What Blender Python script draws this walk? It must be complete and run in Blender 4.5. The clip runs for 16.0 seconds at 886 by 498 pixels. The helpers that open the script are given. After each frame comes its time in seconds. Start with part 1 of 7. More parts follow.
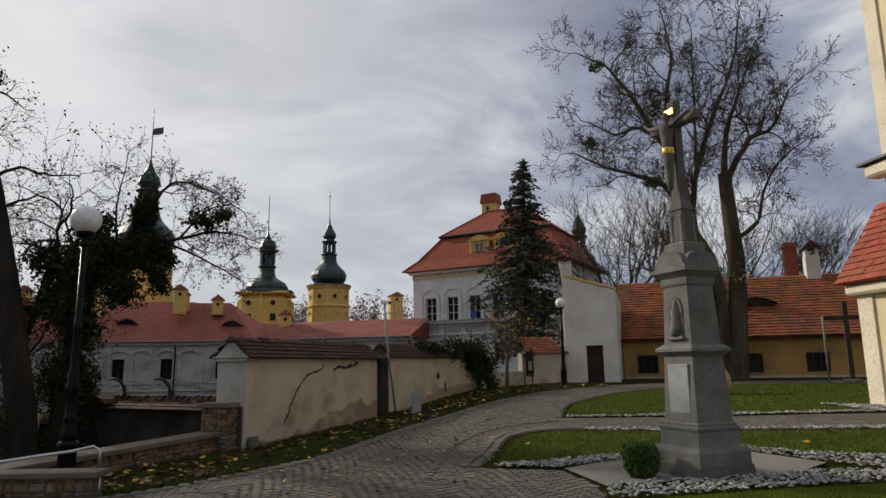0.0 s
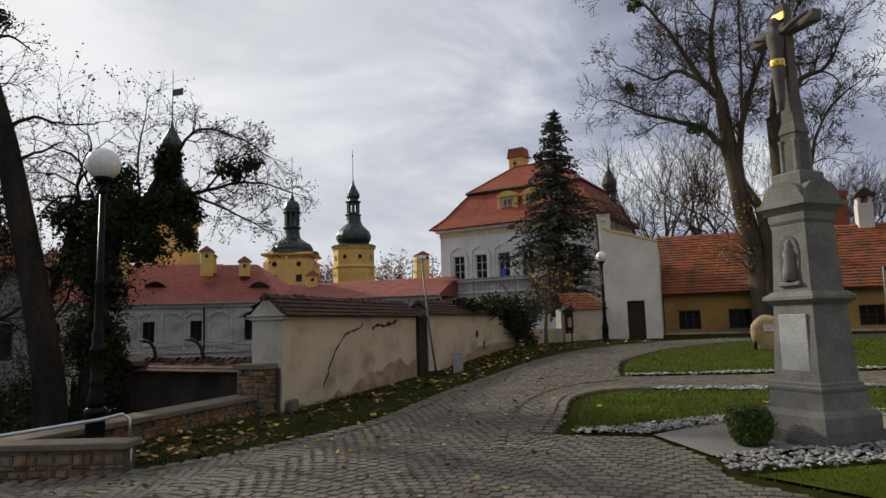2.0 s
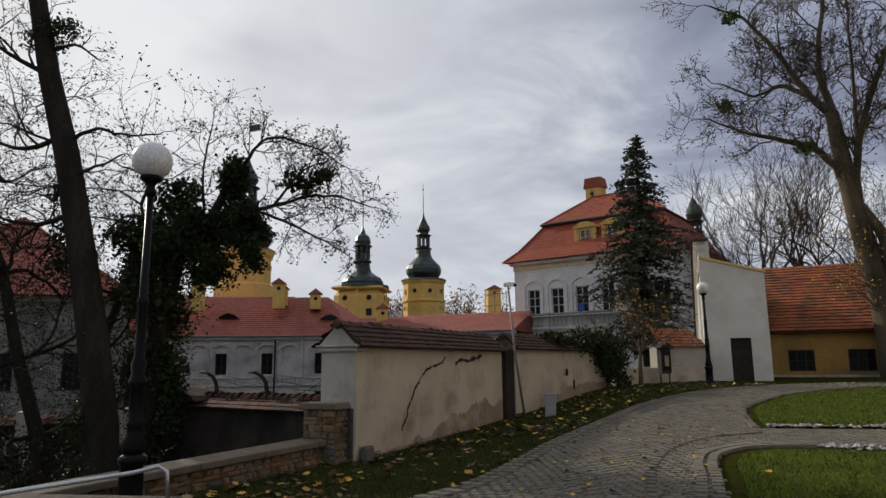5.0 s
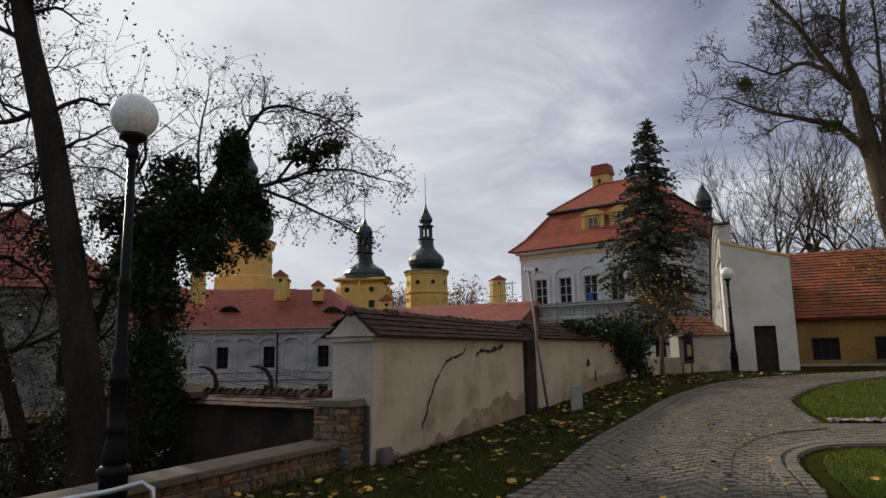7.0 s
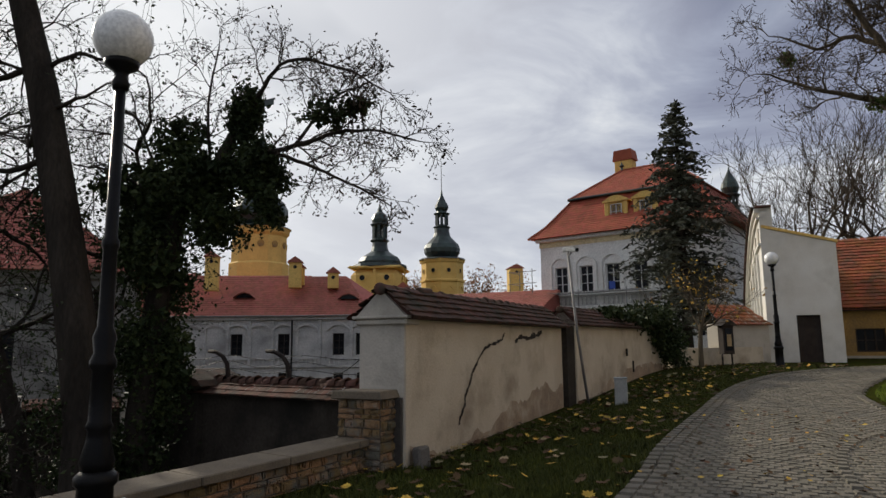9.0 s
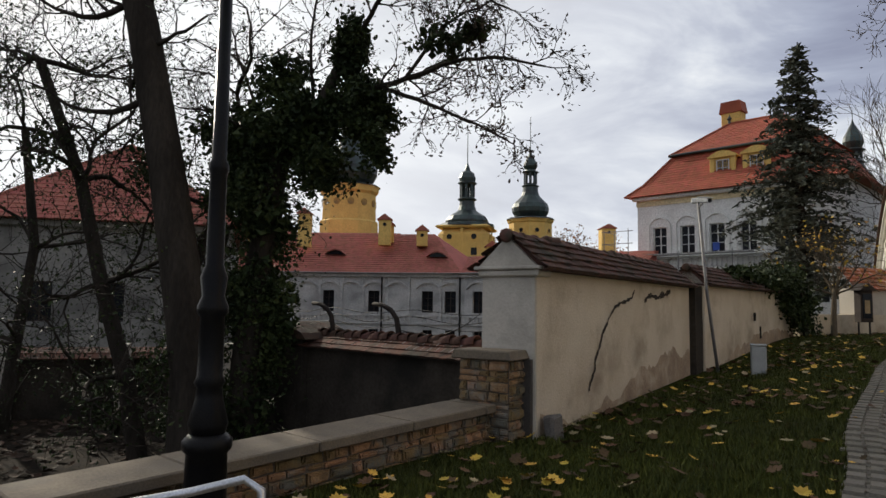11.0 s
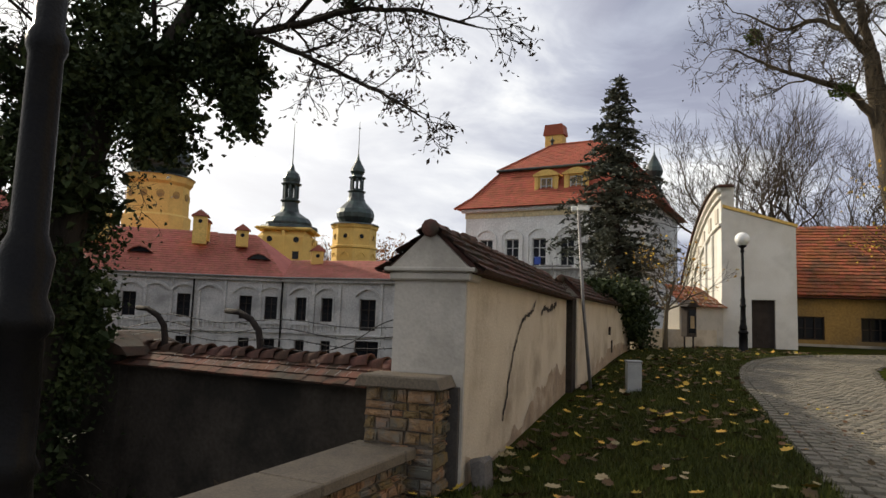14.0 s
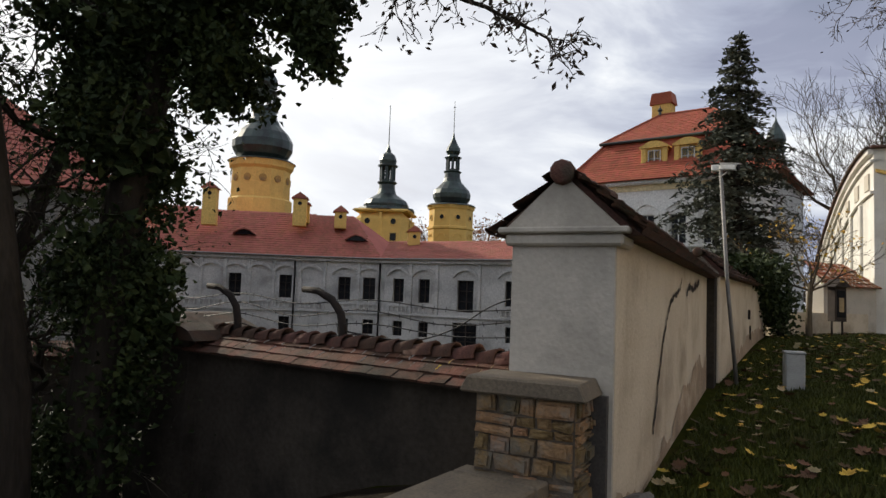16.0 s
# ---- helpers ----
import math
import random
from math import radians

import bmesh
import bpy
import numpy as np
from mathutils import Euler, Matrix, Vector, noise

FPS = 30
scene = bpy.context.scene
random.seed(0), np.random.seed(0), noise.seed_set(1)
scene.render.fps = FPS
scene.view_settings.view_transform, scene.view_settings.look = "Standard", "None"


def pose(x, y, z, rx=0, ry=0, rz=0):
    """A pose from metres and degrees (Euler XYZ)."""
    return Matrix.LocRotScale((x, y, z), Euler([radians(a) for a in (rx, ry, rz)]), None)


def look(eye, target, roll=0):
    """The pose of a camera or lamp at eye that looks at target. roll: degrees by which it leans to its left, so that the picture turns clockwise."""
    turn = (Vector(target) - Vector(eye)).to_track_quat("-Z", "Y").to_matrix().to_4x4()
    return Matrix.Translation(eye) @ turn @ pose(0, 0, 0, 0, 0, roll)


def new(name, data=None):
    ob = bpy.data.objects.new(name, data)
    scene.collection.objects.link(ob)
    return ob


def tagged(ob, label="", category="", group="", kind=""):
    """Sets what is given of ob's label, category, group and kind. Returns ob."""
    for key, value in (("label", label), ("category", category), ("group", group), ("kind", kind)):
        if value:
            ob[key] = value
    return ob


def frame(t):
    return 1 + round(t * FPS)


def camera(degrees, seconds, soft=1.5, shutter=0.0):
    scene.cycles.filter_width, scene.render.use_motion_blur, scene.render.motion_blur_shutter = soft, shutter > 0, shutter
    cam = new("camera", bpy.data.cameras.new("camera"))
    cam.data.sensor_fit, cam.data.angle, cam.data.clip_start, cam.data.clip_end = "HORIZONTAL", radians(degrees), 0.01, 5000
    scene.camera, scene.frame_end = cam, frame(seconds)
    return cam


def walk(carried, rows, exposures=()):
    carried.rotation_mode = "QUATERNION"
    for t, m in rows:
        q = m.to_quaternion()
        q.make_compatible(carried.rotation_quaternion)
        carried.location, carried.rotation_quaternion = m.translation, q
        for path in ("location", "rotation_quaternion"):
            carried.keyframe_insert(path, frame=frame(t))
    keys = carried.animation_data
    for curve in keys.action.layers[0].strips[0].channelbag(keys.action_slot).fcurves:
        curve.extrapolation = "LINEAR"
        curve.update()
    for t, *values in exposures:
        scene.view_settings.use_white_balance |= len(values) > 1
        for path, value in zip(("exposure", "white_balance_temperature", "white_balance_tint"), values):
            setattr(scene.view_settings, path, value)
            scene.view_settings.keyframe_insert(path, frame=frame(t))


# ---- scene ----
cam = camera(68.1, 16.0)
PATH = [
    (0, (-0.539, -0.664, 1.495), (-1.122, 1.217, 1.843), -0.9),
    (0.5, (-0.779, -0.574, 1.453), (-1.504, 1.272, 1.709), 1.6),
    (1, (-0.975, -0.352, 1.443), (-1.604, 1.532, 1.678), -0.1),
    (1.5, (-1.196, -0.025, 1.452), (-1.776, 1.87, 1.719), -2.3),
    (2, (-1.411, 0.321, 1.453), (-2.065, 2.197, 1.682), -1.6),
    (2.5, (-1.6, 0.642, 1.469), (-2.171, 2.543, 1.718), -2.2),
    (3, (-1.707, 1.104, 1.483), (-2.266, 3.002, 1.776), -1.5),
    (3.5, (-1.871, 1.24, 1.492), (-2.595, 3.078, 1.809), -1.4),
    (4, (-2.02, 1.432, 1.451), (-2.754, 3.257, 1.807), -1.5),
    (4.5, (-2.283, 1.683, 1.434), (-3.114, 3.468, 1.784), -0.4),
    (7, (-3.408, 2.89, 1.418), (-4.248, 4.677, 1.736), -1.1),
    (7.5, (-3.59, 3.112, 1.386), (-4.499, 4.862, 1.721), -0.5),
    (8, (-3.819, 3.416, 1.394), (-4.693, 5.192, 1.682), -0.6),
    (10.5, (-5.069, 4.415, 1.307), (-6.002, 6.16, 1.599), -0.8),
    (11, (-5.306, 4.575, 1.301), (-6.412, 6.233, 1.469), 0.8),
    (11.5, (-5.636, 4.756, 1.292), (-6.737, 6.419, 1.436), 1.2),
    (12, (-5.955, 4.963, 1.314), (-7.07, 6.616, 1.473), 0.8),
    (12.5, (-6.203, 5.124, 1.326), (-7.3, 6.791, 1.454), 2.3),
    (13, (-6.489, 5.257, 1.315), (-7.509, 6.967, 1.507), 1.7),
    (13.5, (-6.746, 5.443, 1.32), (-7.696, 7.197, 1.461), 0.9),
    (14, (-6.918, 5.65, 1.314), (-7.524, 7.545, 1.518), 2.0),
    (14.5, (-7.103, 5.914, 1.337), (-7.569, 7.853, 1.494), 1.3),
    (15, (-7.232, 6.344, 1.3), (-7.738, 8.263, 1.548), 2.0),
    (15.5, (-7.4, 6.624, 1.266), (-8.173, 8.458, 1.469), 1.1),
    (16, (-7.631, 7.066, 1.289), (-8.508, 8.858, 1.427), 2.1),
]
walk(cam, [(t, look(eye, target, roll)) for t, eye, target, roll in PATH], [(0.0, -0.3, 6400, 10), (1.5, -0.08, 6400, 10), (4.5, -0.18, 6350, 10), (8.0, -0.16, 6350, 10), (10.5, 0.08, 6400, 9), (12.5, 0.26, 6400, 9), (14.0, 0.42, 6750, 9), (15.0, 0.45, 6700, 9), (16.0, 0.32, 6500, 9)])

# ==== body ====

# ---- light and sky ----
SUN = Vector((-0.84, 0.26, 0.425)).normalized()
world = bpy.data.worlds.new("world")
scene.world = world
world.use_nodes = True
wn, wl = world.node_tree.nodes, world.node_tree.links
wn.clear()


def wnode(kind, **kw):
    n = wn.new(kind)
    for k, v in kw.items():
        n.inputs[k.replace("_", " ")].default_value = v
    return n


def ramp(n, *stops):
    e = n.color_ramp.elements
    while len(e) < len(stops):
        e.new(0.5)
    for el, (p, c) in zip(e, stops):
        el.position, el.color = p, (*c, 1) if len(c) == 3 else c
    return n


sky = wn.new("ShaderNodeTexSky")
sky.sky_type, sky.sun_disc = "NISHITA", False
sky.sun_elevation = math.asin(SUN.z)
sky.sun_rotation = math.atan2(SUN.x, SUN.y)
coord = wn.new("ShaderNodeTexCoord")
flat = wn.new("ShaderNodeVectorMath")
flat.operation = "MULTIPLY"
flat.inputs[1].default_value = (1.0, 1.0, 2.6)
wl.new(coord.outputs["Generated"], flat.inputs[0])
cl = wnode("ShaderNodeTexNoise", Scale=2.9, Detail=8.0, Roughness=0.56, Distortion=0.5)
wl.new(flat.outputs[0], cl.inputs["Vector"])
tone = ramp(wn.new("ShaderNodeValToRGB"), (0.36, (0.44, 0.475, 0.63)), (0.46, (0.59, 0.64, 0.80)), (0.54, (0.85, 0.90, 1.02)), (0.64, (1.24, 1.265, 1.30)))
wl.new(cl.outputs["Fac"], tone.inputs["Fac"])
# clouds glow towards the hidden sun
dot = wn.new("ShaderNodeVectorMath")
dot.operation = "DOT_PRODUCT"
dot.inputs[1].default_value = SUN
wl.new(coord.outputs["Generated"], dot.inputs[0])
glow = wn.new("ShaderNodeMapRange")
for k, v in (("From Min", 0.45), ("From Max", 1.0), ("To Min", 0.0), ("To Max", 1.0)):
    glow.inputs[k].default_value = v
wl.new(dot.outputs["Value"], glow.inputs["Value"])
lift = wn.new("ShaderNodeMix")
lift.data_type, lift.blend_type = "RGBA", "MIX"
lift.inputs["B"].default_value = (1.50, 1.50, 1.50, 1)
wl.new(glow.outputs["Result"], lift.inputs["Factor"])
wl.new(tone.outputs["Color"], lift.inputs["A"])
bg_cloud = wnode("ShaderNodeBackground", Strength=0.64)
wl.new(lift.outputs["Result"], bg_cloud.inputs["Color"])
bg_sky = wnode("ShaderNodeBackground", Strength=0.05)
wl.new(sky.outputs["Color"], bg_sky.inputs["Color"])
gap = wnode("ShaderNodeTexNoise", Scale=1.5, Detail=4.0, Roughness=0.5)
wl.new(flat.outputs[0], gap.inputs["Vector"])
cover = ramp(wn.new("ShaderNodeValToRGB"), (0.36, (0.55, 0.55, 0.55)), (0.5, (1, 1, 1)))
wl.new(gap.outputs["Fac"], cover.inputs["Fac"])
mixs = wn.new("ShaderNodeMixShader")
wl.new(cover.outputs["Color"], mixs.inputs["Fac"])
wl.new(bg_sky.outputs[0], mixs.inputs[1])
wl.new(bg_cloud.outputs[0], mixs.inputs[2])
wout = wn.new("ShaderNodeOutputWorld")
wl.new(mixs.outputs[0], wout.inputs["Surface"])

sun_data = bpy.data.lights.new("sun", "SUN")
sun_data.energy, sun_data.angle, sun_data.color = 3.8, radians(1.5), (1.0, 0.90, 0.74)
sun = new("sun", sun_data)
sun.matrix_world = look((-84, 26, 42.5), (0, 0, 0))


# ---- materials ----
def material(name, base, rough=0.8, second=None, scale=6.0, grain=60.0, bump=0.25, metal=0.0, amount=0.6, spec=0.3, stain=None, stain_scale=0.7, random_tint=0.0, island=False, squash=None, stain_range=(0.5, 0.68)):
    """Two scales of variation and a bump; random_tint varies each piece."""
    m = bpy.data.materials.new(name)
    m.use_nodes = True
    nt = m.node_tree
    n, l = nt.nodes, nt.links
    b = n["Principled BSDF"]
    b.inputs["Roughness"].default_value, b.inputs["Metallic"].default_value = rough, metal
    b.inputs["Specular IOR Level"].default_value = spec
    tc = n.new("ShaderNodeTexCoord")
    src = tc.outputs["Object"]
    if squash:
        mp = n.new("ShaderNodeMapping")
        mp.inputs["Scale"].default_value = squash
        l.new(src, mp.inputs["Vector"])
        src = mp.outputs[0]
    second = second or tuple(c * 0.72 for c in base)
    n1 = n.new("ShaderNodeTexNoise")
    n1.inputs["Scale"].default_value, n1.inputs["Detail"].default_value = scale, 5
    n2 = n.new("ShaderNodeTexNoise")
    n2.inputs["Scale"].default_value, n2.inputs["Detail"].default_value = grain, 3
    l.new(src, n1.inputs["Vector"]), l.new(src, n2.inputs["Vector"])
    r1 = ramp(n.new("ShaderNodeValToRGB"), (0.38, base), (0.64, second))
    l.new(n1.outputs["Fac"], r1.inputs["Fac"])
    mul = n.new("ShaderNodeMix")
    mul.data_type, mul.blend_type = "RGBA", "MULTIPLY"
    mul.inputs["Factor"].default_value = amount
    r2 = ramp(n.new("ShaderNodeValToRGB"), (0.3, (0.62, 0.62, 0.62)), (0.7, (1.25, 1.25, 1.25)))
    l.new(n2.outputs["Fac"], r2.inputs["Fac"])
    l.new(r1.outputs["Color"], mul.inputs["A"]), l.new(r2.outputs["Color"], mul.inputs["B"])
    out = mul.outputs["Result"]
    if stain:
        n3 = n.new("ShaderNodeTexNoise")
        n3.inputs["Scale"].default_value, n3.inputs["Detail"].default_value, n3.inputs["Roughness"].default_value = stain_scale, 8, 0.65
        l.new(src, n3.inputs["Vector"])
        r3 = ramp(n.new("ShaderNodeValToRGB"), (stain_range[0], (0, 0, 0)), (stain_range[1], (1, 1, 1)))
        l.new(n3.outputs["Fac"], r3.inputs["Fac"])
        ms = n.new("ShaderNodeMix")
        ms.data_type = "RGBA"
        l.new(r3.outputs["Color"], ms.inputs["Factor"]), l.new(out, ms.inputs["A"])
        ms.inputs["B"].default_value = (*stain, 1)
        out = ms.outputs["Result"]
    if random_tint:
        if island:
            rnd = n.new("ShaderNodeNewGeometry").outputs["Random Per Island"]
        else:
            rnd = n.new("ShaderNodeObjectInfo").outputs["Random"]
        mr = n.new("ShaderNodeMapRange")
        mr.inputs["To Min"].default_value, mr.inputs["To Max"].default_value = 1 - random_tint, 1 + random_tint
        l.new(rnd, mr.inputs["Value"])
        hsv = n.new("ShaderNodeHueSaturation")
        l.new(mr.outputs["Result"], hsv.inputs["Value"])
        mr2 = n.new("ShaderNodeMapRange")
        mr2.inputs["From Min"].default_value, mr2.inputs["From Max"].default_value = 0.0, 1.0
        mr2.inputs["To Min"].default_value, mr2.inputs["To Max"].default_value = 0.5 + random_tint * 0.05, 0.5 - random_tint * 0.05
        l.new(rnd, mr2.inputs["Value"]), l.new(mr2.outputs["Result"], hsv.inputs["Hue"])
        l.new(out, hsv.inputs["Color"])
        out = hsv.outputs["Color"]
    l.new(out, b.inputs["Base Color"])
    bp = n.new("ShaderNodeBump")
    bp.inputs["Strength"].default_value, bp.inputs["Distance"].default_value = bump, 0.02
    l.new(n2.outputs["Fac"], bp.inputs["Height"]), l.new(bp.outputs["Normal"], b.inputs["Normal"])
    return m


PLASTER = material("plaster_cream", (0.58, 0.50, 0.38), 0.9, (0.50, 0.42, 0.31), 1.3, 35, 0.35, amount=0.25, stain=(0.30, 0.235, 0.165), stain_scale=0.9, stain_range=(0.50, 0.72))
PLASTER_GREY = material("plaster_grey", (0.50, 0.455, 0.385), 0.9, (0.43, 0.39, 0.325), 1.2, 30, 0.3, amount=0.2, stain=(0.29, 0.265, 0.225), stain_scale=0.9)
PLASTER_WHITE = material("plaster_white", (0.68, 0.66, 0.61), 0.9, (0.60, 0.57, 0.51), 1.0, 30, 0.25, amount=0.2, stain=(0.50, 0.48, 0.43), stain_scale=0.6)
PALACE = material("palace_plaster", (0.54, 0.525, 0.50), 0.9, (0.42, 0.41, 0.395), 0.5, 8, 0.3, stain=(0.27, 0.262, 0.25), stain_scale=0.45)
OLDHOUSE = material("dark_grey_house_plaster", (0.24, 0.23, 0.21), 0.9, (0.175, 0.168, 0.155), 0.5, 8, 0.3, stain=(0.10, 0.096, 0.09), stain_scale=0.5)
CREAM = material("cream_frieze_paint", (0.72, 0.60, 0.36), 0.9, (0.64, 0.53, 0.32), 0.5, 8, 0.2)
CREAM_TRIM = material("pale_cream_trim", (0.78, 0.70, 0.54), 0.9, (0.70, 0.62, 0.47), 1.0, 25, 0.2)
WORN = material("worn_plaster", (0.36, 0.265, 0.18), 0.95, (0.27, 0.20, 0.14), 2.2, 35, 0.6, stain=(0.46, 0.38, 0.28), stain_scale=2.5)
CHURCH = material("cream_church_plaster", (0.76, 0.63, 0.40), 0.9, (0.68, 0.56, 0.35), 1.0, 25, 0.25, amount=0.2)
MANOR = material("manor_plaster", (0.80, 0.79, 0.75), 0.9, (0.70, 0.69, 0.65), 0.5, 8, 0.3, stain=(0.60, 0.58, 0.54), stain_scale=0.4)
YELLOW = material("ochre_render", (0.74, 0.50, 0.15), 0.85, (0.66, 0.43, 0.13), 0.8, 12, 0.2)
OCHRE_DARK = material("old_ochre_plaster", (0.42, 0.26, 0.085), 0.9, (0.31, 0.195, 0.07), 0.7, 12, 0.4, stain=(0.20, 0.145, 0.085), stain_scale=0.5)
# plaster kept very dark: the shade of the trees is in its colour
DARKWALL = material("shade_darkened_plaster", (0.055, 0.046, 0.036), 0.95, (0.036, 0.030, 0.024), 1.2, 18, 0.5, spec=0.1, stain=(0.020, 0.018, 0.015), stain_scale=0.6)
ROOF_NEW = material("red_clay_tiles", (0.36, 0.092, 0.048), 0.75, (0.29, 0.072, 0.04), 1.2, 14, 0.3, random_tint=0.16, island=True)
ROOF_PINK = material("faded_clay_tiles", (0.36, 0.12, 0.085), 0.8, (0.29, 0.095, 0.07), 0.8, 12, 0.3, random_tint=0.16, island=True)
ROOF_OLD = material("weathered_orange_tiles", (0.34, 0.105, 0.038), 0.85, (0.21, 0.072, 0.032), 1.5, 20, 0.4, stain=(0.12, 0.066, 0.04), stain_scale=0.9, random_tint=0.25, island=True)
ROOF_DARK = material("dark_clay_tiles", (0.115, 0.048, 0.029), 0.9, (0.07, 0.035, 0.024), 4, 40, 0.5, stain=(0.045, 0.036, 0.026), stain_scale=2.0, random_tint=0.22, island=True)
COPING = material("mossy_coping_tiles", (0.105, 0.050, 0.034), 0.9, (0.062, 0.040, 0.031), 5, 50, 0.5, stain=(0.05, 0.045, 0.03), stain_scale=3.0, random_tint=0.3)
COPING_FAR = material("mossy_coping_tiles_joined", (0.105, 0.050, 0.034), 0.9, (0.062, 0.040, 0.031), 5, 50, 0.5, stain=(0.05, 0.045, 0.03), stain_scale=3.0, random_tint=0.3, island=True)
COPPER = material("dark_sheet_copper", (0.030, 0.036, 0.036), 0.42, (0.05, 0.075, 0.066), 0.8, 10, 0.15, metal=0.35, spec=0.5)
IRON = material("black_painted_iron", (0.007, 0.007, 0.008), 0.34, (0.010, 0.0095, 0.009), 8, 90, 0.15, spec=0.10)
RUST = material("rusty_iron", (0.026, 0.018, 0.014), 0.85, (0.016, 0.012, 0.010), 12, 80, 0.4)
STEEL = material("brushed_steel", (0.55, 0.56, 0.58), 0.32, (0.48, 0.49, 0.5), 6, 90, 0.05, metal=0.9)
GALV = material("galvanised_pole", (0.26, 0.25, 0.24), 0.6, (0.20, 0.19, 0.18), 5, 60, 0.1, metal=0.3)
GALV_DARK = material("dark_joint_strip", (0.075, 0.066, 0.056), 0.7, (0.055, 0.048, 0.042), 5, 60, 0.1)
DARKWOOD = material("dark_weathered_wood", (0.045, 0.032, 0.024), 0.75, (0.028, 0.02, 0.016), 4, 40, 0.4)
GLASS_DARK = material("dark_window_glass", (0.012, 0.013, 0.015), 0.12, (0.018, 0.019, 0.022), 1, 4, 0.02, spec=0.1)
GLASS_BLUE = material("skylit_window_glass", (0.05, 0.09, 0.14), 0.06, (0.04, 0.07, 0.11), 1, 4, 0.02, spec=0.9)
FRAME_WHITE = material("white_window_paint", (0.68, 0.68, 0.65), 0.6, (0.60, 0.60, 0.57), 4, 30, 0.1)
STONE_MON = material("grey_sandstone", (0.20, 0.192, 0.172), 0.9, (0.145, 0.14, 0.125), 3, 45, 0.4, stain=(0.11, 0.11, 0.098), stain_scale=1.6)
STONE_STAT = material("weathered_cross_stone", (0.14, 0.125, 0.11), 0.9, (0.10, 0.09, 0.08), 3, 45, 0.4)
GOLD = material("gilding", (0.85, 0.55, 0.10), 0.3, (0.75, 0.45, 0.08), 10, 60, 0.1, metal=0.9)
SANDSTONE = material("ochre_sandstone_blocks", (0.29, 0.18, 0.085), 0.9, (0.20, 0.125, 0.062), 9, 55, 0.7, random_tint=0.36, stain=(0.17, 0.155, 0.125), stain_scale=3.0, stain_range=(0.47, 0.60))
MORTAR = material("wall_mortar", (0.13, 0.105, 0.08), 0.95, (0.10, 0.08, 0.06), 10, 70, 0.5)
CAPSTONE = material("smooth_capstone", (0.168, 0.134, 0.094), 0.85, (0.13, 0.105, 0.076), 4, 60, 0.25, stain=(0.12, 0.10, 0.075), stain_scale=1.8)
CONCRETE = material("pale_concrete", (0.36, 0.37, 0.36), 0.9, (0.30, 0.31, 0.30), 6, 70, 0.3)
SETT = material("granite_setts", (0.175, 0.155, 0.118), 0.85, (0.130, 0.115, 0.088), 3.5, 60, 0.5, random_tint=0.15, island=True, stain=(0.115, 0.105, 0.085), stain_scale=0.35)
JOINT = material("sandy_joints", (0.110, 0.097, 0.076), 0.95, (0.085, 0.075, 0.058), 8, 80, 0.4)
SLAB = material("paving_slab", (0.215, 0.20, 0.178), 0.85, (0.18, 0.167, 0.148), 1.6, 60, 0.2)
PEBBLE = material("white_marble_pebbles", (0.36, 0.35, 0.325), 0.85, (0.22, 0.215, 0.20), 8, 60, 0.2, random_tint=0.4, island=True)
GRASS = material("autumn_turf", (0.036, 0.040, 0.008), 0.95, (0.025, 0.029, 0.007), 3.0, 45, 0.6, spec=0.0, stain=(0.042, 0.030, 0.014), stain_scale=1.4)
LAWN = material("mown_lawn", (0.070, 0.092, 0.012), 0.95, (0.050, 0.066, 0.010), 2.0, 40, 0.6, spec=0.0)
BLADE = material("grass_blades", (0.060, 0.070, 0.008), 0.85, (0.040, 0.047, 0.007), 1.2, 20, 0.1, random_tint=0.35, island=True)
BLADE_LAWN = material("lawn_blades", (0.085, 0.110, 0.014), 0.8, (0.060, 0.080, 0.012), 1.2, 20, 0.1, random_tint=0.25, island=True)
# garden litter, with the shade under the trees put into its colour
LITTER = material("shade_darkened_litter", (0.020, 0.015, 0.010), 0.95, (0.013, 0.010, 0.008), 5, 40, 0.7, stain=(0.028, 0.020, 0.011), stain_scale=6, spec=0.05)
# darker copy of the brown leaf for the shaded garden; shade is in the colour
LEAF_SHADED = material("shade_darkened_leaf", (0.050, 0.030, 0.015), 0.9, (0.030, 0.019, 0.011), 6, 30, 0.1, random_tint=0.45, island=True)
LEAF_YELLOW = material("fallen_yellow_leaf", (0.55, 0.37, 0.05), 0.8, (0.42, 0.25, 0.04), 6, 30, 0.1, random_tint=0.35, island=True)
LEAF_PALE = material("fallen_pale_leaf", (0.31, 0.255, 0.135), 0.8, (0.22, 0.17, 0.085), 6, 30, 0.1, random_tint=0.35, island=True)
LEAF_BROWN = material("fallen_brown_leaf", (0.10, 0.055, 0.022), 0.85, (0.065, 0.037, 0.018), 6, 30, 0.1, random_tint=0.4, island=True)
BARK = material("bark", (0.042, 0.035, 0.028), 0.95, (0.025, 0.021, 0.017), 3, 25, 0.9, spec=0.05, squash=(1, 1, 0.25))
BARK_PALE = material("pale_bark", (0.115, 0.092, 0.064), 0.95, (0.05, 0.042, 0.033), 1.6, 22, 1.0, spec=0.05, squash=(1, 1, 0.25))
IVY = material("ivy_leaves", (0.036, 0.050, 0.016), 0.6, (0.020, 0.030, 0.011), 2, 15, 0.1, random_tint=0.4, island=True, spec=0.12)
BUSHLEAF = material("shrub_leaves", (0.085, 0.125, 0.022), 0.75, (0.055, 0.085, 0.016), 2, 15, 0.1, random_tint=0.4, island=True)
NEEDLE = material("conifer_needles", (0.115, 0.122, 0.088), 0.85, (0.065, 0.073, 0.054), 1, 10, 0.1, random_tint=0.35, island=True)
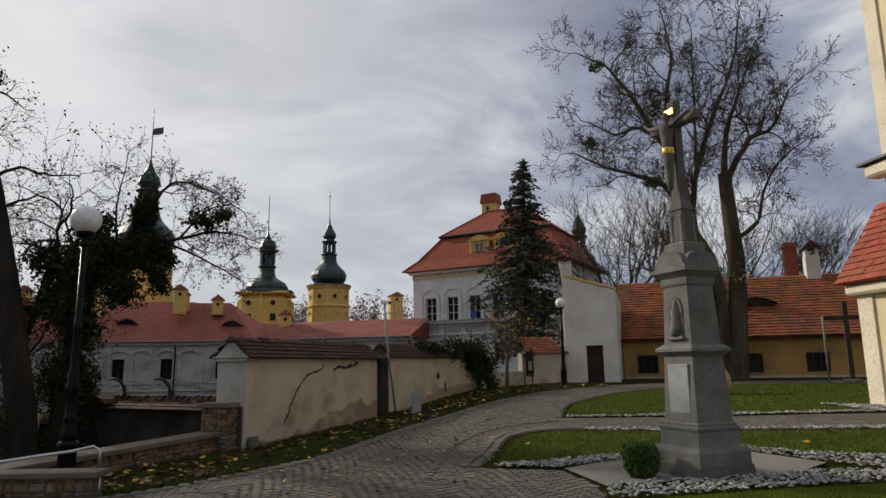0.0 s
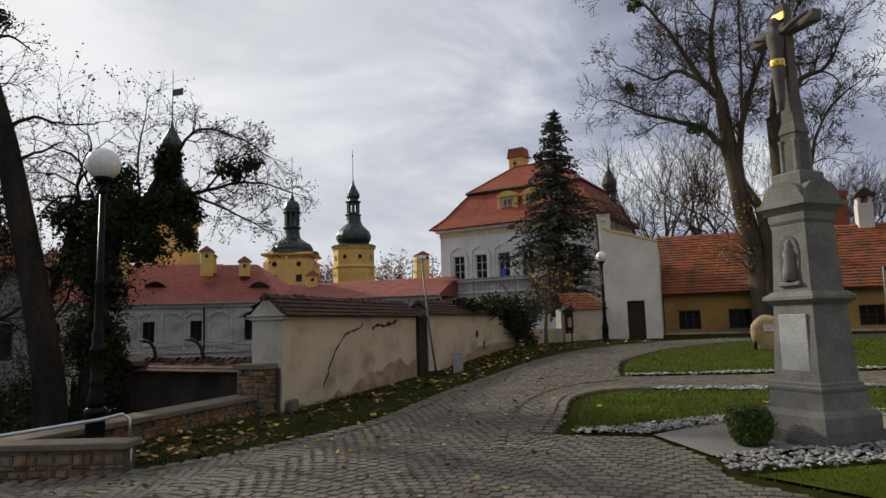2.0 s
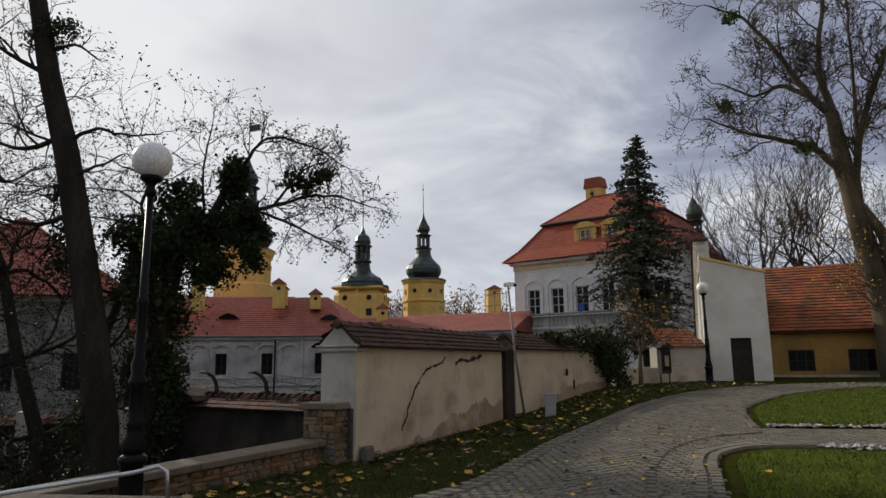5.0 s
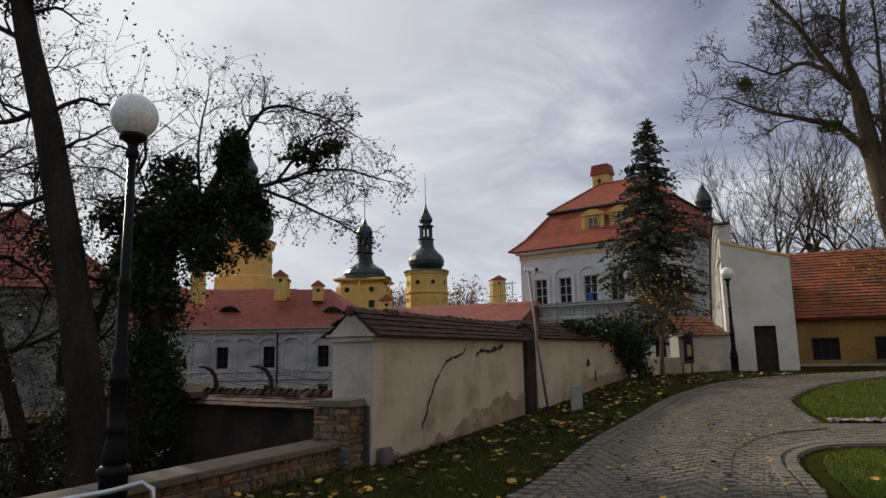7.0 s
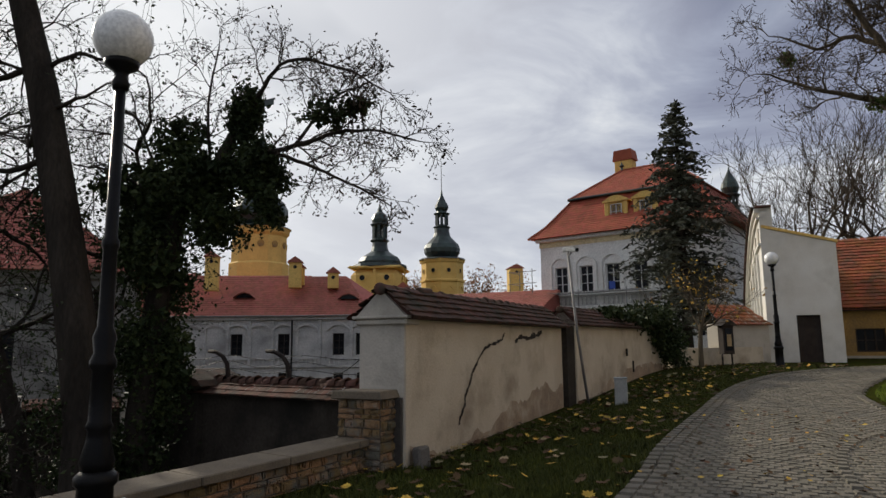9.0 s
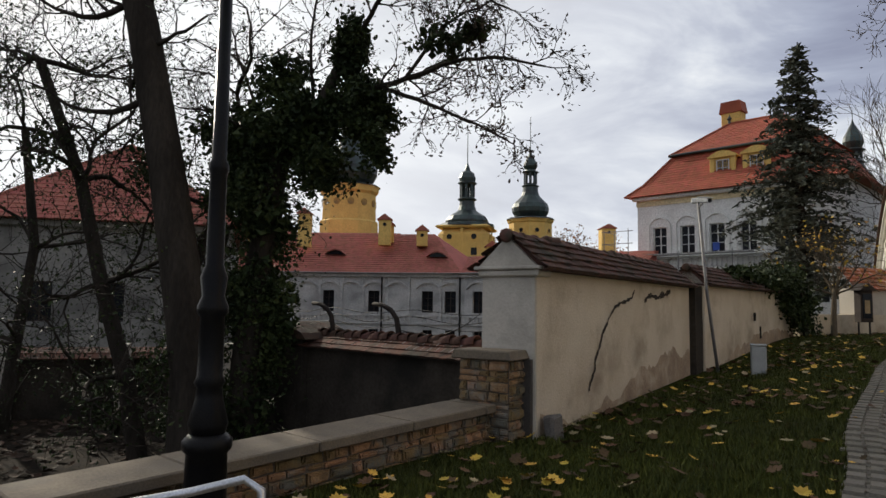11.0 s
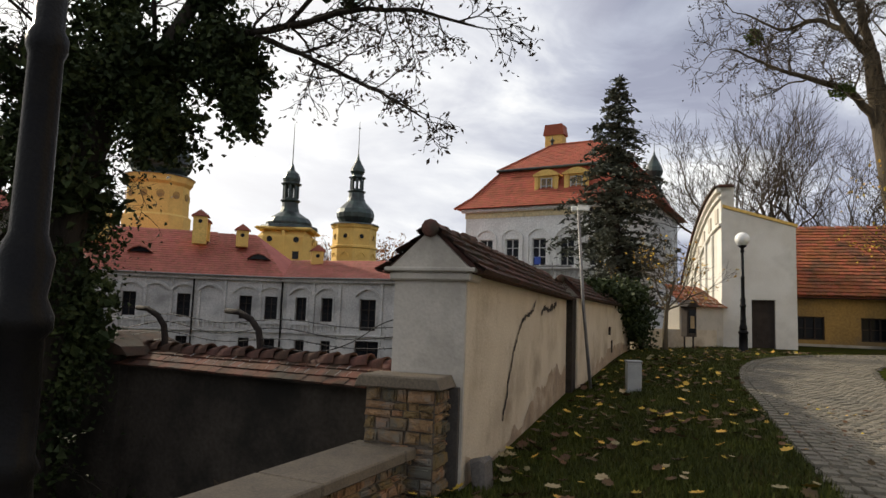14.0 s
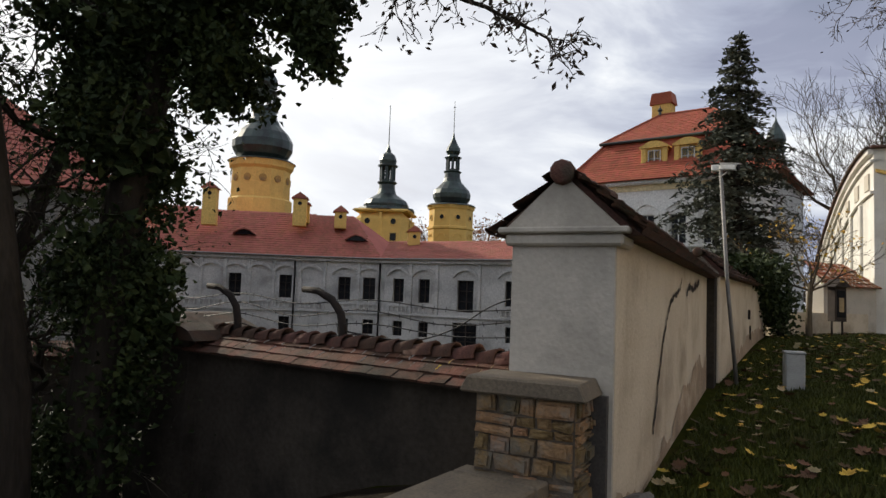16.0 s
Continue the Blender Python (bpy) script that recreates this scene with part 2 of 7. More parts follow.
AUTUMN = material("autumn_leaves", (0.36, 0.18, 0.075), 0.85, (0.26, 0.13, 0.06), 1, 8, 0.1, random_tint=0.35, island=True)
SEED = material("dry_seed_pods", (0.060, 0.045, 0.030), 0.85, (0.04, 0.03, 0.022), 1, 8, 0.1, random_tint=0.3, island=True)
BOULDER = material("tan_boulder", (0.46, 0.33, 0.18), 0.9, (0.36, 0.255, 0.14), 2.5, 30, 0.7, stain=(0.22, 0.165, 0.10), stain_scale=2.0)
BRICK = material("red_brick_flue", (0.30, 0.10, 0.055), 0.9, (0.22, 0.075, 0.045), 3, 30, 0.5)
GLOBE = material("opal_glass_globe", (0.80, 0.80, 0.78), 0.25, (0.76, 0.76, 0.74), 3, 30, 0.02, spec=0.5)
CABLE = material("black_wire", (0.02, 0.02, 0.02), 0.6, (0.03, 0.026, 0.022), 4, 30, 0.1)
BLUEPANEL = material("blue_poster", (0.05, 0.10, 0.40), 0.6, (0.04, 0.08, 0.32), 3, 30, 0.05)
YELLOWPLASTIC = material("yellow_plastic", (0.75, 0.55, 0.04), 0.5, (0.65, 0.48, 0.04), 3, 30, 0.05)
CRACK = material("crack_shadow_gap", (0.045, 0.036, 0.028), 0.95, (0.03, 0.025, 0.02), 8, 40, 0.4)
WOODS = material("far_woods", (0.10, 0.075, 0.055), 0.95, (0.07, 0.055, 0.042), 0.15, 1.2, 0.6)


# ---- helpers for meshes ----
def mesh_of(bm, name, mat, smooth=False):
    me = bpy.data.meshes.new(name)
    bmesh.ops.recalc_face_normals(bm, faces=bm.faces)
    bm.to_mesh(me)
    bm.free()
    me.materials.append(mat)
    if smooth:
        me.polygons.foreach_set("use_smooth", [True] * len(me.polygons))
    return me


def raw_mesh(name, verts, faces, mat, smooth=False):
    me = bpy.data.meshes.new(name)
    me.from_pydata(verts, [], faces)
    me.materials.append(mat)
    if smooth:
        me.polygons.foreach_set("use_smooth", [True] * len(me.polygons))
    me.update()
    return me


def part(name, bm, mat, parent=None, label="", m=None, smooth=False):
    me = bm if isinstance(bm, bpy.types.Mesh) else mesh_of(bm, name, mat, smooth)
    ob = new(name, me)
    ob.parent = parent
    if m is not None:
        ob.matrix_local = m
    if label:
        tagged(ob, label)
    return ob


def thing(name, label, category, m=None, group="", kind=""):
    ob = new(name)
    if m is not None:
        ob.matrix_world = m
    return tagged(ob, label, category, group, kind)


def block(x0, y0, z0, x1, y1, z1, bm=None, bevel=0.0, m=None):
    bm = bm or bmesh.new()
    t = Matrix.LocRotScale(((x0 + x1) / 2, (y0 + y1) / 2, (z0 + z1) / 2), None, (abs(x1 - x0), abs(y1 - y0), abs(z1 - z0)))
    r = bmesh.ops.create_cube(bm, size=1, matrix=(m @ t) if m is not None else t)
    if bevel:
        edges = list({e for v in r["verts"] for e in v.link_edges})
        bmesh.ops.bevel(bm, geom=edges, offset=bevel, segments=1, affect="EDGES")
    return bm


def lathe(profile, sides=16, bm=None, m=None, turn=0.0):
    """A turned body from (radius, height) pairs."""
    bm = bm or bmesh.new()
    m = m or Matrix()
    rings = []
    for r, z in profile:
        rings.append([bm.verts.new(m @ Vector((max(r, 1e-4) * math.cos(turn + 2 * math.pi * k / sides), max(r, 1e-4) * math.sin(turn + 2 * math.pi * k / sides), z))) for k in range(sides)])
    for a, b in zip(rings, rings[1:]):
        for k in range(sides):
            bm.faces.new((a[k], a[(k + 1) % sides], b[(k + 1) % sides], b[k]))
    bm.faces.new(rings[0][::-1]), bm.faces.new(rings[-1])
    return bm


def tube(points, radii, sides=6, bm=None):
    """A tapered tube along points."""
    bm = bm or bmesh.new()
    pts = [Vector(p) for p in points]
    if not hasattr(radii, "__len__"):
        radii = [radii] * len(pts)
    rings = []
    for i, p in enumerate(pts):
        d = (pts[min(i + 1, len(pts) - 1)] - pts[max(i - 1, 0)]).normalized()
        u = d.cross(Vector((0.31, 0.17, 0.93)) if abs(d.z) < 0.93 else Vector((1, 0, 0))).normalized()
        w = d.cross(u)
        rings.append([bm.verts.new(p + radii[i] * (math.cos(2 * math.pi * k / sides) * u + math.sin(2 * math.pi * k / sides) * w)) for k in range(sides)])
    for a, b in zip(rings, rings[1:]):
        for k in range(sides):
            bm.faces.new((a[k], a[(k + 1) % sides], b[(k + 1) % sides], b[k]))
    bm.faces.new(rings[0][::-1]), bm.faces.new(rings[-1])
    return bm


def prism(outline, depth, bm=None, m=None):
    """A flat outline of (x, z) pairs in the xz plane, from y = 0 to y = depth."""
    bm = bm or bmesh.new()
    m = m or Matrix()
    a = [bm.verts.new(m @ Vector((x, 0, z))) for x, z in outline]
    b = [bm.verts.new(m @ Vector((x, depth, z))) for x, z in outline]
    bm.faces.new(a), bm.faces.new(b[::-1])
    for k in range(len(a)):
        j = (k + 1) % len(a)
        bm.faces.new((a[k], b[k], b[j], a[j]))
    return bm


def along(ax, ay, bx, by, z=0.0):
    """The pose at a whose x axis points to b; returns it with the length."""
    return pose(ax, ay, z, 0, 0, math.degrees(math.atan2(by - ay, bx - ax))), math.hypot(bx - ax, by - ay)


def smooth01(v):
    v = min(1.0, max(0.0, v))
    return v * v * (3 - 2 * v)


def height(x, y):
    """The ground: a gentle rise towards the gate, a dip along the wall, the low courtyard and garden behind it."""
    z = 0.10 + 0.0205 * (min(max(y, -10.0), 34.0) - 9.0)
    z -= 0.27 * smooth01((-5.2 - x) / 3.0) * (1 - smooth01((y - 17.0) / 9.0))
    if x < -9.0 and y < 12.5:
        z = z + (-1.5 - z) * smooth01((-9.3 - x) / 5.0)
    if x < -8.2 and y >= 12.5:
        low = -1.6 - 3.0 * smooth01((y - 16.0) / 14.0)
        z = z + (low - z) * smooth01((-9.0 - x) / 2.5)
        if y > 34:
            z += (0.6 - z) * smooth01((x + 30) / 16) * smooth01((y - 34) / 20)
    return z


# ---- ground ----
def stretch(lo, hi, step, far, n=14):
    a = [lo + step * k for k in range(int((hi - lo) / step) + 1)]
    g = [((k + 1) / n) ** 2.2 * far for k in range(n)]
    return [lo - v for v in g[::-1]] + a + [hi + v for v in g]


def make_ground():
    xs, ys = stretch(-24.0, 14.0, 0.75, 1500), stretch(-6.0, 42.0, 0.75, 1500)
    verts = [(x, y, height(x, y)) for y in ys for x in xs]
    w = len(xs)
    faces = [(j * w + i, j * w + i + 1, (j + 1) * w + i + 1, (j + 1) * w + i) for j in range(len(ys) - 1) for i in range(w - 1)]
    me = raw_mesh("ground", verts, faces, GRASS, True)
    tagged(new("ground", me), "grassy ground with scattered autumn leaves", "ground", kind="structure")


make_ground()


def drape(outline, lift, step=0.6, mat=None, name="patch"):
    """A sheet over the ground inside a convex-or-not outline."""
    bm = bmesh.new()
    vs = [bm.verts.new((x, y, 0)) for x, y in outline]
    f = bm.faces.new(vs)
    xs = [p[0] for p in outline]
    ys = [p[1] for p in outline]
    for axis, lo, hi in ((0, min(xs), max(xs)), (1, min(ys), max(ys))):
        k = lo + step
        while k < hi:
            co, no = [0, 0, 0], [0, 0, 0]
            co[axis], no[axis] = k, 1
            bmesh.ops.bisect_plane(bm, geom=bm.verts[:] + bm.edges[:] + bm.faces[:], plane_co=co, plane_no=no)
            k += step
    for v in bm.verts:
        v.co.z = height(v.co.x, v.co.y) + lift
    for f in bm.faces:
        if f.normal.z < 0:
            f.normal_flip()
    me = bpy.data.meshes.new(name)
    bm.to_mesh(me)
    bm.free()
    me.materials.append(mat)
    return me


def spline(points, n=8):
    """A smooth line through points (Catmull-Rom)."""
    p = [Vector(q) for q in points]
    p = [2 * p[0] - p[1]] + p + [2 * p[-1] - p[-2]]
    out = []
    for i in range(1, len(p) - 2):
        for k in range(n):
            t = k / n
            a, b, c, d = p[i - 1 : i + 3]
            out.append(0.5 * (2 * b + (c - a) * t + (2 * a - 5 * b + 4 * c - d) * t * t + (3 * b - a - 3 * c + d) * t ** 3))
    out.append(p[-2])
    return out


# the road's edges: it curves from the foreground up to the gate
ROAD_LEFT = [tuple(v) for v in spline([(-9.2, 5.7), (-7.6, 6.6), (-6.3, 7.4), (-5.65, 8.6), (-5.55, 10.2), (-5.62, 12.2), (-5.5, 15.5), (-5.35, 19.0), (-4.9, 22.4), (-4.05, 25.4), (-2.4, 28.0), (-0.6, 29.5), (1.5, 30.6), (4.4, 31.2), (14.0, 31.6)])]
ROAD_RIGHT = [tuple(v) for v in spline([(14.0, 29.6), (8.0, 29.0), (3.5, 28.9), (1.2, 28.2), (-0.2, 26.7), (-1.7, 24.0), (-2.4, 21.5), (-2.85, 19.0), (-2.75, 16.4), (-2.6, 15.0)])]
CROSS_PATH_N = [(-2.6, 15.0), (-0.36, 15.4), (1.2, 15.8), (4.5, 16.9), (14, 19.6)]
CROSS_PATH_S = [(14, 16.2), (3.4, 13.8), (1.4, 13.4), (-0.4, 13.0), (-1.9, 12.95)]
INNER = [tuple(v) for v in spline([(-1.9, 12.95), (-2.65, 12.65), (-3.05, 11.9), (-3.1, 11.1), (-2.98, 9.9), (-2.88, 8.35)])]
FRONT = [(-2.88, 8.3), (-1.73, 8.4), (-1.2, 7.3), (-1.05, 6.6), (2.2, 4.2), (6, 1.5), (6, -9), (-9.2, -9.0)]
road_outline = ROAD_LEFT + ROAD_RIGHT + CROSS_PATH_N[1:] + CROSS_PATH_S + INNER[1:] + FRONT[1:]
road = tagged(new("road", drape(road_outline, 0.012, 0.6, JOINT, "road")), "curving drive of grey granite setts", "road", kind="structure")
lawn_north = [tuple(v) for v in spline([(-2.5, 15.25), (-2.62, 16.6), (-2.65, 19.0), (-2.2, 21.5), (-1.5, 23.9), (0.0, 26.5), (1.3, 28.0), (3.5, 28.7), (8.0, 28.8), (14.0, 29.4)])] + [(14, 19.95), (4.5, 17.25), (1.2, 16.12), (-0.36, 15.72)]
lawn_south = [(-2.68, 8.5), (-2.78, 10.0), (-2.88, 11.1), (-2.8, 11.9), (-2.45, 12.4), (-1.85, 12.6), (-0.4, 12.65), (1.4, 13.05), (3.4, 13.45), (14, 15.85), (14, 11.0), (3.0, 10.0), (1.5, 10.25), (0.75, 10.75), (-1.05, 9.6), (-2.0, 8.8)]
lawn_front = [(-0.85, 6.75), (0.8, 7.65), (2.0, 8.2), (14, 9.6), (14, 2), (6.3, 1.8), (2.4, 4.4)]
for n, (o, nm) in enumerate(((lawn_north, "lawn_1"), (lawn_south, "lawn_2"), (lawn_front, "lawn_3"))):
    tagged(new(nm, drape(o, 0.03, 0.6, LAWN, nm)), "mown green lawn edged with setts", "lawn", kind="structure")
slab_court = [(-1.73, 8.45), (-0.9, 9.6), (0.75, 10.35), (1.6, 9.5), (1.12, 8.72), (-0.4, 7.85), (-1.15, 7.45)]
tagged(new("paving", drape(slab_court, 0.034, 0.5, SLAB, "paving")), "pale stone paving round the monument", "paving", kind="structure")

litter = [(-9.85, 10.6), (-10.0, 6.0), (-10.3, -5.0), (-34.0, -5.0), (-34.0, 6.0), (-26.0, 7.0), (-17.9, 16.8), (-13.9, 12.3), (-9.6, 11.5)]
tagged(new("garden_floor", drape(litter, 0.03, 0.6, LITTER, "garden_floor")), "leaf litter under the garden trees, coloured dark for their shade", "ground", kind="structure")


# ---- boundary wall ----
def tile_cells(name, corners, rows, cols, mat, parent, lift=0.03, label="", wave=0.0):
    """A tiled roof plane from its corners (eave start, eave end, ridge end, ridge start), tile by tile."""
    a, b, c, d = [Vector(p) for p in corners]
    nrm = (b - a).cross(d - a).normalized()
    if nrm.z < 0:
        nrm = -nrm
    verts, faces = [], []
    for j in range(rows):
        for i in range(cols):
            off = 0.5 if j % 2 else 0.0
            u0, u1 = max(0.0, (i - off) / cols), min(1.0, (i + 1 - off) / cols)
            if u1 - u0 < 1e-3:
                continue
            v0, v1 = max(0.0, j / rows - 0.1 / rows), (j + 1) / rows
            q = []
            for u, v, h in ((u0, v0, lift), (u1, v0, lift), (u1, v1, 0.25 * lift), (u0, v1, 0.25 * lift)):
                q.append((a + (b - a) * u) * (1 - v) + (d + (c - d) * u) * v + nrm * h)
            g = (q[1] - q[0]) * 0.03
            q[0] += g
            q[3] += g
            q[1] -= g
            q[2] -= g
            n0 = len(verts)
            k = random.uniform(-0.15, 0.25) * lift
            top = [p + nrm * k for p in q]
            verts += [tuple(p) for p in top] + [tuple(q[0] - nrm * lift), tuple(q[1] - nrm * lift)]
            faces += [(n0, n0 + 1, n0 + 2, n0 + 3), (n0 + 4, n0 + 5, n0 + 1, n0)]
    me = raw_mesh(name, verts, faces, mat)
    ob = new(name, me)
    ob.parent = parent
    return tagged(ob, label, kind="stuff") if label else tagged(ob, kind="stuff")


def white_wall():
    w = thing("boundary_wall", "cracked cream plaster garden wall with a mossy tiled coping", "wall", kind="structure")
    # end pier with its little gable, then the long panel
    for (ax, ay, bx, by, z0, top) in ((-8.43, 11.10, -8.40, 17.85, -0.7, 1.72), (-8.25, 18.45, -7.55, 27.4, -0.6, 1.78)):
        m, n = along(ax, ay, bx, by)
        part("wall_panel", block(0, 0, z0, n, 0.65, top, bevel=0.02), PLASTER, w, m=m)
        mm = m @ pose(0, 0, 0, 0, 0, 90)
        core = [(0.0, top), (0.65, top), (0.325, top + 0.34)]
        part("gable_core", prism(core, -n, m=pose(0, 0, 0)), PLASTER_GREY, w, m=mm)
        a, b = m @ Vector((-0.10, -0.16, top - 0.03)), m @ Vector((n, -0.16, top - 0.03))
        c, d = m @ Vector((n, 0.325, top + 0.40)), m @ Vector((-0.10, 0.325, top + 0.40))
        tile_cells("coping_slope", (a, b, c, d), 5, int(n / 0.19), COPING_FAR, w, 0.04)
        a2, b2 = m @ Vector((-0.10, 0.81, top - 0.03)), m @ Vector((n, 0.81, top - 0.03))
        tile_cells("coping_slope", (b2, a2, d, c), 5, int(n / 0.19), COPING_FAR, w, 0.04)
        part("coping_bed", prism([(-0.15, top - 0.035), (0.325, top + 0.38), (0.80, top - 0.035)], -n, m=pose(0, 0, 0.0)), COPING_FAR, w, m=mm)
        k = 0
        while k * 0.34 < n:
            r = lathe([(0.0, -0.005), (0.06, 0), (0.078, 0.015), (0.082, 0.05), (0.07, 0.07), (0.064, 0.34)], 10)
            part("ridge_tile", r, COPING, w, m=m @ pose(-0.12 + k * 0.34, 0.325, top + 0.355 + random.uniform(-0.015, 0.02), 0, 90 + random.uniform(-4, 4), random.uniform(-4, 4)), smooth=True)
            k += 1
    # end face: grey plaster facing with cornice, and tympanum
    part("end_face", block(-9.09, 11.075, -0.6, -8.432, 11.115, 1.66), PLASTER_GREY, w)
    part("cornice", block(-9.13, 11.03, 1.62, -8.38, 11.4, 1.695, bevel=0.015), PLASTER_GREY, w)
    part("cornice", block(-9.17, 11.0, 1.695, -8.34, 11.4, 1.735, bevel=0.01), PLASTER_GREY, w)
    part("tympanum", prism([(-9.12, 1.735), (-8.40, 1.735), (-8.76, 2.07)], 0.06, m=pose(0, 11.04, 0)), PLASTER_GREY, w)
    part("joint_strip", block(-8.555, 11.02, -0.6, -8.455, 11.074, 0.72), GALV_DARK, w)
    # the dark strip where the two panels meet
    part("joint_pier", block(-8.50, 17.85, -0.5, -8.29, 18.45, 1.74), DARKWALL, w)
    # plaster worn off along the foot
    worn = random.Random(77)
    for y0, y1, x0, x1, z0 in ((11.2, 17.8, -8.43, -8.40, -0.22), (18.5, 27.2, -8.25, -7.57, -0.12)):
        bm = bmesh.new()
        steps = int((y1 - y0) / 0.12)
        rows, tall = [], 0.3
        for k in range(steps + 1):
            u = k / steps
            tall = min(0.62, max(0.10, tall + worn.uniform(-0.09, 0.09)))
            y, x = y0 + (y1 - y0) * u, x0 + (x1 - x0) * u + 0.007
            rows.append((bm.verts.new((x, y, z0 - 0.3)), bm.verts.new((x, y + worn.uniform(-0.03, 0.03), z0 + tall + 0.35 * u))))
        for (p, q), (r, t) in zip(rows, rows[1:]):
            bm.faces.new((p, r, t, q))
        part("worn_patch", bm, WORN, w, "brown worn plaster along the wall foot")
    # the crack
    crack = [(12.62, 0.22), (12.68, 0.36), (12.80, 0.47), (12.86, 0.62), (13.02, 0.78), (13.10, 0.95), (13.34, 1.13), (13.52, 1.24), (13.70, 1.33), (14.05, 1.37), (14.35, 1.44), (14.52, 1.60)]
    side = [(14.95, 1.40), (15.25, 1.47), (15.62, 1.46), (16.05, 1.53), (16.6, 1.58)]
    for pts, wd in ((crack, 0.021), (side, 0.034)):
        bm = bmesh.new()
        fine = []
        for (a, b), (c, d) in zip(pts, pts[1:]):
            for k in range(4):
                fine.append((a + (c - a) * k / 4 + random.uniform(-0.025, 0.025), b + (d - b) * k / 4 + random.uniform(-0.02, 0.02)))
        for (y0, z0), (y1, z1) in zip(fine, fine[1:]):
            h = wd * random.uniform(0.5, 1.6)
            s = Vector((-(z1 - z0), y1 - y0)).normalized() * h
            q = [bm.verts.new((-8.424 + 0.0055 * (yy - 11.06) / 6.4 + 0.03 * (yy - 11.06) / 6.4, yy, zz)) for yy, zz in ((y0 + s.x, z0 + s.y), (y1 + s.x, z1 + s.y), (y1 - s.x, z1 - s.y), (y0 - s.x, z0 - s.y))]
            bm.faces.new(q)
        part("crack", bm, CRACK, w, "dark ragged crack in the plaster")
    return w


white_wall()
# lower wall from the long wall to the gate
low = thing("garden_wall", "low stained plaster wall with a clay tile lean-to", "wall", kind="structure")
m_, n_ = along(-7.4, 27.4, -4.5, 31.6)
part("wall_panel", block(0, 0, -0.4, n_, 0.4, 1.15), PLASTER, low, m=m_)
m_, n_ = along(-6.05, 29.6, -4.45, 31.75)
part("wall_panel", block(0.0, -0.06, -0.4, n_, 0.5, 2.0), PLASTER_GREY, low, m=m_)
a_, b_, c_, d_ = [m_ @ Vector(p) for p in ((-0.15, -0.22, 1.95), (n_, -0.22, 1.95), (n_, 0.95, 2.75), (0.5, 0.95, 2.75))]
tile_cells("tiled_slope", (a_, b_, c_, d_), 6, 14, ROOF_OLD, low, 0.04)

# ---- stone pillar and low wall ----
def stone_course_wall(parent, m, length, z0, z1, ends=True, seed=3, depth=0.05, min_h=0.05, max_h=0.13):
    """Rough blocks laid in courses on a wall face along local x, proud of local y = 0 towards -y."""
    rng = random.Random(seed)
    z = z0
    while z < z1 - 0.03:
        h = min(rng.uniform(min_h, max_h), z1 - z)
        if z1 - z - h < 0.05:
            h = z1 - z
        x = 0.0
        while x < length - 0.02:
            wd = min(rng.choice((rng.uniform(0.07, 0.15), rng.uniform(0.13, 0.27))), length - x)
            if length - x - wd < 0.07:
                wd = length - x
            bm = bmesh.new()
            p = rng.uniform(0.5, 1.0) * depth
            g = 0.008
            block(x + g, -p, z + g, x + wd - g, 0.01, z + h - g, bm)
            for v in bm.verts:
                if v.co.y < 0:
                    v.co += Vector((rng.uniform(-0.011, 0.011), rng.uniform(-0.016, 0.016), rng.uniform(-0.011, 0.011)))
            bmesh.ops.bevel(bm, geom=[e for e in bm.edges if all(v.co.y < -0.005 for v in e.verts)], offset=0.018, segments=2, affect="EDGES")
            part("stone", bm, SANDSTONE, parent, m=m)
            x += wd
        z += h


def pillar():
    p = thing("stone_pillar", "squat sandstone block pillar with a flat capstone", "pillar", kind="structure")
    x0, x1, y0, y1 = -9.17, -8.57, 10.74, 11.06
    part("core", block(x0, y0, -0.7, x1, y1, 0.72), MORTAR, p)
    m1, n1 = along(x0, y0, x1, y0)
    stone_course_wall(p, m1, n1, -0.4, 0.72, seed=5)
    m2, n2 = along(x1, y0, x1, y1)
    stone_course_wall(p, m2, n2, -0.5, 0.72, seed=6)
    cap = block(x0 - 0.08, y0 - 0.08, 0.72, x1 + 0.08, y1 + 0.02, 0.80, bevel=0.012)
    for v in cap.verts:
        if v.co.z > 0.78:
            v.co.x += (-8.87 - v.co.x) * 0.10
            v.co.z += 0.02
    part("capstone", cap, CAPSTONE, p)


pillar()
WALL_A, WALL_B = Vector((-8.80, 10.76)), Vector((-9.52, 6.45))


def low_wall():
    w = thing("low_wall", "low ochre sandstone wall with a smooth pale capping", "wall", kind="structure")
    m, n = along(WALL_B.x, WALL_B.y, WALL_A.x, WALL_A.y, -0.13)
    m = m @ pose(0, 0, 0, 0, -1.75, 0)
    part("core", block(0, 0.02, -1.6, n, 0.36, 0.17), MORTAR, w, m=m)
    stone_course_wall(w, m @ pose(0, 0.02, 0), n, -0.45, 0.17, seed=9)
    k = 0.0
    while k < n:
        e = min(n, k + 1.05)
        part("capping", block(k + 0.004, -0.10, 0.17, e - 0.004, 0.46, 0.26, bevel=0.012), CAPSTONE, w, m=m)
        k = e


low_wall()


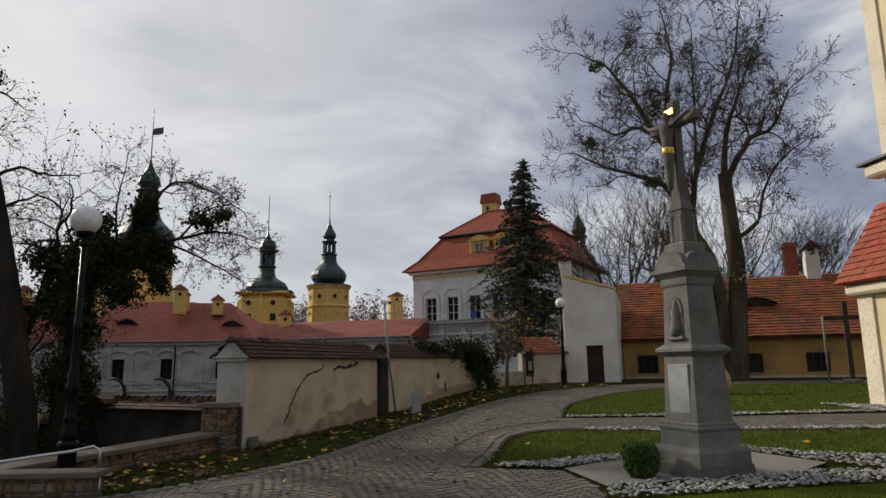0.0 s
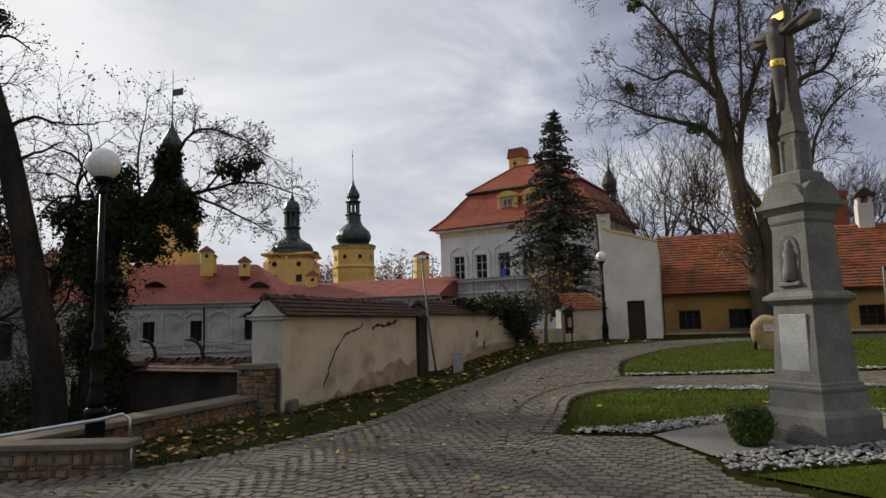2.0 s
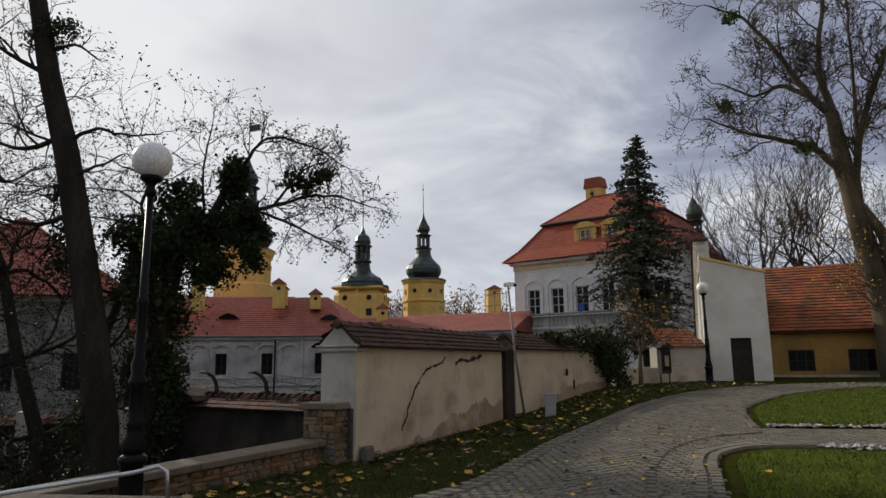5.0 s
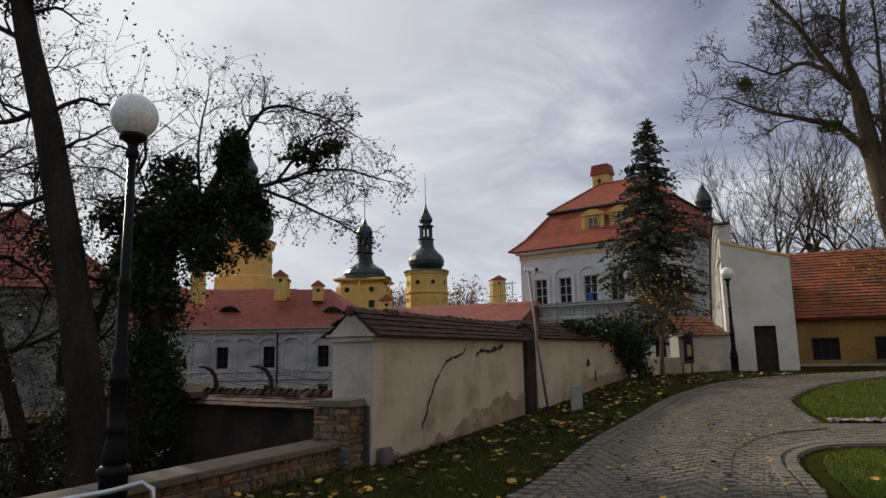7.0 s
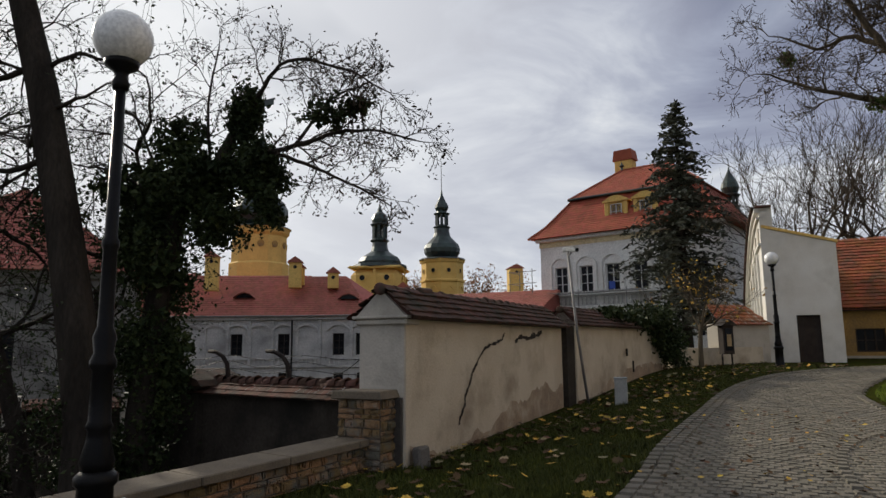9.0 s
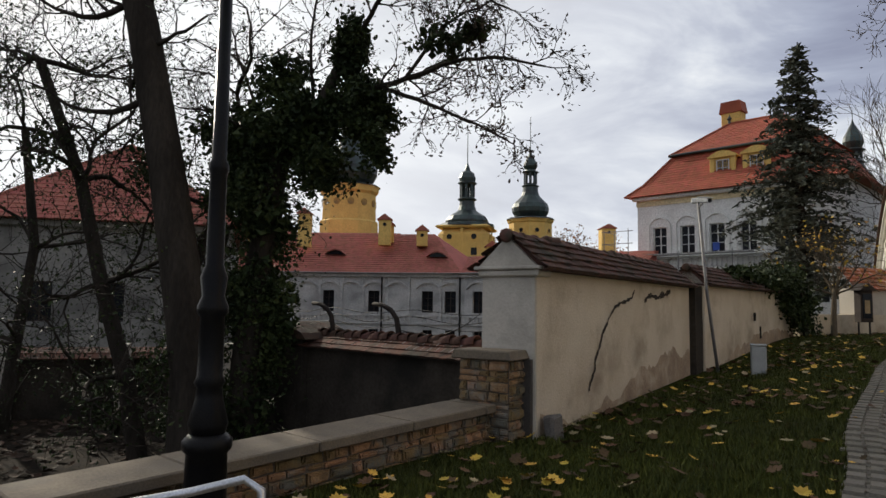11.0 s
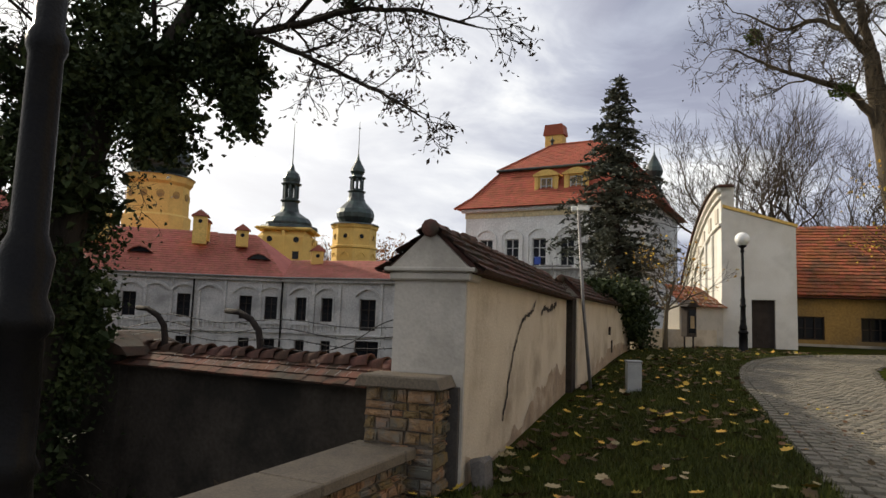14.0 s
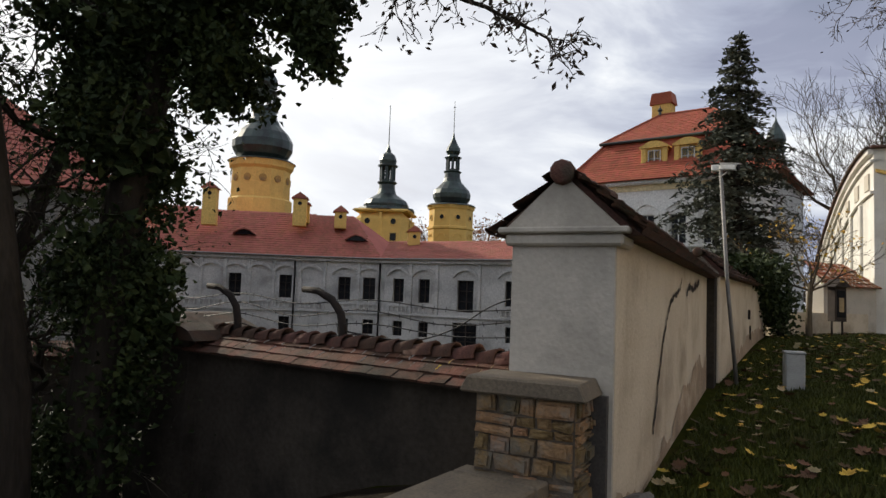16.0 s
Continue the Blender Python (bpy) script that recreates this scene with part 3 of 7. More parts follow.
# ---- dark courtyard wall with barrel tiles ----
def half_tile(length, r0, r1):
    """A barrel tile: half a tapered tube with thickness, along x."""
    bm = bmesh.new()
    rows = []
    for x, r in ((0, r0), (length, r1)):
        o = [bm.verts.new((x, r * math.cos(math.pi * k / 6), r * math.sin(math.pi * k / 6))) for k in range(7)]
        i = [bm.verts.new((x, (r - 0.016) * math.cos(math.pi * k / 6), (r - 0.016) * math.sin(math.pi * k / 6))) for k in range(7)]
        rows.append((o, i))
    for k in range(6):
        bm.faces.new((rows[0][0][k], rows[0][0][k + 1], rows[1][0][k + 1], rows[1][0][k]))
        bm.faces.new((rows[0][1][k + 1], rows[0][1][k], rows[1][1][k], rows[1][1][k + 1]))
        for o, i in rows:
            bm.faces.new((o[k], o[k + 1], i[k + 1], i[k]))
    return bm


def court_wall():
    w = thing("courtyard_wall", "plaster wall coloured dark for tree shade, with clay barrel tiles on top", "wall", kind="structure")
    m, n = along(-13.4, 12.35, -9.1, 11.6)
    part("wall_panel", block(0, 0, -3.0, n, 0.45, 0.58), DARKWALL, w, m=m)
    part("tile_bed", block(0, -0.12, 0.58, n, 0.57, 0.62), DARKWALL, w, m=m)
    a, b, c, d = [m @ Vector(p) for p in ((0, -0.15, 0.60), (n, -0.15, 0.60), (n, 0.22, 0.80), (0, 0.22, 0.80))]
    tile_cells("slope_tiles", (a, b, c, d), 3, int(n / 0.13), ROOF_DARK, w, 0.022)
    me = mesh_of(half_tile(0.30, 0.112, 0.078), "ridge_tile", COPING, True)
    for k in range(int(n / 0.205)):
        part("ridge_tile", me, COPING, w, m=m @ pose(k * 0.205 + 0.28, 0.22 + random.uniform(-0.015, 0.015), 0.785 + random.uniform(-0.01, 0.015), 0, 7, 180 + random.uniform(-4, 4)))
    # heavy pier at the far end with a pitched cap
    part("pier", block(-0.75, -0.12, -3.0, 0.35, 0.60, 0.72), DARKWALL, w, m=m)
    part("pier_cap", prism([(-1.0, 0.72), (0.62, 0.72), (0.5, 0.82), (-0.05, 0.98), (-0.4, 0.98), (-0.88, 0.82)], 0.95, m=pose(0, -0.24, 0)), COPING, w, m=m)
    # the wall goes on beyond the trees with buttresses
    for ax, ay, bx, by, posts in ((-26.5, 7.0, -17.8, 17.0, 5), (-17.8, 17.0, -13.9, 12.6, 0)):
        m2, n2 = along(ax, ay, bx, by)
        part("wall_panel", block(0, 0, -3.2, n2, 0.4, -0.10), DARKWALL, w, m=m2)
        a, b, c, d = [m2 @ Vector(p) for p in ((0, -0.25, -0.12), (n2, -0.25, -0.12), (n2, 0.2, 0.14), (0, 0.2, 0.14))]
        tile_cells("slope_tiles", (a, b, c, d), 2, int(n2 / 0.22), ROOF_DARK, w, 0.03)
        for k in range(posts):
            part("buttress", block(1.2 + 2.5 * k, -0.3, -3.2, 1.55 + 2.5 * k, 0, 0.25, bevel=0.02), PLASTER_GREY, w, m=m2)


court_wall()


# ---- gate and outbuilding ----
def gatehouse():
    g = thing("gatehouse", "white plastered gate wing with a curved gable and dark door", "gatehouse")
    # flank with a real door opening
    x0, x1, y = -4.45, -1.98, 31.7
    dx0, dx1, dz = -3.46, -2.68, 2.30
    zb = -0.2
    part("wall", block(x0, y, zb, dx0, y + 0.4, 4.9), PLASTER_WHITE, g)
    part("wall", block(dx1, y, zb, x1, y + 0.4, 4.9), PLASTER_WHITE, g)
    part("wall", block(dx0, y, dz, dx1, y + 0.4, 4.9), PLASTER_WHITE, g)
    part("wall", prism([(x0, 4.9), (x1, 4.9), (x1, 4.93), (x0, 5.70)], 0.4, m=pose(0, y, 0)), PLASTER_WHITE, g)
    part("coping", prism([(x0 + 0.05, 5.69), (x1 + 0.06, 4.93), (x1 + 0.06, 5.03), (x0 + 0.05, 5.80)], 0.5, m=pose(0, y - 0.05, 0)), YELLOW, g, "ochre coping")
    part("door", block(dx0, y + 0.22, zb, dx1, y + 0.28, dz), DARKWOOD, g, "dark plank door")
    for k in range(4):
        part("plank", block(dx0 + 0.02 + k * 0.19, y + 0.20, 0.35, dx0 + 0.19 + k * 0.19, y + 0.222, dz - 0.02), DARKWOOD, g)
    # east flank behind
    part("wall", block(x1 - 0.4, y + 0.4, zb, x1, y + 6.0, 4.9), PLASTER_WHITE, g)
    # curved gable front, facing the courtyard
    m, n = along(-4.45, 31.7, -5.35, 42.0)
    prof = [(0, zb), (n, zb), (n, 2.6)]
    for k in range(17):
        t = k / 16
        prof.append((n * (1 - t), 2.6 + 3.85 * math.sin(t * math.pi / 2) ** 0.85))
    part("gable_front", prism(prof, -0.45), PLASTER_WHITE, g, m=m)
    for off, wd, pr, mat in ((-0.06, 0.06, 0.26, COPING_FAR), (0.0, 0.16, 0.16, PLASTER_WHITE), (0.34, 0.09, 0.10, PLASTER_WHITE), (1.35, 0.10, 0.10, PLASTER_WHITE)):
        bm = bmesh.new()
        arc = [(n * (1 - k / 24), 2.6 + 3.85 * math.sin(k / 24 * math.pi / 2) ** 0.85 - off) for k in range(25)]
        for (xa, za), (xb, zb2) in zip(arc, arc[1:]):
            prism([(xa, za), (xb, zb2), (xb, zb2 - wd), (xa, za - wd)], pr + 0.3, bm, m=pose(0, -0.3, 0))
        part("moulding", bm, mat, g, m=m)
    for k in range(5):
        xx = 0.5 + 1.5 * k
        zz = 2.6 + 3.85 * math.sin((1 - xx / n) * math.pi / 2) ** 0.85 - 1.0
        part("panel", block(xx, -0.02, zz - 0.25, xx + 0.55, 0.05, zz + 0.3, bevel=0.01), PLASTER_GREY, g, m=m)
        part("pilaster", block(xx + 1.0, -0.02, 0.8, xx + 1.25, 0.09, zz - 0.6, bevel=0.02), PLASTER_WHITE, g, m=m)
    part("gable_coping", prism([(-0.1, 6.47), (1.2, 6.42), (1.2, 6.50), (-0.1, 6.55)], -0.55, m=pose(0, 0.1, 0)), COPING, g, m=m)
    return g


gatehouse()


def window_part(parent, m, w, h, panes=(2, 3), glass=None, frame_mat=None, depth=0.18, bars=True, label=""):
    """A window set in local xz, its middle at the origin, facing -y: reveal, sash bars and glass."""
    win = part("window", block(-w / 2, 0.05, -h / 2, w / 2, 0.08, h / 2), glass or GLASS_DARK, parent, label, m=m)
    if bars:
        bm = bmesh.new()
        t = min(0.07, w * 0.055)
        for x in (-w / 2, w / 2 - t):
            block(x, -0.03, -h / 2, x + t, 0.05, h / 2, bm)
        for z in (-h / 2, h / 2 - t):
            block(-w / 2, -0.03, z, w / 2, 0.05, z + t, bm)
        for k in range(1, panes[0]):
            x = -w / 2 + w * k / panes[0]
            block(x - t / 2, -0.02, -h / 2, x + t / 2, 0.05, h / 2, bm)
        for k in range(1, panes[1]):
            z = -h / 2 + h * k / panes[1]
            block(-w / 2, -0.015, z - t / 3, w / 2, 0.05, z + t / 3, bm)
        part("frame", bm, frame_mat or FRAME_WHITE, win)
    return win


def facade_wall(parent, m, length, z0, z1, thick, openings, mat, name="wall"):
    """A wall along local x with real rectangular openings (x, z, w, h: middle and size)."""
    xs = sorted({0.0, length, *(v for x, z, w, h in openings for v in (x - w / 2, x + w / 2))})
    zs = sorted({z0, z1, *(v for x, z, w, h in openings for v in (z - h / 2, z + h / 2))})
    bm = bmesh.new()
    for xa, xb in zip(xs, xs[1:]):
        run = None
        for za, zb in zip(zs, zs[1:]):
            cx, cz = (xa + xb) / 2, (za + zb) / 2
            hole = any(abs(cx - x) < w / 2 and abs(cz - z) < h / 2 for x, z, w, h in openings)
            if hole:
                if run:
                    block(xa, 0, run[0], xb, thick, run[1], bm)
                run = None
            else:
                run = (run[0], zb) if run else (za, zb)
        if run:
            block(xa, 0, run[0], xb, thick, run[1], bm)
    bmesh.ops.remove_doubles(bm, verts=bm.verts, dist=1e-4)
    return part(name, bm, mat, parent, m=m)


def outbuilding():
    b = thing("outbuilding", "long low ochre building with a weathered orange tile roof", "building")
    x0, x1, y = -1.9, 26.0, 36.0
    m = pose(x0, y, 0)
    ops = [(x, 1.35, 1.05, 0.95) for x in (1.2, 3.55, 6.2, 9.2, 12.5, 16.0, 20.0)]
    facade_wall(b, m, x1 - x0, -0.2, 2.62, 0.5, ops, OCHRE_DARK)
    for x, z, w, h in ops:
        window_part(b, m @ pose(x, 0.12, z), w, h, (3, 2), GLASS_DARK, DARKWOOD)
        part("window_surround", block(x - w / 2 - 0.10, -0.025, z - h / 2 - 0.12, x + w / 2 + 0.10, 0.0, z - h / 2), OCHRE_DARK, b, m=m)
    part("plinth", block(0, -0.04, -0.2, x1 - x0, 0.0, 0.72), PLASTER_GREY, b, m=m)
    part("eave_board", block(-0.3, -0.42, 2.56, x1 - x0, 0.1, 2.66), DARKWOOD, b, m=m)
    part("wall", block(0, 0.5, -0.2, 0.4, 8, 2.62), OCHRE_DARK, b, m=m)
    part("wall", prism([(0.4, 2.6), (8.0, 2.6), (4.3, 6.2)], 0.3, m=pose(x0 + 0.35, y, 0, 0, 0, 90)), OCHRE_DARK, b)
    A, B, C, D = (x0 - 0.3, y - 0.5, 2.66), (x1, y - 0.5, 2.66), (x1, y + 4.3, 6.15), (x0 - 0.3, y + 4.3, 6.15)
    part("roof", prism([(-0.45, 2.60), (4.3, 6.08), (9.0, 2.60)], -(x1 - x0) - 0.25, m=pose(x0 - 0.28, y, 0, 0, 0, 90)), ROOF_OLD, b)
    tile_cells("roof_tiles", (A, B, C, D), 22, 110, ROOF_OLD, b, 0.05)
    # eyebrow vent openings in the roof
    for x, v in ((6.9, 0.50),):
        z, yy = 2.66 + 3.49 * v, y - 0.5 + 4.8 * v
        part("roof_vent", prism([(-0.85, 0), (0.85, 0), (0.45, 0.30), (0, 0.38), (-0.45, 0.30)], 0.8, m=pose(x0 + x, yy - 0.25, z - 0.02)), GLASS_DARK, b, "dark eyebrow vent")
        part("vent_hood", prism([(-1.05, 0.05), (-0.45, 0.36), (0, 0.45), (0.45, 0.36), (1.05, 0.05), (0.45, 0.30), (0, 0.38), (-0.45, 0.30)], 0.9, m=pose(x0 + x, yy - 0.34, z)), ROOF_OLD, b)
    c = part("chimney", block(-0.34, -0.34, 0, 0.34, 0.34, 3.1, bevel=0.02), BRICK, b, "tall red brick flue", m=pose(7.7, 42.0, 5.2))
    part("chimney_band", block(-0.40, -0.40, 2.75, 0.40, 0.40, 3.0, bevel=0.02), BRICK, c)
    c = part("chimney", block(-0.36, -0.36, 0, 0.36, 0.36, 2.5, bevel=0.02), PLASTER_WHITE, b, "white plastered flue with a gabled hood", m=pose(8.4, 40.2, 4.7))
    part("flue_hood", prism([(-0.5, 2.85), (0.5, 2.85), (0.42, 3.0), (0, 3.35), (-0.42, 3.0)], 0.9, m=pose(0, -0.45, 0)), COPING_FAR, c)
    for x in (-0.32, 0.18):
        part("hood_post", block(x, -0.3, 2.5, x + 0.14, 0.3, 2.87), PLASTER_WHITE, c)
    return b


outbuilding()


def church():
    c = thing("church", "cream plastered church with a red tiled annex roof", "church")
    m, n = along(4.75, 18.75, 7.9, 11.7)
    part("wall", block(0, 0, -0.2, n, 6, 3.1), CHURCH, c, m=m)
    part("quoin", block(-0.05, -0.06, -0.2, 0.45, 0.02, 3.1), CREAM_TRIM, c, m=m)
    part("cornice", block(-0.22, -0.28, 3.1, n, 0.3, 3.38, bevel=0.06), CREAM_TRIM, c, m=m)
    roof = [(-0.42, 3.38), (1.15, 5.55), (1.15, 3.38)]
    part("annex_roof", prism([(y, z) for y, z in roof], -n - 0.2, m=m @ pose(-0.2, 0, 0, 0, 0, 90)), ROOF_NEW, c)
    a, b, cc, d = [m @ Vector(p) for p in ((-0.3, -0.45, 3.40), (n, -0.45, 3.40), (n, 1.1, 5.60), (-0.3, 1.1, 5.60))]
    tile_cells("roof_tiles", (a, b, cc, d), 12, 30, ROOF_NEW, c, 0.05)
    part("nave_wall", block(0.2, 1.1, 3.1, n + 4, 9, 16.0), CHURCH, c, m=m)
    part("nave_quoin", block(0.14, 1.04, 5.6, 0.6, 1.12, 16.0), CREAM_TRIM, c, m=m)
    part("nave_cornice", block(-0.1, 0.62, 6.25, n + 4, 1.1, 6.6, bevel=0.06), CREAM_TRIM, c, m=m)
    part("cornice_sheeting", block(-0.2, 0.5, 6.604, n + 4, 1.1, 6.68, bevel=0.01), COPPER, c, m=m)
    return c


church()


# ---- palace round the low courtyard ----
def arch_band(w, rise, thick, depth, n=10):
    """A moulded segment arch over a bay, in local xz, proud towards -y."""
    bm = bmesh.new()
    pts = [(-w / 2 + w * k / n, rise * math.sin(math.pi * k / n) ** 0.8) for k in range(n + 1)]
    for (a, b), (c, d) in zip(pts, pts[1:]):
        prism([(a, b), (c, d), (c, d + thick), (a, b + thick)], -depth, bm)
    return bm


def balustrade(parent, m, w, h=0.62):
    b = part("balustrade", block(-w / 2, -0.12, h - 0.1, w / 2, 0.02, h), PALACE, parent, m=m)
    part("bottom_rail", block(-w / 2, -0.12, 0, w / 2, 0.02, 0.09), PALACE, b)
    k = max(3, int(w / 0.34))
    for i in range(k):
        x = -w / 2 + (i + 0.5) * w / k
        part("baluster", lathe([(0.05, 0.09), (0.085, 0.2), (0.05, 0.34), (0.075, 0.45), (0.05, h - 0.1)], 6), PALACE, b, m=pose(x, -0.05, 0))
    return b


def palace():
    p = thing("palace", "grey baroque palace under repair with red tiled roofs", "palace", pose(-0.45, 0, 0.64))
    plan = [(-60.0, 35.5), (-49.3, 44.6), (-41.2, 49.6), (-34.8, 52.3), (-19.5, 52.3)]
    eave, ground = 3.28, -5.6
    ridges = [7.6, 7.4, 7.3, 5.2]
    arches = [[(0.30, 0), (0.45, 1), (0.62, 0), (0.80, 1), (0.93, 0)], [(0.10, 0), (0.30, 0), (0.50, 1), (0.70, 0), (0.92, 1)], [(0.18, 0), (0.58, 1), (0.87, 1)], [(0.11, 1), (0.26, 1), (0.49, 2), (0.73, 1), (0.88, 1)]]
    for i, ((ax, ay), (bx, by)) in enumerate(zip(plan, plan[1:])):
        m, n = along(ax, ay, bx, by)
        ops, wins = [], []
        for f, kind in arches[i]:
            x = f * n
            if kind == 1:
                ops += [(x, 0.85, 1.0, 1.85), (x, -2.15, 0.85, 1.15)]
            elif kind == 2:
                ops += [(x, 0.55, 1.35, 2.4), (x, -2.5, 2.0, 2.1)]
            part("arch_moulding", arch_band(2.0, 0.55, 0.20, 0.2), PALACE, p, m=m @ pose(x, 0, 1.95))
            part("pilaster", block(x + 1.0, -0.16, -1.0, x + 1.26, 0, 2.95, bevel=0.02), PALACE, p, m=m)
            if kind != 2:
                balustrade(p, m @ pose(x, -0.02, -0.95), 1.9)
        facade_wall(p, m, n, ground, eave, 0.5, ops, PALACE)
        for x, z, w, h in ops:
            window_part(p, m @ pose(x, 0.22, z), w, h, (2, 3), GLASS_DARK, DARKWOOD)
            if h > 1.5:
                part("surround", block(x - w / 2 - 0.16, -0.05, z - h / 2 - 0.1, x - w / 2, 0, z + h / 2 + 0.12), PALACE, p, m=m)
                part("surround", block(x + w / 2, -0.05, z - h / 2 - 0.1, x + w / 2 + 0.16, 0, z + h / 2 + 0.12), PALACE, p, m=m)
        part("string_course", block(0, -0.16, -1.12, n, 0, -0.97, bevel=0.02), PALACE, p, m=m)
        part("cornice", block(-0.1, -0.30, 2.95, n + 0.1, 0, eave, bevel=0.06), PALACE, p, m=m)
        part("gutter", tube([(0, -0.52, eave + 0.02), (n, -0.52, eave + 0.02)], 0.07, 6), GALV, p, m=m)
        depth = 5.2
        r = ridges[i]
        run = n * 0.52 if i == 2 else n
        part("roof_body", prism([(-0.45, eave), (depth, r - 0.06), (2 * depth, eave)], -run, m=pose(0, 0, 0, 0, 0, 90)), ROOF_PINK, p, m=m)
        if i == 2:
            bm = bmesh.new()
            hip = [bm.verts.new(q) for q in ((run, -0.45, eave), (n + 0.1, -0.45, eave), (run, depth, r - 0.06), (n + 2.5, depth, eave), (run, 2 * depth, eave))]
            for f in ((0, 1, 2), (1, 3, 2), (3, 4, 2)):
                bm.faces.new([hip[k] for k in f])
            part("roof_hip", bm, ROOF_PINK, p, m=m)
        a, b, c, d = [m @ Vector(q) for q in ((-0.2, -0.55, eave), (n + 0.2, -0.55, eave), (run + (1.2 if i < 2 else 0), depth, r), (-1.0 if i < 3 else -3.0, depth, r))]
        tile_cells("roof_tiles", (a, b, c, d), 20, int(n / 0.3), ROOF_PINK, p, 0.035)
        part("downpipe", tube([(n - 0.05, -0.18, ground), (n - 0.05, -0.18, eave - 0.1)], 0.075, 6), IRON, p, m=m)
    # eyebrow dormers
    for (ax, ay, bx, by, f, v, r) in ((-49.3, 44.6, -41.2, 49.6, 0.52, 0.42, 7.4), (-41.2, 49.6, -34.8, 52.3, 0.66, 0.38, 7.3)):
        m, n = along(ax, ay, bx, by)
        mm = m @ pose(f * n, -0.55 + 5.75 * v - 0.55, eave + (r - eave) * v - 0.02)
        d = part("eyebrow_dormer", prism([(-0.95, 0.05), (-0.5, 0.42), (0, 0.60), (0.5, 0.42), (0.95, 0.05), (0.5, 0.34), (0, 0.48), (-0.5, 0.34)], 1.4), ROOF_PINK, p, m=mm)
        part("pane", prism([(-0.8, 0.05), (0.8, 0.05), (0.45, 0.34), (0, 0.46), (-0.45, 0.34)], 0.05, m=pose(0, 0.25, 0)), GLASS_DARK, d)
    # ochre chimneys with gabled hoods
    for x, y, z, h, w in ((-47.9, 46.6, 5.6, 3.0, 0.55), (-42.2, 51.0, 5.9, 2.3, 0.55), (-42.9, 52.4, 6.3, 1.6, 0.5), (-39.6, 53.2, 5.9, 1.4, 0.5), (-52.5, 43.5, 5.4, 2.4, 0.5), (-34.2, 56.5, 4.7, 1.2, 0.5), (-31.0, 78.0, 6.0, 3.6, 0.8)):
        c = part("chimney", block(-w, -w, 0, w, w, h, bevel=0.03), YELLOW, p, "ochre rendered chimney", m=pose(x, y, z, 0, 0, 35))
        part("hood", prism([(-w - 0.16, h), (w + 0.16, h), (w + 0.05, h + 0.12), (0, h + 0.55), (-w - 0.05, h + 0.12)], 2 * w + 0.3, m=pose(0, -w - 0.15, 0)), ROOF_PINK, c)
        part("vent_opening", lathe([(0.0, 0), (0.17, 0.0), (0.17, 0.03), (0.0, 0.03)], 10, m=pose(0, -w - 0.01, h - 0.42, 90)), GLASS_DARK, c)
    return p


palace()


def onion(name, parent, profile, sides, m, label="", turn=None):
    return part(name, lathe(profile, sides, turn=math.pi / sides if turn is None else turn), COPPER, parent, label, m=m)


def lantern_stage(parent, m, r, z0, z1, n=8):
    """Open lantern: posts with arches between two rings."""
    l = part("lantern", lathe([(r * 1.25, z0 - 0.12), (r * 1.25, z0), (r * 0.95, z0 + 0.05), (r * 0.95, z0 + 0.25)], n), COPPER, parent, m=m)
    for k in range(n):
        a = 2 * math.pi * (k + 0.5) / n
        part("post", block(-0.12 * r, -0.16 * r, z0 + 0.2, 0.12 * r, 0.16 * r, z1 + 0.02), COPPER, l, m=pose(r * 0.9 * math.cos(a), r * 0.9 * math.sin(a), 0, 0, 0, math.degrees(a)))
    part("ring", lathe([(r * 0.95, z1 - 0.28), (r, z1 - 0.2), (r * 1.3, z1), (r * 1.3, z1 + 0.08)], n), COPPER, l)
    return l


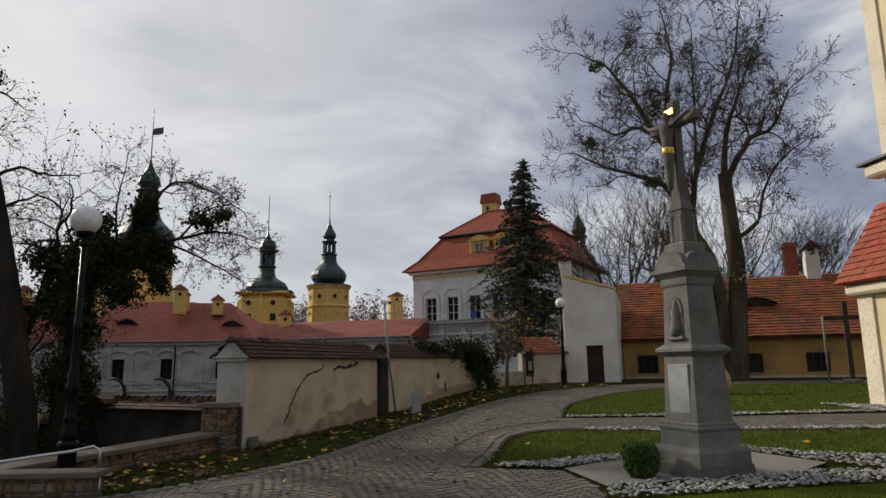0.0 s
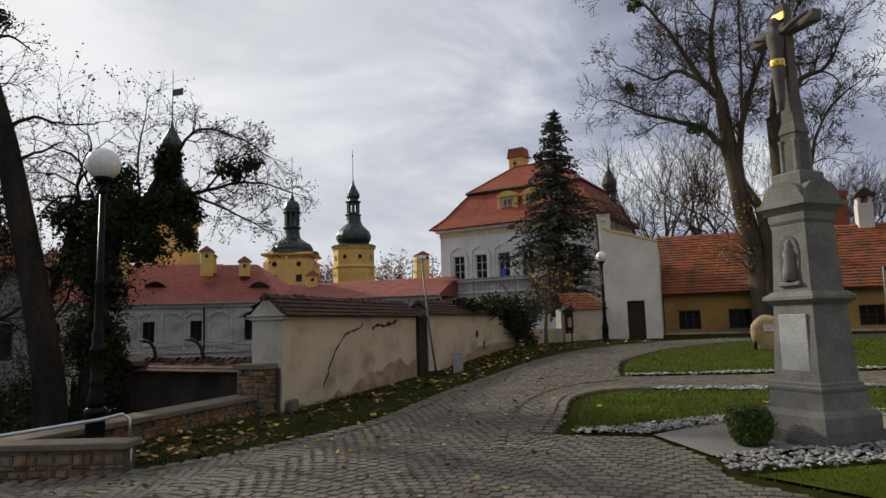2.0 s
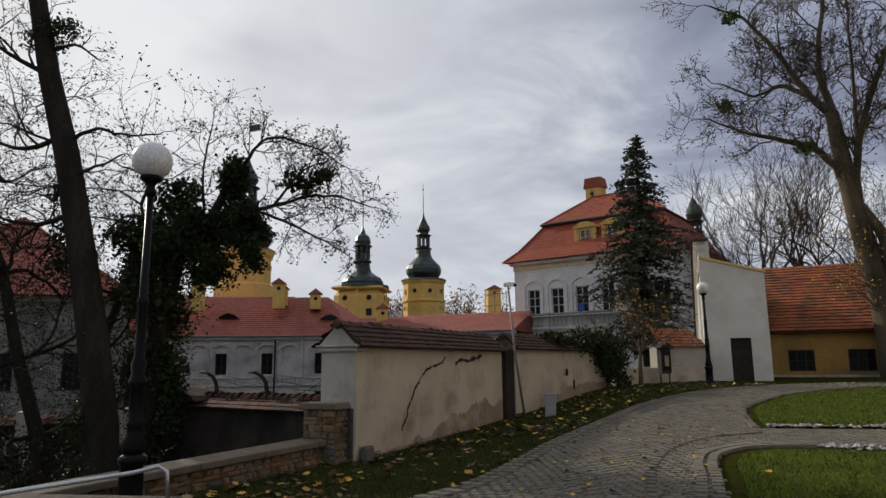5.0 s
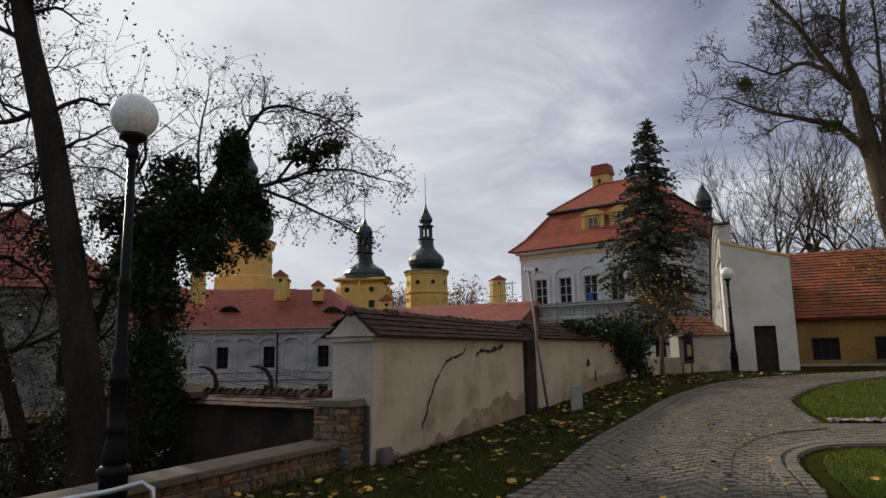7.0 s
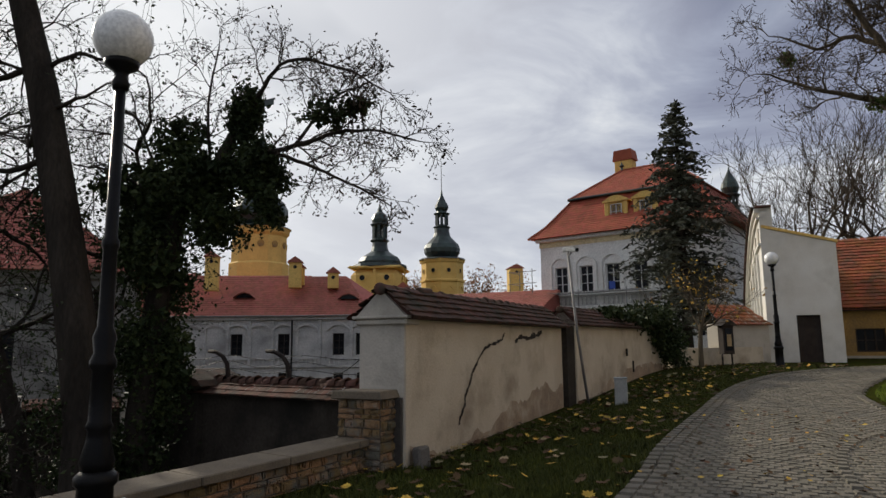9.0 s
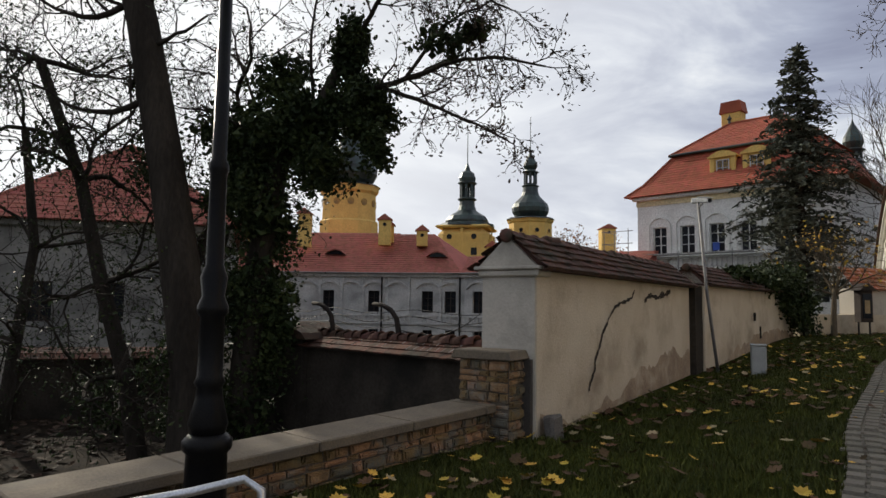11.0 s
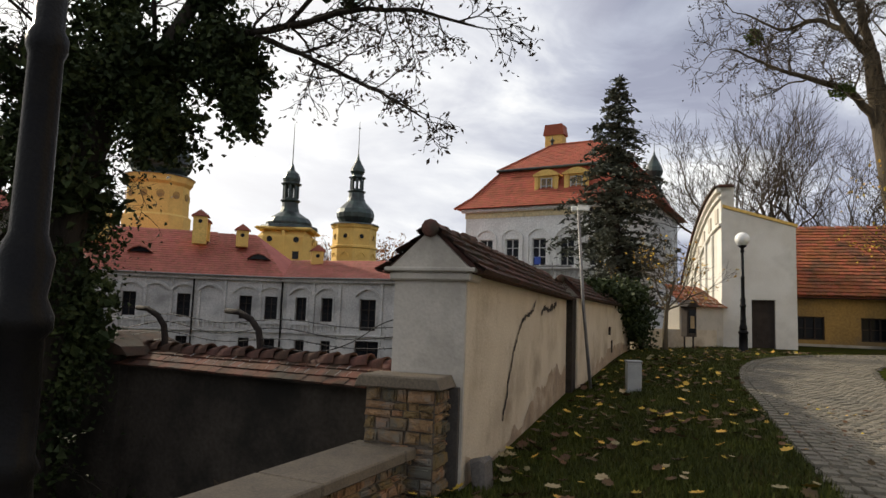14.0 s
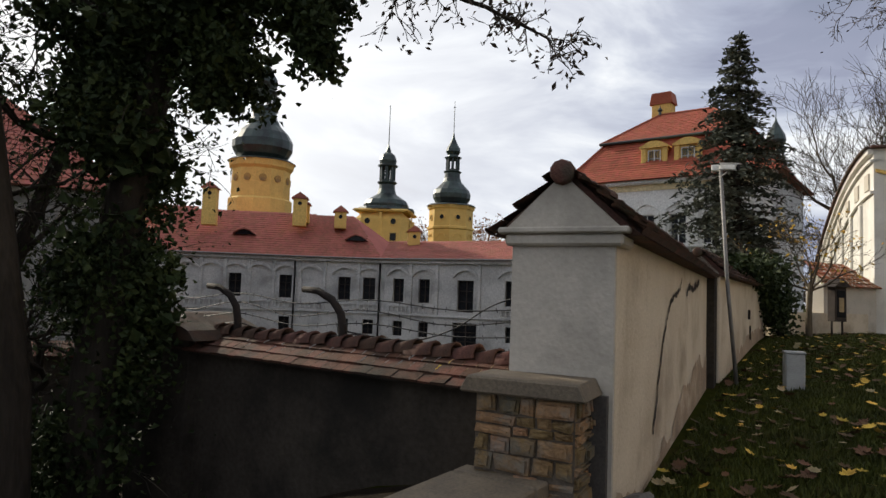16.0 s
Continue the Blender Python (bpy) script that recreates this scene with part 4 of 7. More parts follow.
def tower(x, y, kind, lift=0.0):
    """A tower with an ochre shaft and a dark copper onion roof; heights count from its foot, which lift raises."""
    t = thing("tower", {1: "ochre round tower with a large dark onion dome and a flag", 2: "square ochre tower with a dark bell roof and lantern", 3: "octagonal ochre tower with a dark onion dome and lantern", 4: "slim dark onion spire above a pale tower"}[kind], "tower", pose(x, y, lift))
    if kind == 3:
        part("shaft", lathe([(3.15, -7.0), (3.15, 9.2), (3.35, 9.35), (3.35, 9.6), (3.1, 9.7), (3.1, 12.0), (3.3, 12.2), (3.4, 12.6)], 8, turn=math.pi / 8), YELLOW, t)
        for k in range(8):
            a = 2 * math.pi * k / 8
            mm = pose(2.86 * math.cos(a), 2.86 * math.sin(a), 10.9, 0, 0, math.degrees(a) + 90)
            fr = part("roundel", lathe([(0.46, -0.05), (0.46, 0.16), (0.32, 0.16), (0.32, -0.05)], 14, m=pose(0, 0.03, 0, 90)), YELLOW, t, m=mm)
            part("glass", lathe([(0.0, 0), (0.33, 0), (0.33, 0.05), (0, 0.05)], 14, m=pose(0, 0, 0, 90)), GLASS_DARK, fr)
            part("arch_moulding", arch_band(1.2, 0.6, 0.14, 0.12), YELLOW, t, m=pose(2.92 * math.cos(a), 2.92 * math.sin(a), 8.0, 0, 0, math.degrees(a) + 90))
        onion("dome", t, [(3.5, 12.6), (3.3, 12.8), (2.0, 12.95), (2.3, 13.15), (2.65, 13.7), (2.72, 14.3), (2.5, 14.9), (1.9, 15.5), (1.35, 16.1), (1.15, 16.7), (1.1, 17.4), (1.3, 17.6)], 16, pose(0, 0, 0))
        lantern_stage(t, pose(0, 0, 0), 0.95, 17.7, 19.6)
        onion("cap", t, [(1.25, 19.65), (0.8, 19.8), (0.75, 20.0), (1.05, 20.5), (1.0, 20.9), (0.55, 21.7), (0.2, 22.5), (0.08, 23.2), (0.05, 23.4)], 12, pose(0, 0, 0))
        f = part("finial", tube([(0, 0, 23.2), (0, 0, 27.9)], [0.06, 0.035], 6), COPPER, t)
        part("ball", lathe([(0, 26.8), (0.16, 26.95), (0, 27.1)], 8), COPPER, f)
    if kind == 2:
        r = pose(0, 0, 0, 0, 0, 20)
        part("shaft", block(-3.5, -3.5, -7.0, 3.5, 3.5, 10.5, bevel=0.9), YELLOW, t, m=r)
        part("cornice", block(-3.75, -3.75, 10.45, 3.75, 3.75, 10.85, bevel=0.25), YELLOW, t, m=r)
        for k in range(4):
            q = r @ pose(0, 0, 0, 0, 0, 90 * k)
            for x in (-1.7, 1.7):
                w = part("roundel", lathe([(0.52, -0.06), (0.52, 0.12), (0.38, 0.12), (0.38, -0.06)], 14, m=pose(0, 0, 0, 90)), YELLOW, t, m=q @ pose(x, -3.5, 9.2))
                part("glass", lathe([(0, 0), (0.38, 0), (0.38, 0.05), (0, 0.05)], 14, m=pose(0, 0, 0, 90)), GLASS_DARK, w)
                part("window", block(-0.4, -0.06, -0.5, 0.4, 0.02, 0.5), GLASS_DARK, t, m=q @ pose(x, -3.5, 7.2))
            part("pilaster", block(-0.18, -0.10, 3, 0.18, 0.02, 10.4), YELLOW, t, m=q @ pose(0, -3.5, 0))
        onion("bell_roof", t, [(3.9, 10.85), (3.8, 11.2), (3.0, 11.35), (3.05, 11.7), (2.7, 12.3), (1.9, 12.8), (1.3, 13.2), (1.1, 13.9), (1.05, 14.5), (1.35, 14.75)], 16, pose(0, 0, 0))
        lantern_stage(t, pose(0, 0, 0), 1.05, 14.9, 17.0)
        onion("cap", t, [(1.4, 17.1), (1.1, 17.3), (1.2, 17.8), (0.95, 18.5), (0.4, 18.95), (0.35, 19.2), (0.1, 19.9), (0.05, 20.2)], 12, pose(0, 0, 0))
        part("finial", tube([(0, 0, 20.0), (0, 0, 25.5)], [0.07, 0.04], 6), COPPER, t)
    if kind == 1:
        part("shaft", lathe([(3.1, -7.0), (3.1, 8.2), (3.3, 8.4), (3.3, 9.9), (3.05, 10.1), (3.0, 13.0), (3.3, 13.3), (3.4, 13.9)], 12), YELLOW, t)
        for k in range(12):
            a = 2 * math.pi * (k + 0.5) / 12
            part("window_niche", lathe([(0, 0), (0.38, 0), (0.38, 0.06), (0, 0.06)], 12, m=pose(0, 0, 0, 90)), OCHRE_DARK, t, m=pose(2.96 * math.cos(a), 2.96 * math.sin(a), 12.0, 0, 0, math.degrees(a) + 90))
        onion("dome", t, [(3.5, 13.9), (3.2, 14.1), (2.2, 14.25), (2.7, 14.6), (3.1, 15.3), (3.1, 16.1), (2.6, 17.0), (1.8, 17.8), (1.35, 18.6), (1.2, 19.3), (1.4, 19.5)], 18, pose(0, 0, 0))
        lantern_stage(t, pose(0, 0, 0), 1.1, 19.6, 21.4)
        onion("cap", t, [(1.45, 21.45), (0.9, 21.7), (1.25, 22.4), (1.15, 22.9), (0.6, 23.8), (0.25, 24.6), (0.1, 25.3)], 12, pose(0, 0, 0))
        f = part("finial", tube([(0, 0, 25.0), (0, 0, 31.5)], [0.08, 0.04], 6), COPPER, t)
        part("flag", block(0.0, -0.02, 28.3, 1.5, 0.02, 29.1), COPPER, f)
    if kind == 4:
        part("shaft", lathe([(1.75, 0.5), (1.75, 9.5), (1.95, 9.7), (1.95, 9.95)], 8, turn=math.pi / 8), MANOR, t)
        onion("dome", t, [(2.05, 9.95), (1.5, 10.1), (1.65, 10.5), (1.7, 11.1), (1.3, 11.9), (0.85, 12.5), (0.7, 12.9), (0.8, 13.0)], 14, pose(0, 0, 0))
        lantern_stage(t, pose(0, 0, 0), 0.62, 13.1, 14.0)
        onion("cap", t, [(0.85, 14.05), (0.6, 14.2), (0.78, 14.7), (0.7, 15.1), (0.35, 15.8), (0.1, 16.3), (0.04, 16.6)], 12, pose(0, 0, 0))
        part("finial", tube([(0, 0, 16.5), (0, 0, 17.4)], 0.03, 5), COPPER, t)
    return t


tower(-54.8, 59.6, 1, 0.35)
tower(-53.3, 82.5, 2, 1.25)
tower(-47.3, 90.3, 3, 1.05)
tower(-6.7, 66.0, 4, 0.05)


# ---- manor ----
def manor():
    b = thing("manor_house", "white manor house with a red mansard roof and ochre dormers", "house")
    m, n = along(-21.6, 57.6, -7.0, 54.6)
    eave, base = 10.15, 0.3
    bays = [1.9 + 2.27 * k for k in range(6)]
    ops = [(x, 6.55, 1.15, 2.15) for x in bays] + [(x, 2.6, 1.1, 1.7) for x in bays]
    facade_wall(b, m, n, base, eave, 0.5, ops, MANOR)
    part("wall", block(0, 0.5, base, 0.5, 11, eave), MANOR, b, m=m)
    part("wall", block(n - 0.5, 0.5, base, n, 11, eave), MANOR, b, m=m)
    part("wall", block(0, 10.5, base, n, 11, eave), MANOR, b, m=m)
    for x, z, w, h in ops:
        window_part(b, m @ pose(x, 0.2, z), w, h, (2, 3), GLASS_DARK, FRAME_WHITE)
    for x in bays:
        part("arch_moulding", arch_band(1.75, 0.55, 0.14, 0.12, 12), MANOR, b, m=m @ pose(x, 0, 7.8))
        for s in (-0.98, 0.80):
            part("pilaster", block(x + s, -0.13, 5.4, x + s + 0.18, 0, 7.85, bevel=0.02), MANOR, b, m=m)
        balustrade(b, m @ pose(x, -0.05, 4.35), 1.9, 0.8)
    part("poster", block(bays[2] - 0.4, 0.16, 5.6, bays[2] + 0.1, 0.19, 6.2), BLUEPANEL, b, "blue sheet in a window", m=m)
    part("string_course", block(-0.1, -0.2, 4.1, n, 0, 4.35, bevel=0.03), MANOR, b, m=m)
    part("string_course", block(-0.1, -0.25, 5.2, n, 0, 5.36, bevel=0.03), MANOR, b, m=m)
    part("frieze", block(-0.06, -0.06, 9.4, n, 0, 9.85), CREAM, b, m=m)
    part("cornice", block(-0.3, -0.42, 9.85, n + 0.3, 0, eave, bevel=0.08), MANOR, b, m=m)
    # mansard: lower and upper slopes with a hipped end
    e, s1, z1, z2 = 0.75, 1.9, 13.6, 16.5
    D = 11.0
    P = lambda x, y, z: m @ Vector((x, y, z))
    low = [(-e, -e), (n + e, -e), (n + e, D + e), (-e, D + e)]
    mid = [(s1 + 0.4, s1), (n - s1, s1), (n - s1, D - s1), (s1 + 0.4, D - s1)]
    top = [(5.4, D / 2), (n - 5.4, D / 2)]
    bm = bmesh.new()
    lv = [bm.verts.new(P(x, y, eave)) for x, y in low]
    cv = [bm.verts.new(P(x * 0.62 + u * 0.38, y * 0.62 + v * 0.38, eave + (z1 - eave) * 0.30)) for (x, y), (u, v) in zip(low, mid)]
    mv = [bm.verts.new(P(x, y, z1)) for x, y in mid]
    ov = [bm.verts.new(P(x + (-0.3 if k in (0, 3) else 0.3), y + (-0.3 if k < 2 else 0.3), z1 + 0.02)) for k, (x, y) in enumerate(mid)]
    tv = [bm.verts.new(P(x, y, z2)) for x, y in top]
    for k in range(4):
        j = (k + 1) % 4
        bm.faces.new((lv[k], lv[j], cv[j], cv[k])), bm.faces.new((cv[k], cv[j], mv[j], mv[k])), bm.faces.new((mv[k], mv[j], ov[j], ov[k]))
    bm.faces.new((ov[0], ov[1], tv[1], tv[0])), bm.faces.new((ov[2], ov[3], tv[0], tv[1]))
    bm.faces.new((ov[1], ov[2], tv[1])), bm.faces.new((ov[3], ov[0], tv[0]))
    bm.faces.new(lv[::-1])
    pts = {k: [v.co.copy() for v in vs] for k, vs in (("l", lv), ("c", cv), ("m", mv), ("o", ov), ("t", tv))}
    part("roof", bm, ROOF_NEW, b)
    for k in (0, 1, 3):
        j = (k + 1) % 4
        tile_cells("roof_tiles", (pts["l"][k], pts["l"][j], pts["c"][j], pts["c"][k]), 6, 60, ROOF_NEW, b, 0.03)
        tile_cells("roof_tiles", (pts["c"][k], pts["c"][j], pts["m"][j], pts["m"][k]), 11, 60, ROOF_NEW, b, 0.03)
    tile_cells("roof_tiles", (pts["o"][0], pts["o"][1], pts["t"][1], pts["t"][0]), 16, 60, ROOF_NEW, b, 0.03)
    tile_cells("roof_tiles", (pts["o"][3], pts["o"][0], pts["t"][0], pts["t"][0]), 16, 30, ROOF_NEW, b, 0.03)
    for a, c in ((pts["o"][0], pts["o"][1]), (pts["o"][3], pts["o"][0])):
        part("roof_break_gutter", tube([a, c], 0.11, 6), COPPER, b)
    for a, c in ((pts["o"][0], pts["t"][0]), (pts["o"][1], pts["t"][1]), (pts["t"][0], pts["t"][1]), (pts["c"][0], pts["m"][0]), (pts["l"][0], pts["c"][0])):
        part("hip_tiles", tube([a, c], 0.12, 6), ROOF_NEW, b)
    part("finial", lathe([(0.16, 0), (0.10, 0.25), (0.22, 0.4), (0.05, 0.65), (0.0, 0.9)], 8), COPPER, b, m=Matrix.Translation(pts["t"][0]))
    # dormers
    for x in (6.75, 9.2):
        d = part("dormer", block(-0.85, 0.0, 0.0, 0.85, 2.0, 1.75), YELLOW, b, "ochre dormer with a curved hood", m=m @ pose(x, 0.62, 10.95))
        window_part(d, pose(0, -0.05, 0.92), 0.95, 1.25, (2, 2), GLASS_BLUE, FRAME_WHITE)
        part("jamb", block(-0.98, -0.1, 0.0, -0.62, 0.05, 1.75, bevel=0.03), YELLOW, d)
        part("jamb", block(0.62, -0.1, 0.0, 0.98, 0.05, 1.75, bevel=0.03), YELLOW, d)
        hood = [(-1.1, 1.72)] + [(-1.1 + 2.2 * k / 10, 1.82 + 0.42 * math.sin(math.pi * k / 10)) for k in range(11)] + [(1.1, 1.72)]
        part("hood", prism(hood, 2.2, m=pose(0, -0.2, 0)), YELLOW, d)
    c = part("chimney", block(-0.8, -0.55, 0, 0.8, 0.55, 3.4, bevel=0.03), YELLOW, b, "ochre chimney with a tiled cap", m=m @ pose(5.3, 6.6, 14.2))
    part("cap", prism([(-0.95, 3.4), (0.95, 3.4), (0.78, 4.35), (-0.78, 4.35)], 1.3, m=pose(0, -0.65, 0)), ROOF_NEW, c)
    # scaffold beside the corner
    s = thing("scaffold", "steel tube scaffold at the manor corner", "scaffold")
    for x, y in ((-2.4, -1.2), (-0.2, -1.2), (-2.4, 0.4), (4.0, -1.2), (8.0, -1.2)):
        part("upright", tube([m @ Vector((x, y, 0.2)), m @ Vector((x, y, 7.6 if x < 0 else 5.6))], 0.035, 5), GALV, s)
    for z in (5.4, 6.4, 7.4):
        part("ledger", tube([m @ Vector((-2.6, -1.2, z)), m @ Vector((0.2 if z > 6 else 9.5, -1.2, z))], 0.03, 5), GALV, s)
        part("ledger", tube([m @ Vector((-2.4, -1.3, z)), m @ Vector((-2.4, 0.6, z))], 0.03, 5), GALV, s)
    part("deck", block(-2.5, -1.2, 5.3, 9.4, -0.6, 5.36), GALV, s, m=m)
    return b


manor()


def left_house():
    h = thing("old_house", "old plastered house with a faded red hipped tile roof", "house")
    m, n = along(-36.5, 16.2, -29.9, 23.9)
    e = 4.65
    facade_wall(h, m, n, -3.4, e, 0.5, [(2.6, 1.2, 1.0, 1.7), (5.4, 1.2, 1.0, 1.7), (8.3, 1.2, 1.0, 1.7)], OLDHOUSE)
    for x in (2.6, 5.4, 8.3):
        window_part(h, m @ pose(x, 0.2, 1.2), 1.0, 1.7, (2, 3), GLASS_DARK, DARKWOOD)
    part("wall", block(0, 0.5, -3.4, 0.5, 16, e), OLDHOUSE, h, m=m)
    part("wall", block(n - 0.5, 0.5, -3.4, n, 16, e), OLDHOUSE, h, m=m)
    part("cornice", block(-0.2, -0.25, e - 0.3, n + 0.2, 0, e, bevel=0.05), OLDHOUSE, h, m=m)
    a, b, c, d = [m @ Vector(q) for q in ((-0.6, -0.6, e), (n + 0.6, -0.6, e), (n + 0.6, 16, e), (-0.6, 16, e))]
    t, u = m @ Vector((n / 2, 4.6, 9.1)), m @ Vector((n / 2, 16, 9.1))
    bm = bmesh.new()
    v = [bm.verts.new(q) for q in (a, b, c, d, t, u)]
    for f in ((0, 1, 4), (1, 2, 5, 4), (3, 0, 4, 5), (2, 3, 5), (3, 2, 1, 0)):
        bm.faces.new([v[k] for k in f])
    part("roof", bm, ROOF_PINK, h)
    tile_cells("roof_tiles", (a, b, t, t), 20, 36, ROOF_PINK, h, 0.04)
    tile_cells("roof_tiles", (b, c, u, t), 20, 50, ROOF_PINK, h, 0.04)
    tile_cells("roof_tiles", (d, a, t, u), 20, 50, ROOF_PINK, h, 0.04)
    for q, r in ((a, t), (b, t), (t, u)):
        part("hip_tiles", tube([q, r], 0.11, 6), ROOF_PINK, h)
    return h


left_house()


# ---- trees ----
class Wood:
    """Collects tapered limbs and small leaves into plain lists."""

    def __init__(self, seed):
        self.v, self.f, self.rng, self.tips = [], [], random.Random(seed), []
        self.lv, self.lf = [], []
        self.tv, self.tf, self.fine = [], [], 0.03

    def limb(self, pts, radii, sides):
        V, F = (self.tv, self.tf) if radii[0] < self.fine else (self.v, self.f)
        n0 = len(V)
        for i, p in enumerate(pts):
            d = (pts[min(i + 1, len(pts) - 1)] - pts[max(i - 1, 0)]).normalized()
            u = d.cross(Vector((0.3, 0.2, 0.93)) if abs(d.z) < 0.9 else Vector((1, 0.1, 0))).normalized()
            w = d.cross(u)
            for k in range(sides):
                a = 2 * math.pi * k / sides
                V.append(tuple(p + radii[i] * (math.cos(a) * u + math.sin(a) * w)))
        for i in range(len(pts) - 1):
            for k in range(sides):
                a, b = n0 + i * sides + k, n0 + i * sides + (k + 1) % sides
                F.append((a, b, b + sides, a + sides))

    def grow(self, p, d, length, r, depth, kids=(3, 4), spread=0.7, up=0.15, wob=0.22, shrink=0.68, thin=0.012, start=0.35):
        """A limb that wanders and forks; remembers its tips."""
        rng = self.rng
        steps = 6 if depth > 2 else 4 if depth > 0 else 3
        pts, radii, dirs = [p.copy()], [r], [d.copy()]
        for k in range(steps):
            d = (d + Vector((rng.gauss(0, wob), rng.gauss(0, wob), rng.gauss(0, wob) + up * 0.3))).normalized()
            p = p + d * (length / steps)
            pts.append(p.copy()), dirs.append(d.copy())
            radii.append(max(thin * 0.5, r * (1 - 0.55 * (k + 1) / steps)))
        self.limb(pts, radii, 8 if r > 0.2 else 6 if r > 0.08 else 4 if r > 0.025 else 3)
        if depth == 0:
            self.tips.append((p, d))
            return
        n = rng.randint(*kids)
        for k in range(n):
            t = start + (1 - start) * (k + rng.random()) / n
            i = min(steps, max(1, round(t * steps)))
            side = dirs[i].cross(Vector((rng.gauss(0, 1), rng.gauss(0, 1), rng.gauss(0, 1)))).normalized()
            nd = (dirs[i] + side * spread * rng.uniform(0.6, 1.4) + Vector((0, 0, up))).normalized()
            self.grow(pts[i], nd, length * shrink * rng.uniform(0.75, 1.2), max(thin, radii[i] * rng.uniform(0.5, 0.72)), depth - 1, kids, spread, up, wob, shrink, thin, start)
        self.grow(pts[-1], dirs[-1], length * shrink, max(thin, radii[-1] * 0.9), depth - 1, kids, spread, up, wob, shrink, thin, start)

    def bough(self, pts, r0, r1, every=0.6, length=2.0, depth=3, first=0.15, rise=0.2, **k):
        """A shaped main limb through a few points, with side shoots all along it."""
        rng = self.rng
        line = spline(pts, 4)
        n = len(line) - 1
        line = [p + Vector((rng.gauss(0, 1), rng.gauss(0, 1), rng.gauss(0, 1))) * r1 * 0.7 if 0 < i < n else p for i, p in enumerate(line)]
        radii = [r0 + (r1 - r0) * i / n for i in range(n + 1)]
        self.limb(line, radii, 9 if r0 > 0.2 else 6)
        total = sum((b - a).length for a, b in zip(line, line[1:]))
        count = int(total * (1 - first) / every)
        for j in range(count + 1):
            u = first + (1 - first) * (j + rng.random() * 0.6) / (count + 1)
            i = min(n - 1, int(u * n))
            d = (line[i + 1] - line[i]).normalized()
            side = d.cross(Vector((rng.gauss(0, 1), rng.gauss(0, 1), rng.gauss(0, 1)))).normalized()
            self.grow(line[i], (d * 0.7 + side + Vector((0, 0, rise))).normalized(), length * rng.uniform(0.6, 1.15) * (1.1 - 0.45 * u), max(0.012, min(radii[i] * 0.55, 0.02 * length + 0.012)), depth, **k)
        self.grow(line[-1], (line[-1] - line[-2]).normalized(), length * 0.8, r1 * 0.9, depth, **k)

    def leaf(self, p, size, n=None, long=1.5):
        rng = self.rng
        n = n or Vector((rng.gauss(0, 1), rng.gauss(0, 1), rng.gauss(0, 1))).normalized()
        u = n.cross(Vector((rng.gauss(0, 1), rng.gauss(0, 1), rng.gauss(0, 1)))).normalized()
        w = n.cross(u)
        k = len(self.lv)
        s = size * rng.uniform(0.6, 1.3)
        bend = n * s * 0.25
        self.lv += [tuple(p - u * s * long * 0.5), tuple(p + w * s * 0.45 + bend), tuple(p + u * s * long * 0.55), tuple(p - w * s * 0.45 + bend)]
        self.lf.append((k, k + 1, k + 2, k + 3))

    def cloud(self, c, radius, count, size, squash=(1, 1, 1), hollow=0.55):
        rng = self.rng
        lumps = [Vector((rng.gauss(0, 1), rng.gauss(0, 1), rng.gauss(0, 1))).normalized() * rng.uniform(0.35, 0.9) for _ in range(9)]
        for _ in range(count):
            l = rng.choice(lumps)
            q = l + Vector((rng.gauss(0, 1), rng.gauss(0, 1), rng.gauss(0, 1))) * 0.24
            self.leaf(Vector(c) + Vector((q.x * squash[0], q.y * squash[1], q.z * squash[2])) * radius, size, long=1.15)

    def build(self, name, label, category, bark, leaf_mat=None, leaf_name="foliage", group=""):
        t = thing(name, label, category, group=group)
        me = raw_mesh("trunk", self.v, self.f, bark, True)
        new("trunk", me).parent = t
        if self.tv:
            ob = new("branchwork", raw_mesh("branchwork", self.tv, self.tf, bark))
            ob.parent = t
            tagged(ob, kind="stuff")
        if self.lv:
            ob = new(leaf_name, raw_mesh(leaf_name, self.lv, self.lf, leaf_mat))
            ob.parent = t
            tagged(ob, kind="stuff")
        return t


